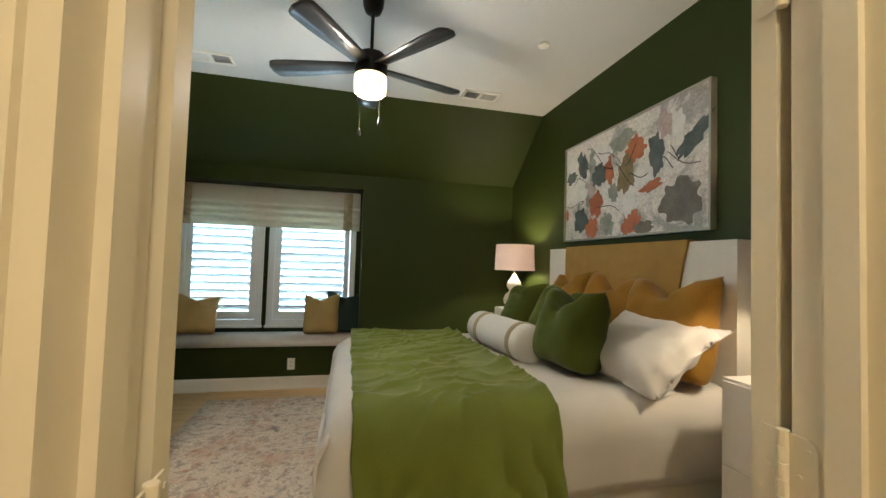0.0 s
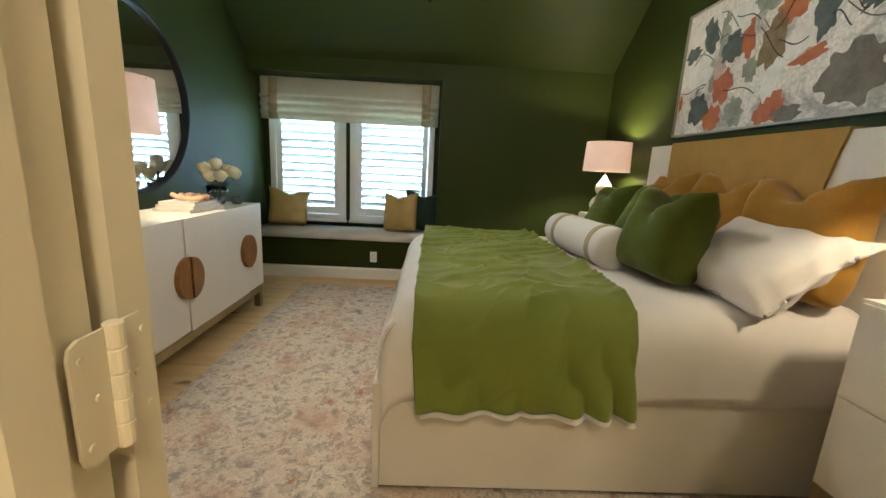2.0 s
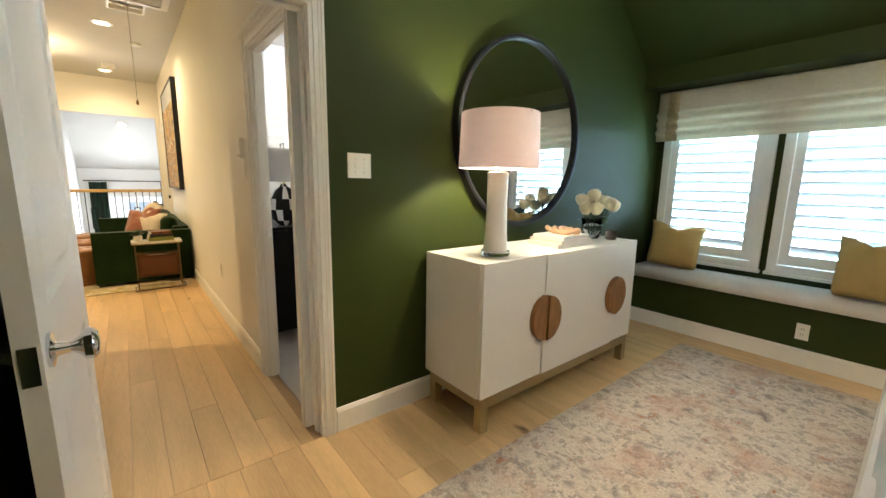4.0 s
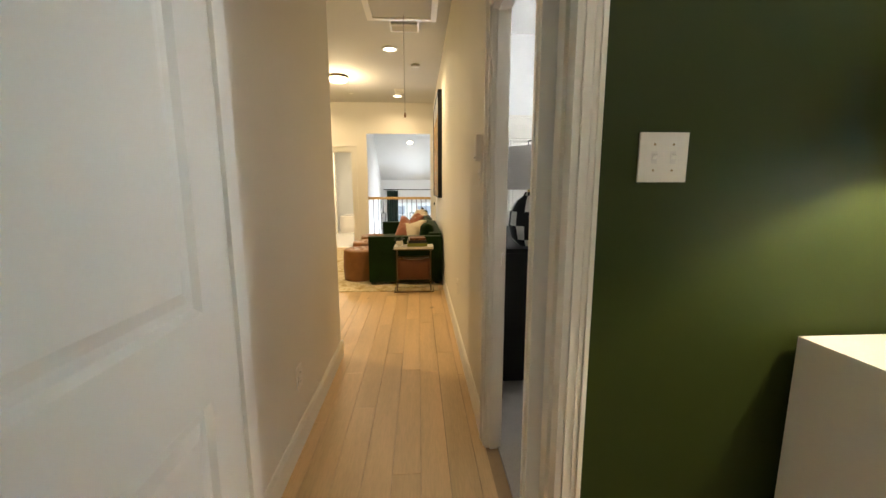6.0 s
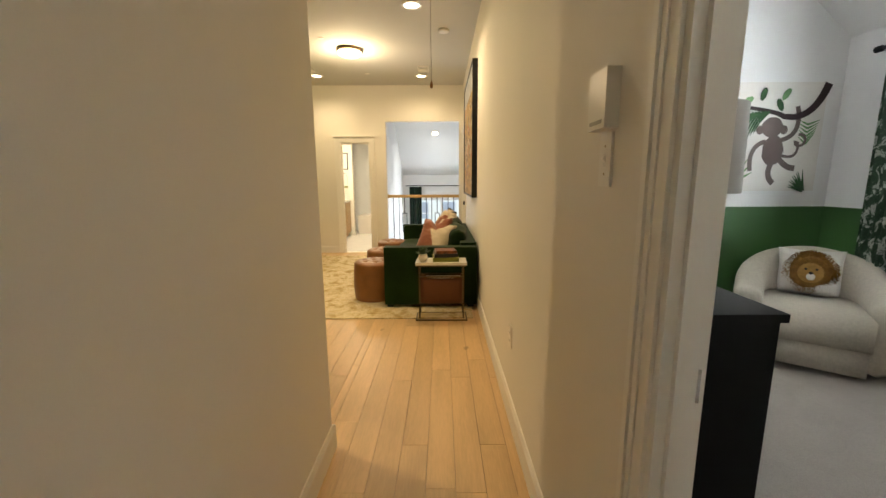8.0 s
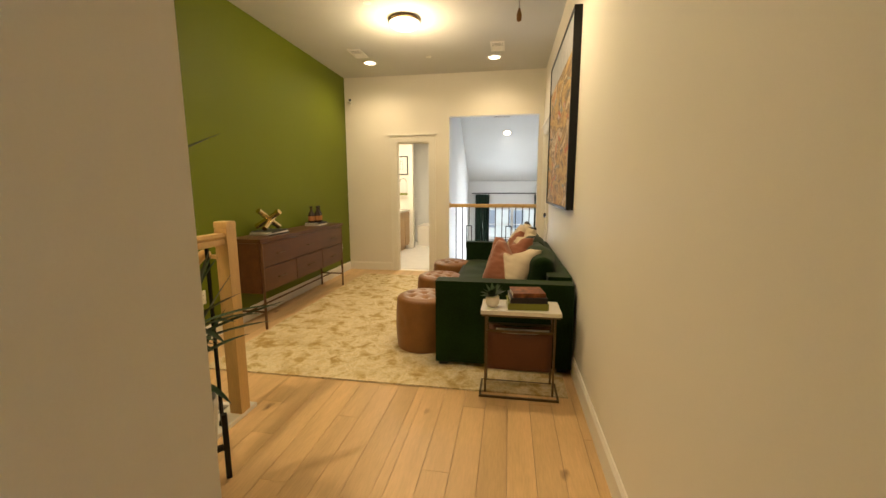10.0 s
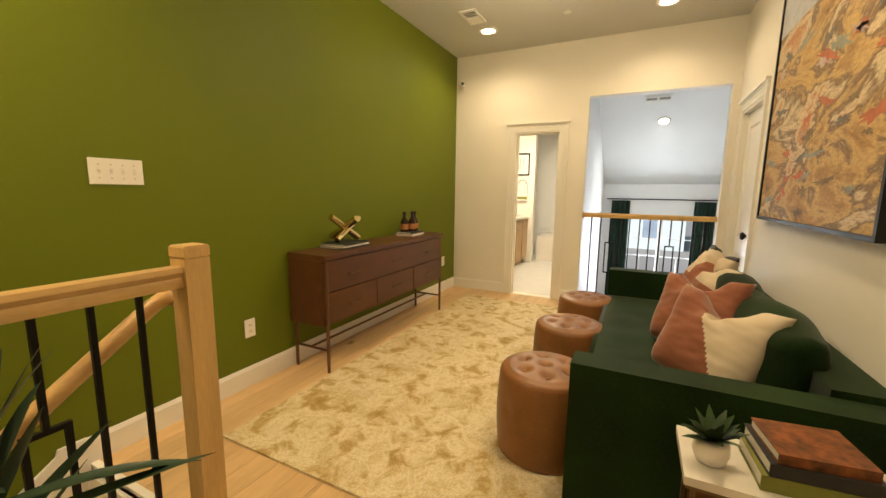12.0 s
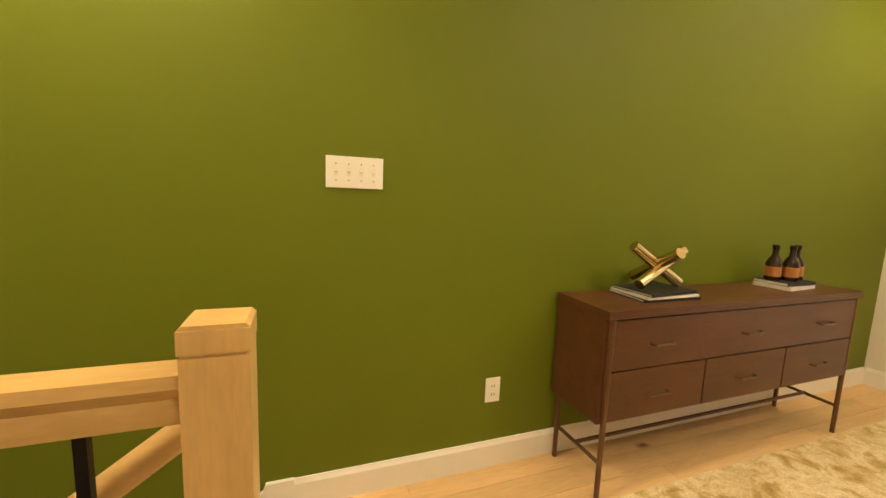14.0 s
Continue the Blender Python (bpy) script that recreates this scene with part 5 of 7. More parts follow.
part("frame", boxes((-HW / 2, HW / 2, -0.055, 0, HH / 2 - 0.02, HH / 2), (-HW / 2, HW / 2, -0.055, 0, -HH / 2, -HH / 2 + 0.02), (-HW / 2, -HW / 2 + 0.02, -0.055, 0, -HH / 2 + 0.02, HH / 2 - 0.02), (HW / 2 - 0.02, HW / 2, -0.055, 0, -HH / 2 + 0.02, HH / 2 - 0.02)), BLACK, hp)

vent(pose(-5.01, 1.60, H_LOFT), 0.36, 0.30, 9, "louvred return air grille in the hall ceiling")
vent(pose(-7.86, 1.41, H_LOFT), 0.30, 0.16, 8, "white louvred ceiling air register")
vent(pose(-7.83, -0.27, H_LOFT), 0.30, 0.16, 8, "white louvred ceiling air register")
def downlight(x, y, z, tilt=0):
    d = thing("recessed_light", "lit round recessed ceiling downlight, a real one or added fill", "ceiling light", pose(x, y, z, 0, tilt, 0), "recessed lights")
    part("trim_ring", lathe([(0.070, 0), (0.098, 0), (0.096, -0.008), (0.072, -0.010), (0.070, 0)], 32, cap=False), TRIM, d, smooth=2)
    part("diffuser", lathe([(0.070, -0.004), (0.05, -0.006), (0.001, -0.007)], 32, cap=False), BULB, d, smooth=2)
# Fixtures at (-3.0, 1.58) and (-4.2, -0.40) are added to carry fill lamps.
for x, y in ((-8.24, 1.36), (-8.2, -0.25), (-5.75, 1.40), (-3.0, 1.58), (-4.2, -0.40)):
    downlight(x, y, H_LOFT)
downlight(-11.50, 1.513, 2.406, -31.9)
# Unseen fixtures added at the bathroom and closet lamps.
downlight(-10.2, -0.2, 2.5)
downlight(0.45, 0.1, 2.55)
fl = thing("flush_ceiling_light", "lit round flush-mount ceiling light with a bronze rim", "ceiling light", pose(-6.98, 0.54, H_LOFT))
part("base", lathe([(0.14, 0), (0.15, -0.01), (0.155, -0.035), (0.145, -0.04)], 36), GOLD_DULL, fl, smooth=2)
part("diffuser", lathe([(0.145, -0.036), (0.135, -0.06), (0.10, -0.08), (0.05, -0.09), (0.001, -0.092)], 36, cap=False), BULB, fl, smooth=True)
sm2 = part("smoke_detector", lathe([(0.055, 0), (0.06, -0.006), (0.056, -0.025), (0.03, -0.032), (0.001, -0.033)], 28, cap=False), PLASTIC, smooth=2, m=pose(-6.36, 1.70, H_LOFT))
tagged(sm2, "white round smoke detector on the hall ceiling", "smoke detector")
for x, y in ((-6.6, 0.3), (-8.1, 0.55)):
    s = part("sprinkler_cap", lathe([(0.035, 0), (0.036, -0.004), (0.001, -0.006)], 20, cap=False), PLASTIC, smooth=2, m=pose(x, y, H_LOFT))
    tagged(s, "small white sprinkler cap on the ceiling", "sprinkler")
ah = thing("attic_hatch", "white attic stair hatch with a hanging pull cord", "hatch", pose(-4.22, 1.58, H_LOFT))
part("panel", boxes((-0.62, 0.62, -0.28, 0.28, -0.008, 0)), CEIL, ah)
part("trim_frame", boxes((-0.68, 0.68, 0.283, 0.34, -0.016, 0), (-0.68, 0.68, -0.34, -0.283, -0.016, 0), (-0.68, -0.623, -0.283, 0.283, -0.016, 0), (0.623, 0.68, -0.283, 0.283, -0.016, 0)), TRIM, ah)
part("pull_cord", tube([(-0.52, 0.02, -0.008), (-0.525, 0.02, -0.35), (-0.52, 0.022, -0.92)], 0.0025, 6), C_GREY, ah)
part("cord_knob", lathe([(0.004, -0.91), (0.011, -0.935), (0.010, -0.955), (0.003, -0.96)], 10, at=(-0.52, 0.022, 0)), WOODKNOB, ah, smooth=True)
sc = thing("security_camera", "small white wall camera in the ceiling corner", "camera", pose(-8.83, -0.80, 2.53))
part("bracket", boxes((0, 0.03, -0.02, 0.02, -0.03, 0.03)), PLASTIC, sc, bevel=0.003)
part("camera_body", tube([(0.03, 0, 0), (0.13, 0.05, 0.01)], 0.026, 16), PLASTIC, sc, smooth=2)
part("lens", tube([(0.13, 0.05, 0.01), (0.134, 0.052, 0.0104)], 0.018, 16), DARK, sc, smooth=2)

# ---- stair guard ----
NX, NY = -4.837, 0.112
nw = thing("newel_post", "square light oak newel post with a chamfered cap", "newel post", pose(NX, NY, 0.022))
part("shaft", boxes((-0.036, 0.036, -0.036, 0.036, 0, 1.030)), OAK_POST, nw, bevel=0.003)
bm = boxes((-0.0335, 0.0335, -0.0335, 0.0335, 1.030, 1.0345), (-0.037, 0.037, -0.037, 0.037, 1.0345, 1.062))
prism([(-0.037, 1.062), (0.037, 1.062), (0.032, 1.067), (-0.032, 1.067)], "y", -0.034, 0.034, bm)
part("cap", bm, OAK_POST, nw)
rl = part("guard_rail", prism([(NY - 0.024, 0.979), (NY + 0.024, 0.979), (NY + 0.027, 0.999), (NY + 0.021, 1.009), (NY + 0.030, 1.024), (NY + 0.025, 1.038), (NY - 0.025, 1.038), (NY - 0.030, 1.024), (NY - 0.021, 1.009), (NY - 0.027, 0.999)], "x", NX + 0.038, -3.49), OAK, smooth=2, m=pose(0, 0, -0.008))
tagged(rl, "light oak guard rail along the stairwell", "handrail")
def baluster(x, y, z0, z1, motif, axis="x"):
    b = thing("baluster", "thin square black iron baluster" + (" with a rectangle motif" if motif else ""), "baluster", pose(x, y, z0), "stair balusters")
    h = z1 - z0
    r = 0.0065
    if motif:
        zb, zt = h * 0.36, h * 0.72
        part("bar", boxes((-r, r, -r, r, 0, zb)), IRON, b)
        part("bar", boxes((-r, r, -r, r, zt, h)), IRON, b)
        w = 0.045
        q = ((-w, -w + 2 * r, -r, r, zb, zt), (w - 2 * r, w, -r, r, zb, zt), (-w + 2 * r, w - 2 * r, -r, r, zb, zb + 2 * r), (-w + 2 * r, w - 2 * r, -r, r, zt - 2 * r, zt))
        if axis == "y":
            q = tuple((c, d, a, bb, e, f) for a, bb, c, d, e, f in q)
        part("motif", boxes(*q), IRON, b)
    else:
        part("bar", boxes((-r, r, -r, r, 0, h)), IRON, b)
    part("shoe", lathe([(0.016, 0), (0.018, 0.008), (0.014, 0.024), (0.008, 0.03)], 12), IRON, b, smooth=2)
    return b
k = 0
x = NX + 0.14
while x < -3.55:
    baluster(x, NY, 0.022, 0.971, k % 4 == 2)
    x += 0.104
    k += 1

# stairs going down towards the hall wall
for i in range(7):
    x0 = -4.90 + i * 0.26
    st = part("stair_tread", boxes((x0, min(x0 + 0.285, -3.49), -0.87, 0.02, -0.18 * (i + 1) - 0.03, -0.18 * (i + 1))), OAK)
    tagged(st, "light oak stair tread", "stair", "stair treads", "structure")
    rs_ = part("stair_riser", boxes((x0 + 0.002, x0 + 0.02, -0.87, 0.02, -0.18 * (i + 1), -0.18 * i - 0.03)), TRIM)
    tagged(rs_, "white painted stair riser", "stair", "stair risers", "structure")
pts = [(-4.90, 0.13), (-4.80, 0.13), (-4.79, 0.10), (-3.49, -0.80), (-3.49, -1.3), (-4.90, -0.36)]
tagged(part("stair_skirt_wall", prism(pts, "y", -0.884, -0.868), TRIM), "white skirt board beside the stairs", "skirt board", kind="structure")
pts = [(-4.90, 0.0), (-3.49, -0.95), (-3.49, -2.8), (-4.90, -2.8)]
tagged(part("stair_inner_wall", prism(pts, "y", 0.02, 0.10), WHITE_WALL), kind="structure")
tagged(part("stair_soffit", boxes((-4.98, -4.90, -0.885, 0.1, -2.8, -0.25)), WHITE_WALL), kind="structure")
hr = thing("stair_handrail", "light oak stair handrail descending from the newel post", "handrail", pose(0, 0, 0))
pts = [(-4.852, -0.02, 0.905), (-4.83, -0.02, 0.915), (-4.79, -0.02, 0.895), (-4.5, -0.02, 0.685), (-3.5, -0.02, -0.035)]
part("rail", tube(pts, 0.024, 12), OAK, hr, smooth=True)
part("bracket", boxes((-4.862, -4.842, -0.03, 0.067, 0.885, 0.905)), OAK, hr)

# guard in the opening to the stair void
vr = part("guard_rail", prism([(-8.925, 0.985), (-8.865, 0.985), (-8.861, 1.02), (-8.868, 1.035), (-8.922, 1.035), (-8.929, 1.02)], "y", 0.70, 1.975), OAK)
tagged(vr, "light oak guard rail across the wall opening", "handrail")
rz = lathe([(0.045, 0), (0.042, 0.012)], 20)
part("rosette", rz, OAK, vr, m=pose(-8.895, 0.70, 1.01, -90))
for k in range(12):
    baluster(-8.895, 0.80 + k * 0.098, 0.012, 0.985, k in (2, 8), "y")
tagged(part("void_sill_trim", boxes((-8.96, -8.82, 0.70, 1.975, -0.011, 0.012)), TRIM), kind="structure")

# ---- two plants in ribbed pots ----
RIB = mat("white_ribbed_planter", (0.62, 0.60, 0.56), 0.6, vary=0.15, scale=10)
SPIKE = mat("dark_green_blade", (0.026, 0.055, 0.026), 0.42, vary=0.4, scale=6, fine=50, bump=0.1)
rng = random.Random(11)
def blade_leaf(parent, base, ang, lift, L, W, droop):
    bm = bmesh.new()
    d = Vector((math.cos(ang), math.sin(ang), 0))
    side = Vector((-d.y, d.x, 0))
    rows = []
    for k in range(9):
        s = k / 8
        p = Vector(base) + d * (L * s * math.cos(lift) * (1 - 0.1 * s)) + Vector((0, 0, L * (s * math.sin(lift) - droop * s * s)))
        w = W * (0.55 + 0.45 * math.sin(min(1, s * 2.2) * 1.57)) * (1 - s ** 3) * 0.5 + 0.0008
        rows.append((bm.verts.new(p + side * w + Vector((0, 0, w * 0.4))), bm.verts.new(p), bm.verts.new(p - side * w + Vector((0, 0, w * 0.4)))))
    for a, b in zip(rows, rows[1:]):
        bm.faces.new((a[0], a[1], b[1], b[0]))
        bm.faces.new((a[1], a[2], b[2], b[1]))
    part("leaf", bm, SPIKE, parent, smooth=True)
def spiky_plant(x, y, rim, r, heads, n, length):
    pl = thing("potted_dracaena", "spiky green plant in a white pot on a black stand", "plant", pose(x, y, 0), "stairwell plants")
    z0 = rim - 0.24
    bm = bmesh.new()
    def potfn(a, b):
        t = a * 6.28318
        q = r * (0.82 + 0.18 * b) * (1 + 0.02 * (1 if int(a * 48) % 2 else 0))
        return (q * math.cos(t), q * math.sin(t), z0 + 0.24 * b)
    grid(potfn, 96, 4, bm)
    lathe([(0.001, z0), (r * 0.82, z0)], 24, bm, cap=False)
    bmesh.ops.remove_doubles(bm, verts=bm.verts, dist=0.0005)
    pot = part("pot", bm, RIB, pl)
    so = pot.modifiers.new("thick", "SOLIDIFY")
    so.thickness = 0.009
    part("soil", lathe([(r * 0.93, rim - 0.03), (r * 0.5, rim - 0.022), (0.001, rim - 0.02)], 24, cap=False), SOIL, pl, smooth=True)
    for k in range(4):
        a = radians(45 + 90 * k)
        part("stand_leg", boxes((-0.011, 0.011, -0.011, 0.011, 0.0, z0 + 0.14)), BLACK, pl, m=pose((r + 0.016) * math.cos(a), (r + 0.016) * math.sin(a), 0, 0, 0, 45 + 90 * k))
    part("stand_cross", boxes((-r - 0.01, r + 0.01, -0.010, 0.010, z0 - 0.022, z0 - 0.001), (-0.010, 0.010, -r - 0.01, r + 0.01, z0 - 0.0221, z0 - 0.0011)), BLACK, pl, m=pose(0, 0, 0, 0, 0, 45))
    for hx, hy, hz in heads:
        part("stem", tube([(hx * 0.3, hy * 0.3, rim - 0.03), (hx * 0.8, hy * 0.8, (rim + hz) / 2), (hx, hy, hz + 0.05)], 0.014, 8, r_end=0.009), WOODKNOB, pl, smooth=True)
        for k in range(n):
            blade_leaf(pl, (hx + rng.uniform(-0.012, 0.012), hy + rng.uniform(-0.012, 0.012), hz + 0.12 * rng.random()), rng.uniform(0, 6.283), rng.uniform(0.2, 1.35), length * rng.uniform(0.75, 1.2), 0.036, rng.uniform(0.05, 0.33))
    return pl
spiky_plant(-4.02, 0.32, 0.54, 0.12, ((0.0, 0.02, 0.68), (-0.02, -0.02, 1.12)), 30, 0.42)
spiky_plant(-4.29, 0.30, 0.40, 0.115, ((0.02, 0.01, 0.46), (-0.02, 0.0, 0.60)), 26, 0.40)

plate("light_switch", "white four-gang toggle switch plate on the olive wall", "switch", pose(-5.125, -0.885, 1.32, 0, 0, 180), 0.210, 0.115, 4)
plate("wall_outlet", "white outlet plate low on the olive wall", "outlet", pose(-5.755, -0.885, 0.375, 0, 0, 180), 0.072, 0.115, outlet=True)
plate("wall_outlet", "white outlet plate low on the olive wall", "outlet", pose(-8.50, -0.885, 0.385, 0, 0, 180), 0.072, 0.115, outlet=True)

# ---- loft rug ----
RUG2 = rug_mat("cream_gold_rug", [(0.30, (0.33, 0.21, 0.065)), (0.40, (0.44, 0.31, 0.12)), (0.47, (0.60, 0.48, 0.27)), (0.55, (0.70, 0.60, 0.40)), (0.62, (0.58, 0.45, 0.23)), (0.70, (0.70, 0.60, 0.42))], (0.40, 0.27, 0.09), 7.5, 0.006, 7.0, 0.75, 0.5, 3.0, 0.6)
rug2 = part("area_rug", boxes((-8.46, -5.30, -0.52, 1.96, 0.001, 0.012)), RUG2, bevel=0.004)
tagged(rug2, "cream and gold abstract silky area rug", "rug")

# ---- sofa ----
SOFA = mat("emerald_velvet", (0.011, 0.033, 0.005), 0.7, sheen=0.12, vary=0.6, scale=4, fine=90, bump=0.2, depth=0.003, spec=0.12)
sf = thing("sofa", "deep green velvet sofa with a single long seat cushion", "sofa", pose(-7.78, 1.09, 0.012))
SW, SD = 2.17, 0.93
part("frame_base", boxes((0.13, SW - 0.13, 0.04, SD - 0.16, 0.03, 0.27)), SOFA, sf, bevel=0.012, smooth=2)
for x0 in (0.0, SW - 0.13):
    part("arm", boxes((x0, x0 + 0.13, 0, SD, 0.03, 0.615)), SOFA, sf, bevel=0.035, smooth=2)
part("back_frame", boxes((0.13, SW - 0.13, SD - 0.16, SD, 0.03, 0.64)), SOFA, sf, bevel=0.03, smooth=2)
bm = boxes((0.135, SW - 0.135, 0.0, SD - 0.17, 0.275, 0.40))
part("seat_cushion", bm, SOFA, sf, bevel=0.04, smooth=True)
def seat_top(a, b):
    u, v = 2 * a - 1, 2 * b - 1
    e = ((1 - abs(u) ** 14) * (1 - abs(v) ** 8)) ** 0.5
    return (SW / 2 + (SW - 0.29) / 2 * u, (SD - 0.17) / 2 + (SD - 0.19) / 2 * v, 0.385 + 0.045 * e + wr(a * 2, b, 3, 4, 0.010) * e)
part("seat_crown", grid(seat_top, 60, 24), SOFA, sf, smooth=True)
for k in range(2):
    cw = 0.88
    bm = bmesh.new()
    def cushion_face(side):
        def fn(a, b):
            u, v = 2 * a - 1, 2 * b - 1
            th = 0.105 * ((1 - abs(u) ** 7) * (1 - abs(v) ** 5)) ** 0.5
            y = side * th + (wr(u * 0.4 + k, v * 0.3, side, 5, 0.016) if max(abs(u), abs(v)) < 0.999 else 0)
            return (cw / 2 * u * (1 - 0.02 * (1 - v * v)), y, 0.175 * v * (1 + 0.05 * (1 - u * u)) + 0.175 + (0.012 * math.sin(u * 4 + k) if v > 0.5 else 0))
        return fn
    grid(cushion_face(1), 40, 24, bm)
    grid(cushion_face(-1), 40, 24, bm)
    bmesh.ops.remove_doubles(bm, verts=bm.verts, dist=0.0006)
    part("back_cushion", bm, SOFA, sf, smooth=True, m=pose(0.145 + cw / 2 + k * (cw + 0.005), SD - 0.225, 0.415, -9))
for px in (0.05, SW - 0.05):
    for py in (0.05, SD - 0.06):
        part("foot", boxes((px - 0.03, px + 0.03, py - 0.03, py + 0.03, 0, 0.03)), DARK, sf)
RUST_P = mat("rust_velvet", (0.30, 0.105, 0.055), 0.75, vary=0.25, scale=8, fine=120, bump=0.2, sheen=0.4)
CREAM_P = mat("cream_pillow_linen", (0.62, 0.52, 0.38), 0.85, vary=0.08, scale=8, fine=240, bump=0.3)
def split_pillow(label, m, w, h, t, seed, mats, rule):
    bm = pillow_mesh(w, h, t, 0.12, 0.05, seed, n=46)
    for f in bm.faces:
        c = f.calc_center_median()
        f.material_index = rule(c.x / w, c.z / h)
    ob = part("throw_pillow", bm, mats, smooth=True, m=m)
    return tagged(ob, label, "pillow", "sofa pillows")
def sofapose(x, y, turn, lean, roll=0):
    return pose(x, y, 0.435, 0, 0, turn) @ pose(0, 0, 0, -lean, 0, 0) @ pose(0, 0, 0, 0, roll, 0)
split_pillow("rust and cream colour-block velvet pillow on the sofa", sofapose(-6.05, 1.53, 52, 24, 6), 0.44, 0.42, 0.20, 31, [RUST_P, CREAM_P], lambda u, v: 1 if u + 0.5 * (v - 0.5) > 0.04 else 0)
split_pillow("rust velvet throw pillow on the sofa", sofapose(-6.48, 1.54, 46, 24, -4), 0.46, 0.42, 0.18, 32, [RUST_P, RUST_P], lambda u, v: 0)
split_pillow("cream pillow with rust cross bands on the sofa", sofapose(-7.22, 1.60, 20, 24, 10), 0.46, 0.44, 0.18, 33, [CREAM_P, RUST_P], lambda u, v: 1 if abs(u + 0.1) < 0.10 or abs(v - 0.55) < 0.05 else 0)
split_pillow("cream pillow with a dark edge in the sofa corner", sofapose(-7.42, 1.70, 10, 16, 4), 0.46, 0.46, 0.16, 34, [CREAM_P, C_DARK], lambda u, v: 1 if v > 0.93 else 0)

# ---- leather poufs ----
LEATHER = mat("tan_leather", (0.25, 0.108, 0.034), 0.36, vary=0.28, scale=7, fine=120, bump=0.25, depth=0.002)
def pouf(m):
    p = thing("leather_pouf", "round tan leather pouf with a tufted top", "pouf", m, "leather poufs")
    tufts = [(0.0, 0.0)] + [(0.115 * math.cos(a), 0.115 * math.sin(a)) for a in np.linspace(0.3, 6.58, 7)[:-1]]
    bm = bmesh.new()
    R, Hh = 0.215, 0.41
    def top(a, b):
        t, r = a * 6.28318, b
        if r < 0.5:
            q = r / 0.5 * (R - 0.03)
            z = Hh + 0.018 * (1 - (q / R) ** 2)
        else:
            s = (r - 0.5) / 0.5
            if s < 0.25:
                k = s / 0.25 * 1.57
                q, z = R - 0.03 + 0.03 * math.sin(k), Hh - 0.03 + 0.03 * math.cos(k)
            else:
                k = (s - 0.25) / 0.75
                q, z = R + 0.012 * math.sin(k * 3.14), (Hh - 0.03) * (1 - k) + 0.004
        x, y = q * math.cos(t), q * math.sin(t)
        for u, v in tufts:
            z -= 0.022 * math.exp(-((x - u) ** 2 + (y - v) ** 2) / 0.0007) if r < 0.55 else 0
        dent = sum(0.012 * math.exp(-((math.remainder(t - c, 6.28318)) * R / 0.022) ** 2 - ((z - 0.24) / 0.022) ** 2) for c in np.linspace(0.2, 6.48, 9)[:-1]) if r > 0.6 else 0
        f = 1 - dent / q if q > 0.01 else 1
        return (x * f, y * f, z)
    grid(top, 72, 40, bm)
    bmesh.ops.remove_doubles(bm, verts=bm.verts, dist=0.0006)
    part("body", bm, LEATHER, p, smooth=True)
    for u, v in tufts:
        part("tuft_button", lathe([(0.009, 0), (0.008, 0.003), (0.001, 0.005)], 10, at=(u, v, Hh - 0.006)), LEATHER, p, smooth=True)
    return p
pf = pouf(pose(-5.98, 0.93, 0.012))
copy_thing(pf, pose(-6.72, 0.93, 0.012, 0, 0, 40))
copy_thing(pf, pose(-7.45, 0.95, 0.012, 0, 0, 75))

# ---- side table with a leather sling ----
MARBLE = mat("white_marble", (0.72, 0.68, 0.60), 0.25, vary=0.12, scale=5, fine=30, bump=0)
BRONZE = mat("dark_bronze", (0.16, 0.115, 0.06), 0.4, 0.8, vary=0.15, scale=8, bump=0.05)
st = thing("side_table", "marble-topped brass side table with a leather magazine sling", "side table", pose(-5.235, 1.43, 0))
TW, TD = 0.25, 0.465
part("tabletop", boxes((-TW, 0, 0, TD, 0.525, 0.548)), MARBLE, st, bevel=0.003)
part("top_band", boxes((-TW + 0.006, -0.006, 0.006, TD - 0.006, 0.512, 0.524)), BRONZE, st)
q = 0.006
for yy in (0.03, TD - 0.03):
    for xx in (-0.055, -TW + 0.04):
        part("leg", boxes((xx - q, xx + q, yy - q, yy + q, 0.012, 0.511)), BRONZE, st)
part("floor_frame", boxes((-TW + 0.03, -0.0, -0.005, 0.007, 0.012, 0.024), (-TW + 0.03, 0.0, TD - 0.007, TD + 0.005, 0.012, 0.024), (-0.012, 0.0, 0.007, TD - 0.007, 0.0121, 0.0241), (-TW + 0.03, -TW + 0.042, 0.007, TD - 0.007, 0.0121, 0.0241)), BRONZE, st, m=pose(0.0, 0, -0.010))
SLING = mat("cognac_leather", (0.125, 0.045, 0.018), 0.5, vary=0.2, scale=6, fine=120, bump=0.2)
def sling(a, b):
    s = b * 2 - 1
    x = -TW / 2 - 0.015 + 0.068 * (abs(s) ** 0.6) * (1 if s > 0 else -1)
    z = 0.13 + 0.27 * abs(s) ** 2.2
    return (x, 0.04 + a * (TD - 0.08), z - 0.015 * math.sin(a * 3.14) * (abs(s)))
ob = part("magazine_sling", grid(sling, 10, 24), SLING, st, "cognac leather sling", smooth=True)
so = ob.modifiers.new("thick", "SOLIDIFY")
so.thickness = 0.005
part("sling_rod", boxes((-TW / 2 + 0.045, -TW / 2 + 0.057, 0.03, TD - 0.03, 0.395, 0.407), (-TW / 2 - 0.09, -TW / 2 - 0.078, 0.03, TD - 0.03, 0.395, 0.407)), BRONZE, st)
mg = part("magazine", boxes((-0.004, 0.004, -0.16, 0.16, 0, 0.25)), C_WHITE, m=pose(-5.375, 1.68, 0.152, 0, 4, 0))
tagged(mg, "pale magazine held in the leather sling", "magazine")
z = 0.549
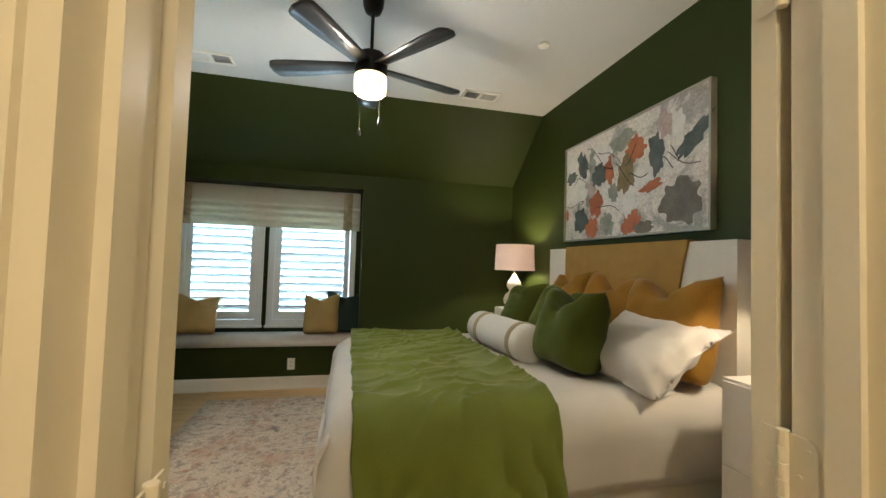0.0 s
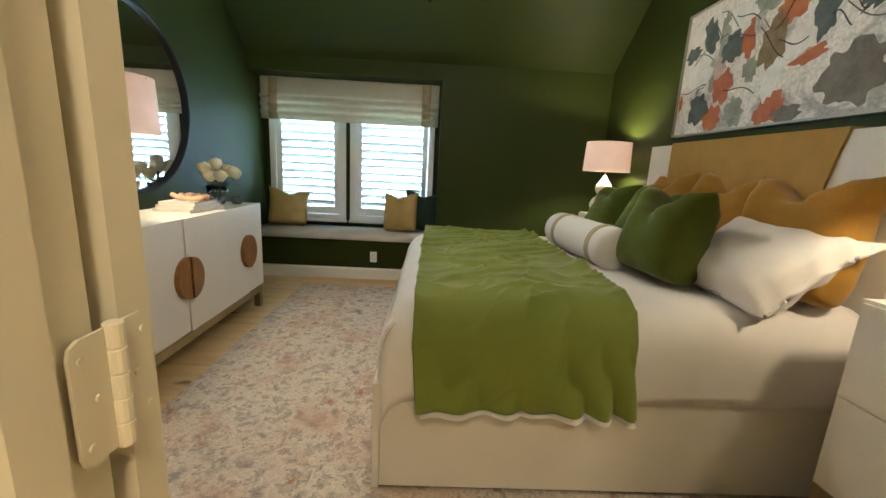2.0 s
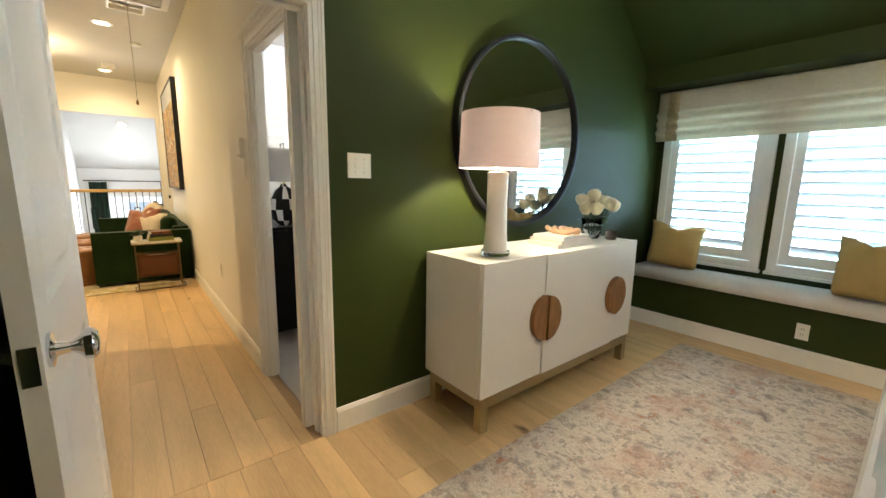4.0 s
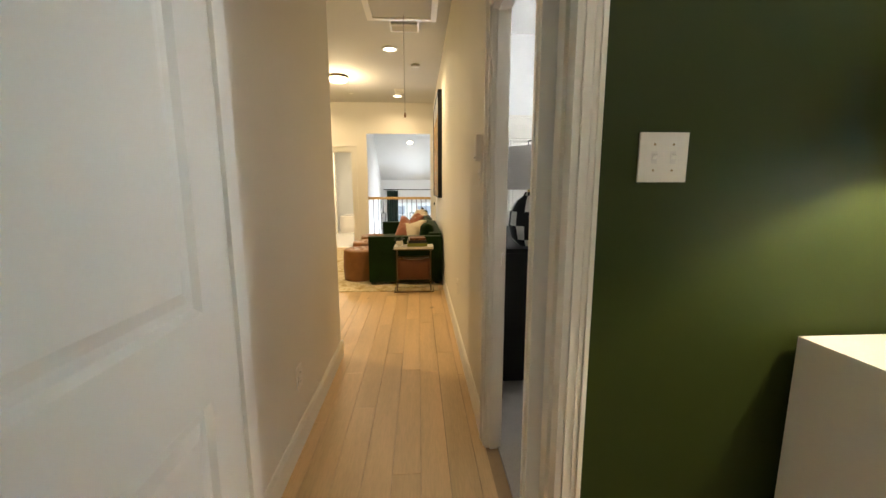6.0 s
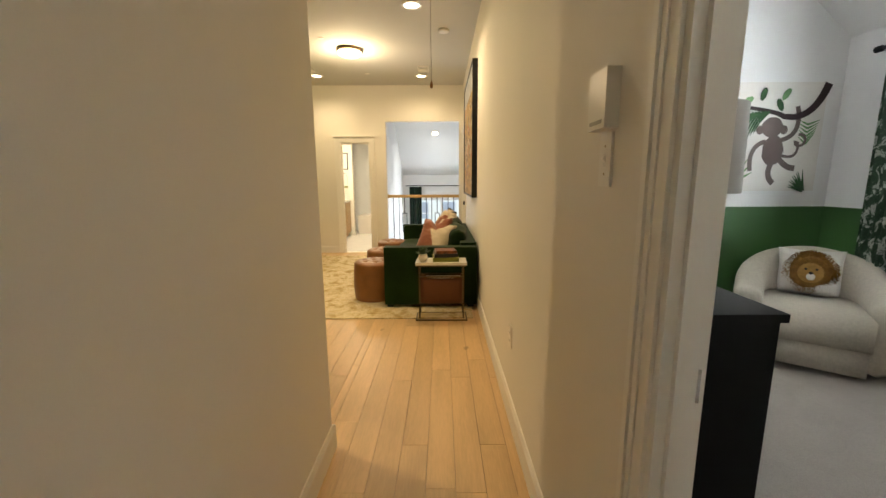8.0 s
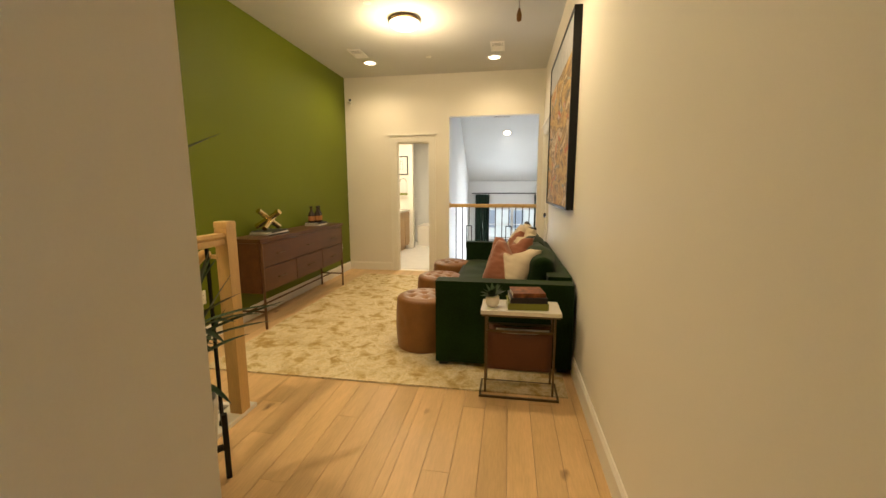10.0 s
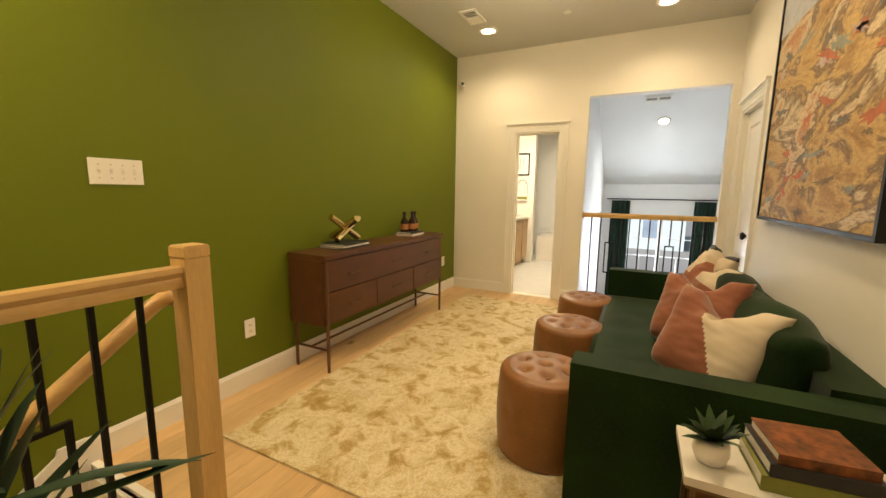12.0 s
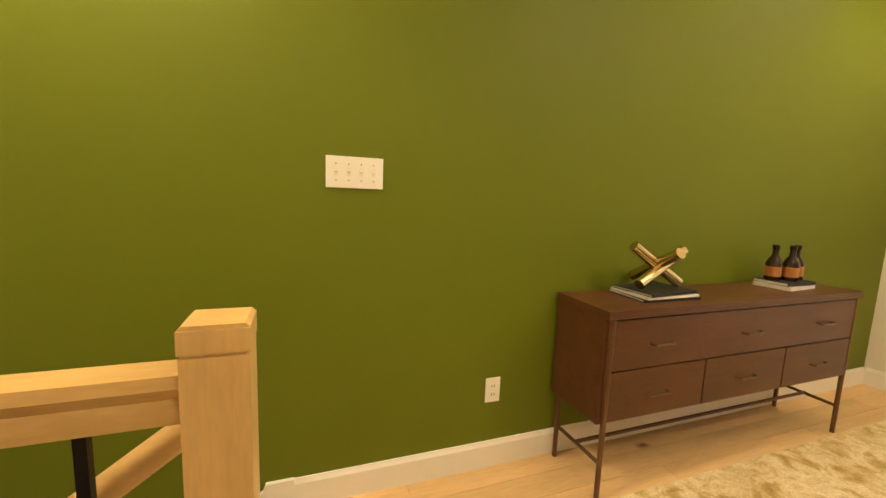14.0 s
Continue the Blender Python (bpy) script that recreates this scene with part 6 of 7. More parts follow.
for k, (w, d, h, c, lab) in enumerate(((0.235, 0.185, 0.040, C_OLIVE, "olive hardcover book on the side table"), (0.215, 0.18, 0.034, C_DARK, "charcoal hardcover book on the side table"), (0.19, 0.165, 0.026, C_RUST, "rust patterned hardcover book on the side table"))):
    book(lab, w, d, h, pose(-5.365, 1.70, z, 0, 0, -86 + 2 * k), c, "side table books")
    z += h
suc = thing("succulent", "small green succulent in a white round pot on the side table", "plant", pose(-5.33, 1.495, 0.549))
part("pot", lathe([(0.022, 0), (0.034, 0.006), (0.043, 0.03), (0.040, 0.058), (0.033, 0.068), (0.028, 0.062)], 24), CERAMIC, suc, smooth=True)
leafy(suc, 30, 0.03, 0.05, 0.085, 0.024, 17, LEAF, (0, 0, 0.062), 0.15)

# ---- console ----
WALNUT = mat("dark_walnut", (0.112, 0.043, 0.016), 0.38, vary=0.35, scale=5, fine=50, bump=0.12, depth=0.001, stretch=(0.5, 3, 3))
cs = thing("console_cabinet", "dark walnut drawer console on slim bronze legs", "cabinet", pose(-7.80, -0.868, 0.0))
KW, KD = 1.73, 0.325
part("body", boxes((0, KW, 0, KD - 0.02, 0.335, 0.785)), WALNUT, cs, bevel=0.003)
part("top", boxes((-0.004, KW + 0.004, -0.003, KD + 0.004, 0.787, 0.822)), WALNUT, cs, bevel=0.004)
top_drawer = part("drawer_front", boxes((0.018, KW - 0.020, KD - 0.02, KD - 0.004, 0.567, 0.779)), WALNUT, cs, bevel=0.002)
for i in range(3):
    for j in range(2):
        x0, z0 = 0.018 + i * (KW - 0.03) / 3, 0.347 + j * 0.22
        dw = top_drawer if j else part("drawer_front", boxes((x0, x0 + (KW - 0.03) / 3 - 0.008, KD - 0.02, KD - 0.004, z0, z0 + 0.212)), WALNUT, cs, bevel=0.002)
        xm = x0 + (KW - 0.03) / 6
        part("handle", tube([(xm - 0.06, KD - 0.004, z0 + 0.10), (xm - 0.055, KD + 0.02, z0 + 0.10), (xm + 0.055, KD + 0.02, z0 + 0.10), (xm + 0.06, KD - 0.004, z0 + 0.10)], 0.0045, 6), BRONZE, dw, "slim bronze bar handle")
LEGM = mat("bronze_leg", (0.16, 0.085, 0.045), 0.4, 0.5, vary=0.15)
for px in (0.03, KW - 0.03):
    for py in (0.02, KD - 0.012):
        part("leg", tube([(px, py, 0), (px, py, 0.335 if py < 0.1 else 0.785)], 0.011, 10, r_end=0.013), LEGM, cs, smooth=2)
    part("stretcher", tube([(px, 0.02, 0.16), (px, KD - 0.012, 0.16)], 0.009, 8), LEGM, cs, smooth=2)
part("stretcher", tube([(0.03, KD / 2, 0.165), (KW - 0.03, KD / 2, 0.165)], 0.009, 8), LEGM, cs, smooth=2)
for k, (w, d, h, c) in enumerate(((0.32, 0.22, 0.012, C_DARK), (0.31, 0.22, 0.011, C_WHITE), (0.30, 0.215, 0.012, C_DARK))):
    book("thin magazine in a stack on the console", w, d, h, pose(-6.49, -0.72, 0.823 + 0.0125 * k, 0, 0, 4 * k - 3), c, "console magazines")
jk = thing("jack_sculpture", "polished brass crossed-rod jack sculpture on the magazines", "sculpture", pose(-6.49, -0.72, 0.862) @ Matrix.Scale(1.5, 4))
for k, (a, b) in enumerate((((-0.105, 0, 0.115), (0.085, 0.02, 0.016)), ((-0.075, 0.02, 0.016), (0.09, -0.01, 0.13)), ((0.0, -0.09, 0.02), (0.01, 0.085, 0.12)))):
    part("rod", tube([a, b], 0.0165, 16), BRASS, jk, smooth=2)
for k, (w, d, h, c) in enumerate(((0.26, 0.18, 0.02, C_WHITE), (0.24, 0.17, 0.018, C_DARK))):
    book("hardcover book under the bottles on the console", w, d, h, pose(-7.46, -0.73, 0.823 + 0.02 * k, 0, 0, 6 - 5 * k), c, "console books")
AMBER = mat("dark_amber_glass", (0.030, 0.014, 0.008), 0.12, vary=0.2, bump=0)
LABEL = mat("orange_paper_label", (0.42, 0.17, 0.05), 0.6, vary=0.2, scale=30)
for k, (dx, dy) in enumerate(((-0.082, 0.0), (0.0, 0.022), (0.082, -0.015))):
    b = thing("bottle", "small dark amber bottle with an orange label on books", "bottle", pose(-7.46 + dx, -0.73 + dy, 0.861) @ Matrix.Diagonal((1.45, 1.45, 1.08, 1)), "bottles")
    part("glass", lathe([(0.024, 0), (0.026, 0.004), (0.026, 0.085), (0.020, 0.105), (0.010, 0.125), (0.009, 0.155), (0.011, 0.157), (0.011, 0.168)], 20), AMBER, b, smooth=2)
    part("label", lathe([(0.0264, 0.02), (0.0264, 0.07)], 20, cap=False), LABEL, b, smooth=True)
    part("cap", lathe([(0.012, 0.168), (0.012, 0.178), (0.001, 0.179)], 14, cap=False), BLACK, b, smooth=2)


# ---- bathroom and void beyond ----
VAN = mat("oak_vanity", (0.42, 0.27, 0.13), 0.45, vary=0.25, scale=5, fine=40, stretch=(3, 3, 0.6))
vn = thing("bathroom_vanity", "light oak bathroom vanity with a white counter", "vanity", pose(-11.12, -1.01, 0.0))
part("cabinet_body", boxes((0, 1.5, 0.02, 0.50, 0.09, 0.80)), VAN, vn)
part("toe_kick", boxes((0.02, 1.48, 0.02, 0.44, 0.003, 0.089)), VAN, vn)
part("counter", boxes((-0.0, 1.52, 0.0, 0.53, 0.802, 0.84)), MARBLE, vn, bevel=0.003)
for i in range(4):
    part("door", boxes((0.02 + i * 0.37, 0.36 + i * 0.37, 0.50, 0.518, 0.13, 0.62)), VAN, vn, bevel=0.003)
    part("drawer_front", boxes((0.02 + i * 0.37, 0.36 + i * 0.37, 0.50, 0.518, 0.64, 0.78)), VAN, vn, bevel=0.003)
bp = thing("framed_print", "small black-framed line drawing on the bathroom wall", "picture", pose(-11.13, -0.70, 1.74, 0, 0, 90))
part("print", boxes((-0.17, 0.17, -0.012, -0.002, -0.17, 0.17)), C_WHITE, bp)
part("frame", boxes((-0.19, 0.19, -0.02, 0, 0.17, 0.19), (-0.19, 0.19, -0.02, 0, -0.19, -0.17), (-0.19, -0.17, -0.02, 0, -0.17, 0.17), (0.17, 0.19, -0.02, 0, -0.17, 0.17)), BLACK, bp)
for k, (x, w, h) in enumerate(((-0.09, 0.05, 0.16), (-0.02, 0.035, 0.11), (0.05, 0.06, 0.2))):
    part("drawn_shape", boxes((x - w / 2, x - w / 2 + 0.006, -0.0135, -0.012, -0.1, h - 0.1), (x + w / 2 - 0.006, x + w / 2, -0.0135, -0.012, -0.1, h - 0.1), (x - w / 2 + 0.006, x + w / 2 - 0.006, -0.0135, -0.012, h - 0.106, h - 0.1)), C_DARK, bp)
tw = thing("hand_towel", "white hand towel with a dark stripe on a ring", "towel", pose(-11.13, -0.62, 1.10, 0, 0, 90))
part("ring", tube([(0.07 * math.cos(a), -0.03, 0.30 + 0.07 * math.sin(a)) for a in np.linspace(0, 6.283, 20)], 0.005, 6, cap=False), BLACK, tw)
part("towel", boxes((-0.09, 0.09, -0.045, -0.015, 0.0, 0.30)), LINEN, tw, bevel=0.01)
part("stripe", boxes((-0.0905, 0.0905, -0.0465, -0.0135, 0.03, 0.075)), C_OLIVE, tw)
tb = part("bathtub", boxes((-12.16, -11.45, -0.40, 0.44, 0.003, 0.45)), CERAMIC, bevel=0.03, smooth=2)
tagged(tb, "white bathtub at the end of the bathroom", "bathtub")

w3 = tagged(new("window_3"), kind="structure")
w3.matrix_world = pose(-13.06, 0.98, 0)
part("window_frame", boxes((-0.02, 0.06, 0, 0.06, -0.75, 0.80), (-0.02, 0.06, 1.31, 1.37, -0.75, 0.80), (-0.02, 0.06, 0.06, 1.31, 0.74, 0.80), (-0.02, 0.06, 0.06, 1.31, -0.75, -0.69), (-0.02, 0.06, 0.65, 0.72, -0.69, 0.74)), SHUTTER, w3)
part("grille", boxes((0.0, 0.02, 0.06, 0.65, 0.0, 0.02), (0.0, 0.02, 0.72, 1.31, 0.0, 0.02), (0.0, 0.02, 0.06, 0.65, 0.36, 0.38), (0.0, 0.02, 0.72, 1.31, 0.36, 0.38), (0.0, 0.02, 0.345, 0.365, -0.69, -0.0), (0.0, 0.02, 1.005, 1.025, -0.69, 0.0)), SHUTTER, w3)


def curtain(name, label, m, w, z0, z1, folds, amp, material):
    def fn(a, b):
        x = a * w
        return (x, amp * math.sin(a * folds * 6.283) * (0.75 + 0.25 * b) + 0.006 * math.sin(a * 40 + b * 3), z1 + (z0 - z1) * b)
    ob = part(name, grid(fn, folds * 14, 14), material, smooth=True, m=m)
    so = ob.modifiers.new("thick", "SOLIDIFY")
    so.thickness = 0.003
    return tagged(ob, label, "curtain")


DKGREEN = mat("dark_green_drape", (0.012, 0.035, 0.020), 0.8, vary=0.2, scale=6)
curtain("curtain", "dark green floor-length curtain panel", pose(-12.93, 0.76, 0, 0, 0, 90), 0.34, -2.6, 1.12, 5, 0.035, DKGREEN)
curtain("curtain", "dark green floor-length curtain panel", pose(-12.93, 2.20, 0, 0, 0, 90), 0.34, -2.6, 1.12, 5, 0.035, DKGREEN)
cr2 = part("curtain_rod", tube([(-12.93, 0.66, 1.15), (-12.93, 2.66, 1.15)], 0.012, 10), BLACK, smooth=True)
tagged(cr2, "thin black curtain rod over the far window", "curtain rod")
vent(pose(-11.07, 1.40, 2.672, 0, -31.9, 0) @ pose(0, 0, 0, 0, 0, 90), 0.36, 0.10, 12, "long louvred ceiling register")
PANE_FAR = mat("far_window_pane", (0.36, 0.44, 0.54), 0.2, vary=0.2, scale=1)
for k in range(5):
    nb = thing("neighbour_house", "pale sided house across the street", "house", pose(-40 - 1.5 * (k % 2), -22 + k * 11, -3.2))
    part("wall", boxes((-6, 0, -4.6, 4.6, 0, 6.2)), mat("pale_siding", (0.80 - 0.04 * (k % 3), 0.80, 0.80), 0.8, stretch=(1, 1, 20)), nb)
    part("roof", prism([(-5.0, 6.2), (5.0, 6.2), (0, 9.0)], "x", -6.4, 0.4), mat("grey_shingles", (0.16, 0.16, 0.17), 0.9), nb)
    for i in range(2):
        for j in range(3):
            part("window", boxes((0.0, 0.06, -3.6 + j * 2.6, -2.3 + j * 2.6, 0.9 + i * 2.9, 2.5 + i * 2.9)), PANE_FAR, nb)

# ---- kid's room ----
kp = thing("canvas_painting", "square canvas of a hanging monkey with jungle leaves", "painting", pose(KX, 4.28, 1.60, 0, 0, 90))
part("canvas", boxes((-0.42, 0.42, -0.035, 0, -0.42, 0.42)), C_WHITE, kp, bevel=0.003)
PM = mat("grey_brown_paint", (0.13, 0.095, 0.085), 0.7, vary=0.15)
PBR = mat("dark_branch_paint", (0.040, 0.020, 0.022), 0.7, vary=0.2)
PG1 = mat("deep_leaf_paint", (0.035, 0.10, 0.035), 0.7, vary=0.25)
PG2 = mat("mid_leaf_paint", (0.16, 0.30, 0.13), 0.7, vary=0.25)
def stroke(pts, r, material, r_end=None, layer=1, name="brush_mark"):
    bm = bmesh.new()
    P = [Vector((p[0], p[1])) for p in pts]
    L, R = [], []
    for i, p in enumerate(P):
        d = (P[min(i + 1, len(P) - 1)] - P[max(i - 1, 0)]).normalized()
        nn = Vector((-d.y, d.x))
        rr = r if r_end is None else r + (r_end - r) * i / (len(P) - 1)
        y = -0.0356 - 0.0006 * layer
        L.append(bm.verts.new((p.x + nn.x * rr, y, p.y + nn.y * rr)))
        R.append(bm.verts.new((p.x - nn.x * rr, y, p.y - nn.y * rr)))
    for i in range(len(P) - 1):
        bm.faces.new((L[i], L[i + 1], R[i + 1], R[i]))
    part(name, bm, material, kp)
def curve(a, b, c, n=12):
    return [((1 - t) ** 2 * a[0] + 2 * t * (1 - t) * b[0] + t * t * c[0], (1 - t) ** 2 * a[1] + 2 * t * (1 - t) * b[1] + t * t * c[1]) for t in np.linspace(0, 1, n)]
blob(kp, 0.02, 0.08, 0.085, 0.078, PM, 1, 2, y=-0.0356, rough_=0.03)
blob(kp, -0.075, 0.06, 0.03, 0.035, PM, 2, 3, y=-0.0356, rough_=0.03)
blob(kp, 0.115, 0.06, 0.03, 0.035, PM, 3, 3, y=-0.0356, rough_=0.03)
blob(kp, 0.045, -0.10, 0.085, 0.12, PM, 4, 4, y=-0.0356, rough_=0.05)
stroke(curve((0.10, -0.02), (0.27, 0.02), (0.20, 0.24)), 0.018, PM, layer=5)
stroke(curve((-0.02, -0.03), (-0.16, -0.06), (-0.12, -0.26)), 0.018, PM, layer=6)
stroke(curve((0.05, -0.19), (0.0, -0.30), (0.08, -0.36)), 0.022, PM, layer=5)
stroke(curve((0.10, -0.16), (0.16, -0.24), (0.24, -0.24)), 0.022, PM, layer=6)
stroke(curve((0.12, -0.14), (0.26, -0.18), (0.24, -0.04)) + [(0.25 + 0.045 * math.cos(a), -0.02 + 0.045 * math.sin(a)) for a in np.linspace(3.4, 8.2, 12)], 0.011, PM, layer=7)
stroke(curve((-0.26, 0.24), (0.05, 0.20), (0.10, 0.16), 8) + curve((0.12, 0.16), (0.33, 0.13), (0.42, 0.41), 10), 0.012, PBR, 0.032, layer=8)
for k in range(13):
    t = k / 12
    stroke(curve((-0.02 - 0.30 * t, 0.20 - 0.05 * t * t), (-0.10 - 0.28 * t, 0.12), (-0.13 - 0.26 * t, 0.08 - 0.20 * t * (1 - t) - 0.05)), 0.012, PG1, 0.002, layer=9 + k % 3)
for k in range(9):
    a = radians(100 + k * 17)
    stroke([(0.33, -0.42), (0.33 + 0.13 * math.cos(a), -0.40 + 0.15 * abs(math.sin(a)))], 0.014, PG1, 0.002, layer=9 + k % 3)
for k in range(11):
    a = radians(20 + k * 14)
    stroke([(-0.30 + 0.01 * k, -0.38), (-0.26 + 0.17 * math.cos(a), -0.36 + 0.26 * abs(math.sin(a)))], 0.022, PG2, 0.003, layer=3 + k % 4)
for k in range(6):
    stroke([(0.30, 0.10 - 0.03 * k), (0.39 - 0.006 * k, 0.135 - 0.02 * k)], 0.009, PG2, 0.002, layer=4)
    stroke([(0.30, 0.10 - 0.03 * k), (0.235, 0.13 - 0.025 * k)], 0.009, PG2, 0.002, layer=5)
for cx, cz, rot in ((-0.20, 0.28, 0.6), (-0.08, 0.33, 1.3), (0.10, 0.33, 1.0), (0.06, 0.25, 2.0), (-0.26, 0.22, 2.8)):
    blob(kp, cx, cz, 0.05, 0.024, PG1 if rot > 1.2 else PG2, int(rot * 10), 6, y=-0.0356, rough_=0.08, rot=rot)

BOUCLE = mat("cream_boucle", (0.70, 0.64, 0.54), 0.95, vary=0.12, scale=60, fine=260, bump=0.8, depth=0.004)
ac = thing("armchair", "rounded cream boucle swivel armchair", "armchair", pose(-4.53, 4.34, 0.004, 0, 0, 52))
def tub_path(a):
    """Centre line of the curved back and arms, from one arm front round to the other; a in 0..1."""
    run, rad = 0.34, 0.345
    total = 2 * run + math.pi * rad
    d = a * total
    if d < run:
        return rad, -run + d, 1.0, 0.0
    if d < run + math.pi * rad:
        t = (d - run) / rad
        return rad * math.cos(t), rad * math.sin(t), math.cos(t), math.sin(t)
    return -rad, -(d - run - math.pi * rad), -1.0, 0.0
bm = bmesh.new()
rings = []
for i in range(61):
    a = i / 60
    x, y, nx, ny = tub_path(a)
    end = min(1.0, min(a, 1 - a) / 0.035)
    fat = 0.35 + 0.65 * math.sqrt(1 - (1 - end) ** 2)
    lift = max(0.0, math.sin(math.pi * min(1, max(0, (a - 0.08) / 0.84))))
    top = (0.50 + 0.25 * lift ** 1.3) * (0.90 + 0.10 * fat)
    ring = []
    for k in range(20):
        t = 6.28318 * k / 20
        c, q = math.cos(t), math.sin(t)
        n = 0.095 * fat * math.copysign(abs(c) ** 0.7, c) + 0.020 * q
        z = 0.04 + (top - 0.04) * (0.5 + 0.5 * math.copysign(abs(q) ** 0.45, q))
        ring.append(bm.verts.new((x + nx * n, y + ny * n, z)))
    rings.append(ring)
for p, q in zip(rings, rings[1:]):
    for k in range(20):
        bm.faces.new((p[k], p[(k + 1) % 20], q[(k + 1) % 20], q[k]))
bm.faces.new(rings[0][::-1])
bm.faces.new(rings[-1])
part("tub_back", bm, BOUCLE, ac, smooth=True)
part("seat_base", boxes((-0.265, 0.265, -0.44, 0.24, 0.05, 0.24)), BOUCLE, ac, bevel=0.04, smooth=True)
part("seat_cushion", boxes((-0.268, 0.268, -0.47, 0.24, 0.225, 0.415)), BOUCLE, ac, bevel=0.055, smooth=True)
part("plinth", lathe([(0.30, 0.0), (0.30, 0.05)], 36), DARK, ac)

lp = thing("lion_pillow", "white pillow with a shaggy round lion face", "pillow", pose(-4.60, 4.385, 0.410, 0, 0, 52) @ pose(0, 0, 0, -16, 0, 0) @ pose(0, 0, 0, 0, 0, 180))
part("pillow_body", pillow_mesh(0.38, 0.36, 0.15, 0, 0.05, 71), LINEN, lp, smooth=True)
MANE = mat("golden_shag", (0.30, 0.15, 0.030), 0.9, vary=0.4, scale=30, fine=120, bump=0.8)
bm = bmesh.new()
rg = random.Random(3)
for i in range(2600):
    a, r = rg.uniform(0, 6.283), math.sqrt(rg.uniform(0.12, 1)) * 0.150
    x, z = r * math.cos(a), 0.18 + r * math.sin(a)
    y = 0.092 - 0.045 * (r / 0.15) ** 2
    L = rg.uniform(0.014, 0.026)
    d = Vector((math.cos(a), 0.9, math.sin(a))).normalized() * L
    s = Vector((-math.sin(a), 0, math.cos(a))) * 0.005
    p = Vector((x, y, z))
    bm.faces.new([bm.verts.new(q) for q in (p - s, p + s, p + d)])
lathe([(0.152, 0.048), (0.10, 0.086), (0.001, 0.096)], 28, bm, cap=False)
bm.verts.ensure_lookup_table()
for v in bm.verts[-84:]:
    v.co = Vector((v.co.x, v.co.z, 0.18 + v.co.y))
part("mane", bm, MANE, lp)
part("face", lathe([(0.001, 0.020), (0.05, 0.016), (0.075, 0.0)], 24, cap=False), mat("tan_felt", (0.40, 0.22, 0.06), 0.9, vary=0.2, scale=30), lp, smooth=True, m=pose(0, 0.092, 0.17, -90))
for x, z, r, mt in ((-0.03, 0.195, 0.008, DARK), (0.03, 0.195, 0.008, DARK), (0, 0.165, 0.014, DARK)):
    part("eye" if r < 0.01 else "nose", lathe([(r, 0), (r * 0.7, 0.004), (0.001, 0.005)], 12, cap=False), mt, lp, m=pose(x, 0.110, z, -90))
part("muzzle", lathe([(0.028, 0), (0.02, 0.006), (0.001, 0.008)], 16, cap=False), C_WHITE, lp, m=pose(0, 0.107, 0.142, -90))

PALM = blotch_mat("palm_print_fabric", [(0.40, (0.025, 0.055, 0.030)), (0.52, (0.035, 0.075, 0.040)), (0.56, (0.45, 0.48, 0.42)), (0.62, (0.50, 0.52, 0.46)), (0.66, (0.03, 0.07, 0.035))], 14, 0.85, 1.2, fine=120, stretch=(1, 1, 0.6))
curtain("curtain", "green palm-print curtain panel beside the kid's window", pose(-4.66, KY - 0.10, 0), 0.33, 0.03, 2.14, 5, 0.03, PALM)
cr3 = part("curtain_rod", tube([(-4.70, KY - 0.10, 2.17), (-2.6, KY - 0.10, 2.17)], 0.014, 10), BLACK, smooth=True)
tagged(cr3, "dark curtain rod with a knob end", "curtain rod")
fin = part("finial", lathe([(0.014, 0), (0.022, 0.01), (0.022, 0.05), (0.012, 0.06)], 14), BLACK, cr3, smooth=2, m=pose(-4.70, KY - 0.10, 2.17, 0, -90, 0))
shutter_window("window_4", pose(-4.40, KY, 0), 1.35, 0.75, 2.0, 12)
sd = thing("side_table", "small side table with a walnut top on crossed black legs", "side table", pose(-3.93, 4.62, 0.004))
part("tabletop", lathe([(0.22, 0.52), (0.225, 0.53), (0.225, 0.545), (0.22, 0.55)], 32), WOODKNOB, sd, smooth=2)
for k in range(4):
    a = radians(45 + 90 * k)
    part("leg", tube([(0.19 * math.cos(a), 0.19 * math.sin(a), 0), (0.17 * math.cos(a), 0.17 * math.sin(a), 0.52)], 0.012, 8), BLACK, sd, smooth=2)
part("cross_brace", boxes((-0.19, 0.19, -0.01, 0.01, 0.06, 0.08), (-0.01, 0.01, -0.19, 0.19, 0.0601, 0.0801)), BLACK, sd, m=pose(0, 0, 0, 0, 0, 45))
book("white book on the small side table", 0.24, 0.18, 0.025, pose(-3.93, 4.62, 0.555, 0, 0, 20), C_WHITE)

BLACKW = mat("black_painted_wood", (0.006, 0.006, 0.007), 0.5, vary=0.2, scale=6, bump=0.05, spec=0.15)
ks = thing("dresser", "black painted dresser standing along the wall", "dresser", pose(-4.09, 2.175, 0.004) @ Matrix.Diagonal((1, 0.78, 1.065, 1)))
part("body", boxes((0, 1.28, 0, 0.55, 0.11, 0.825)), BLACKW, ks, bevel=0.004)
part("top", boxes((-0.01, 1.29, 0, 0.57, 0.827, 0.85)), BLACKW, ks, bevel=0.004)
for i in range(2):
    for j in range(3):
        dw = part("drawer_front", boxes((0.02 + i * 0.63, 0.63 + i * 0.63, 0.55, 0.568, 0.13 + j * 0.23, 0.345 + j * 0.23)), BLACKW, ks, bevel=0.003)
        part("knob", lathe([(0.008, 0), (0.014, 0.02), (0.001, 0.024)], 12, cap=False), BRASS, dw, m=pose(0.32 + i * 0.63, 0.568, 0.24 + j * 0.23, -90))
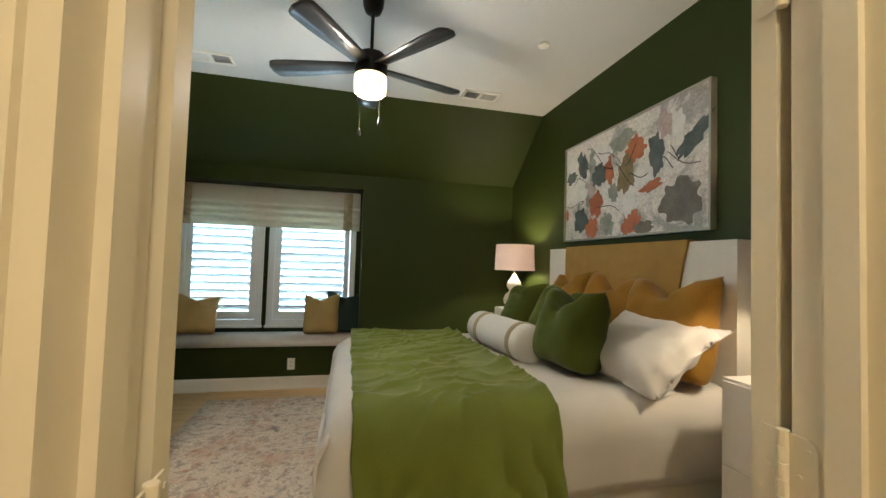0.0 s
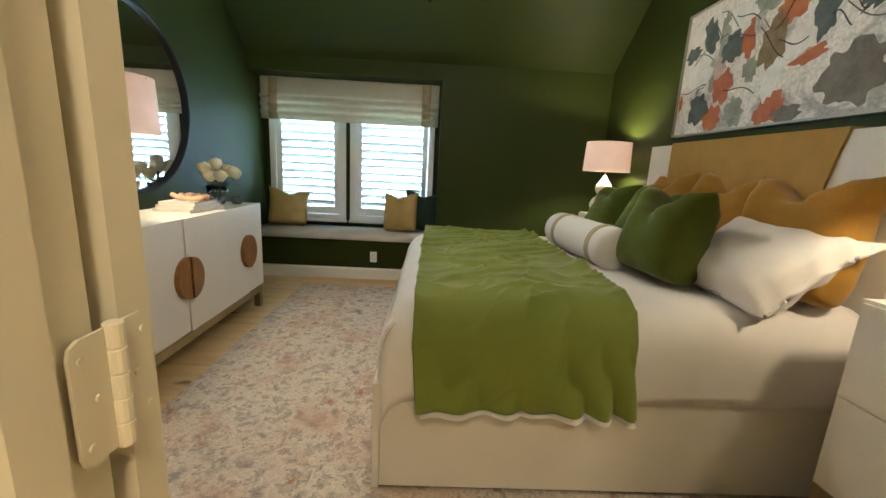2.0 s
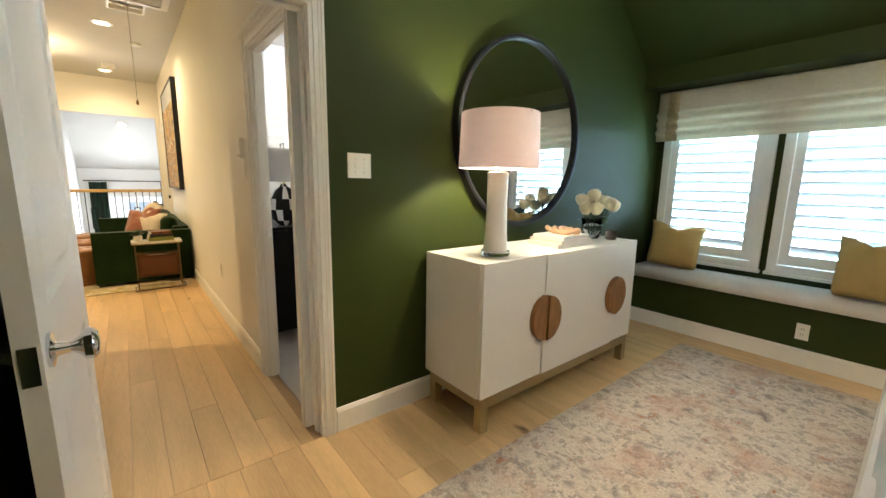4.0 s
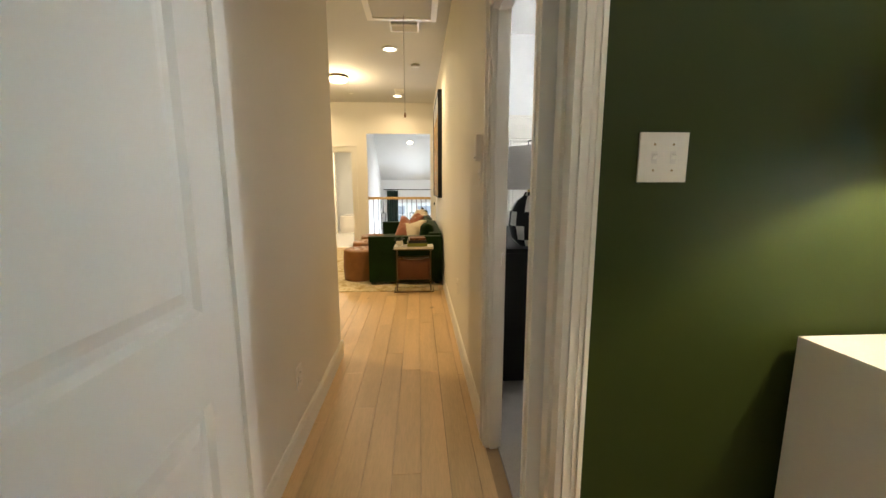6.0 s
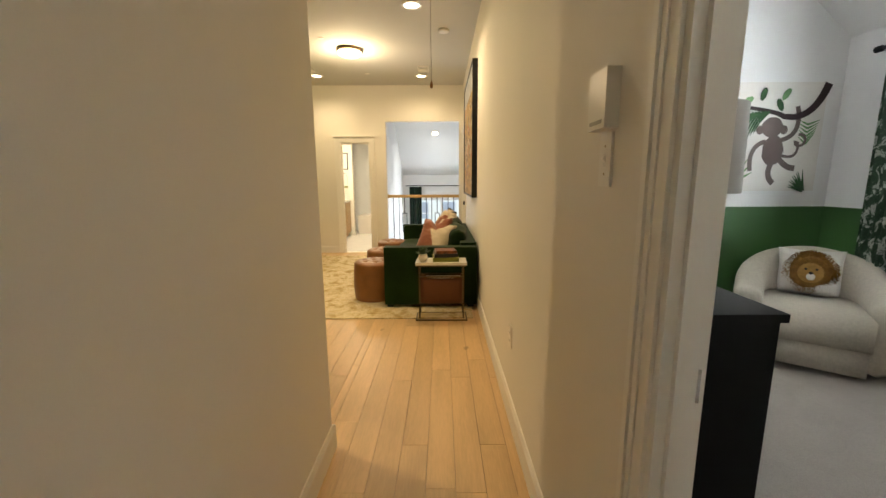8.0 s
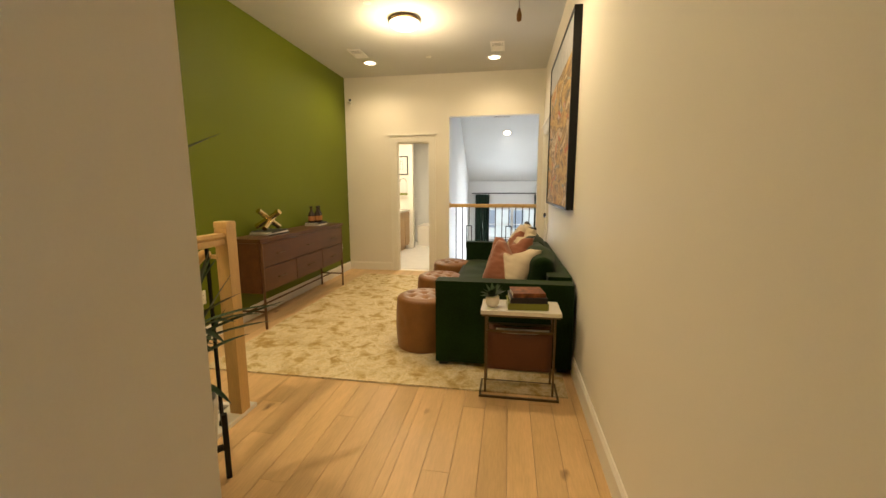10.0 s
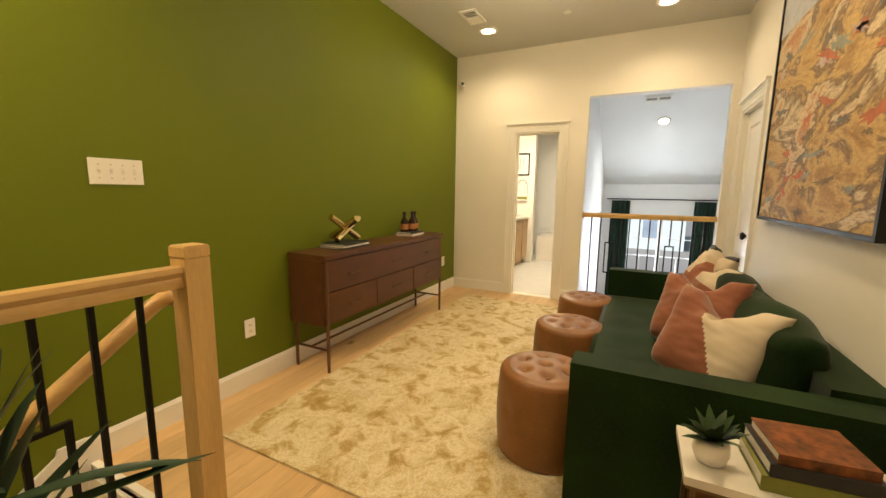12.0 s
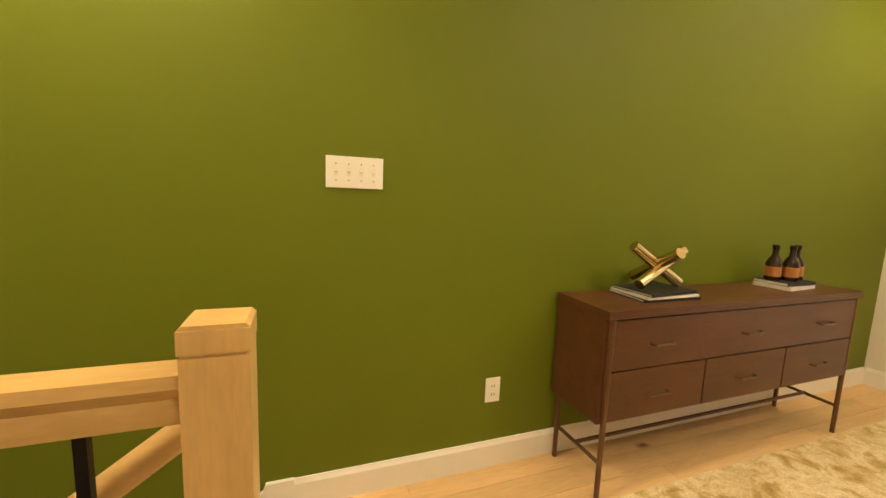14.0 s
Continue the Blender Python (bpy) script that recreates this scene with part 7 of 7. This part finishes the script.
for px in (0.01, 1.23):
    for py in (0.01, 0.50):
        part("leg", boxes((px, px + 0.04, py, py + 0.04, 0, 0.11)), BLACKW, ks)
kl = thing("table_lamp", "table lamp with a black and white patterned base and grey shade", "lamp", pose(-2.945, 2.365, 0.910))
bm = lathe([(0.05, 0), (0.09, 0.04), (0.112, 0.12), (0.105, 0.20), (0.07, 0.26), (0.03, 0.29), (0.02, 0.31)], 28)
for f in bm.faces:
    c = f.calc_center_median()
    f.material_index = 1 if (int((math.atan2(c.y, c.x) + 3.2) * 2.2) + int(c.z * 14)) % 3 == 0 else 0
part("lamp_base", bm, [BLACK, C_WHITE], kl, smooth=2)
GREYSH = mat("grey_linen_shade", (0.52, 0.50, 0.47), 0.9, vary=0.05, fine=300, trans=0.2)
lamp_shade(kl, 0.325, 0.56, 0.152, 0.148, material=GREYSH)["label"] = "light grey drum shade"
part("lamp_neck", lathe([(0.008, 0.31), (0.008, 0.55)], 10), BRASS, kl)
part("harp", tube([(-0.04, 0, 0.54), (-0.04, 0, 0.60), (0.04, 0, 0.60), (0.04, 0, 0.54)], 0.003, 6), BLACK, kl)

GIR = bpy.data.materials.new("giraffe_plush")
GIR.use_nodes = True
gn, gl_ = GIR.node_tree.nodes, GIR.node_tree.links.new
vt = gn.new("ShaderNodeTexVoronoi")
vt.feature, vt.inputs["Scale"].default_value = "DISTANCE_TO_EDGE", 17
gc = gn.new("ShaderNodeTexCoord")
gr = gn.new("ShaderNodeValToRGB")
gr.color_ramp.elements[0].position, gr.color_ramp.elements[1].position = 0.08, 0.13
gr.color_ramp.elements[0].color, gr.color_ramp.elements[1].color = (0.62, 0.50, 0.28, 1), (0.24, 0.10, 0.025, 1)
gl_(gc.outputs["Object"], vt.inputs["Vector"])
gl_(vt.outputs["Distance"], gr.inputs["Fac"])
gl_(gr.outputs["Color"], gn["Principled BSDF"].inputs["Base Color"])
gn["Principled BSDF"].inputs["Roughness"].default_value = 0.9
bm = tube([(0, 0.02, 0.56), (0, 0.20, 0.58), (0, 0.42, 0.50)], 0.10, 14, r_end=0.09)
tube([(0, 0.03, 0.60), (0, -0.01, 0.80), (0, -0.02, 1.02), (0, -0.03, 1.17)], 0.085, 14, bm, r_end=0.038)
tube([(0, 0.02, 1.22), (0, -0.06, 1.21), (0, -0.19, 1.16)], 0.052, 12, bm, r_end=0.030)
for s in (-1, 1):
    tube([(s * 0.02, 0.0, 1.25), (s * 0.025, 0.0, 1.31)], 0.009, 8, bm)
    tube([(s * 0.04, 0.0, 1.23), (s * 0.09, 0.02, 1.25)], 0.020, 8, bm, r_end=0.006)
for lx, ly in ((-0.06, 0.02), (0.06, 0.04), (-0.06, 0.36), (0.06, 0.38)):
    tube([(lx, ly, 0), (lx, ly, 0.30), (lx * 0.8, ly, 0.52)], 0.030, 10, bm, r_end=0.045)
gf = part("giraffe_toy", bm, GIR, smooth=True, m=pose(-3.68, 2.83, 0.004) @ Matrix.Diagonal((0.78, 0.78, 1.0, 1)))
tagged(gf, "tall plush toy giraffe with brown patches", "toy")

casing("trim_kid_closet", "x", KX, 1, 2.60, 3.34, 1.90, TRIM)
dk2 = door_leaf(pose(KX + 0.001, 2.60, 0.008, 0, 0, 90) @ pose(0, -0.012, 0), 0.74, 1.89, "white panelled closet door, closed", [(0.12, 0.62, 0.20, 0.80), (0.12, 0.62, 0.98, 1.76)], TRIM, "door_4", t=0.011)
plate("light_switch", "white switch plate on the kid's room wall", "switch", pose(KX, 3.70, 1.27, 0, 0, 90), 0.072, 0.115, 1)


# ---- oak planks, laid last ----
rng = random.Random(2)
pw = 0.127
for y_from, y_to, x_from, x_to in ((-0.885, 0.15, -8.83, -4.93), (0.15, 1.09, -8.83, -3.49), (1.09, 2.04, -8.83, -1.60), (1.20, 5.08, -1.60, 2.05)):
    y = y_from
    while y < y_to - 0.002:
        y2 = min(y + pw, y_to)
        x = x_from
        first = True
        while x < x_to - 0.002:
            L = rng.uniform(0.7, 2.0) if not first else rng.uniform(0.3, 1.6)
            first = False
            x2 = x + L
            if x_to - x2 < 0.3:
                x2 = x_to
            g = 0.0003
            cx, cy = (x + x2) / 2, (y + y2) / 2
            bm = bmesh.new()
            hx, hy = (x2 - x) / 2 - g, (y2 - y) / 2 - g
            e = 0.0007
            lo = [bm.verts.new(p) for p in ((-hx, -hy, -0.010), (hx, -hy, -0.010), (hx, hy, -0.010), (-hx, hy, -0.010))]
            hi = [bm.verts.new(p) for p in ((-hx + e, -hy + e, 0), (hx - e, -hy + e, 0), (hx - e, hy - e, 0), (-hx + e, hy - e, 0))]
            bm.faces.new(hi)
            for i in range(4):
                bm.faces.new((lo[i], lo[(i + 1) % 4], hi[(i + 1) % 4], hi[i]))
            ob = part("plank", bm, PLANK, bpy.data.objects["floor"], m=pose(cx, cy, 0))
            x = x2
        y = y2
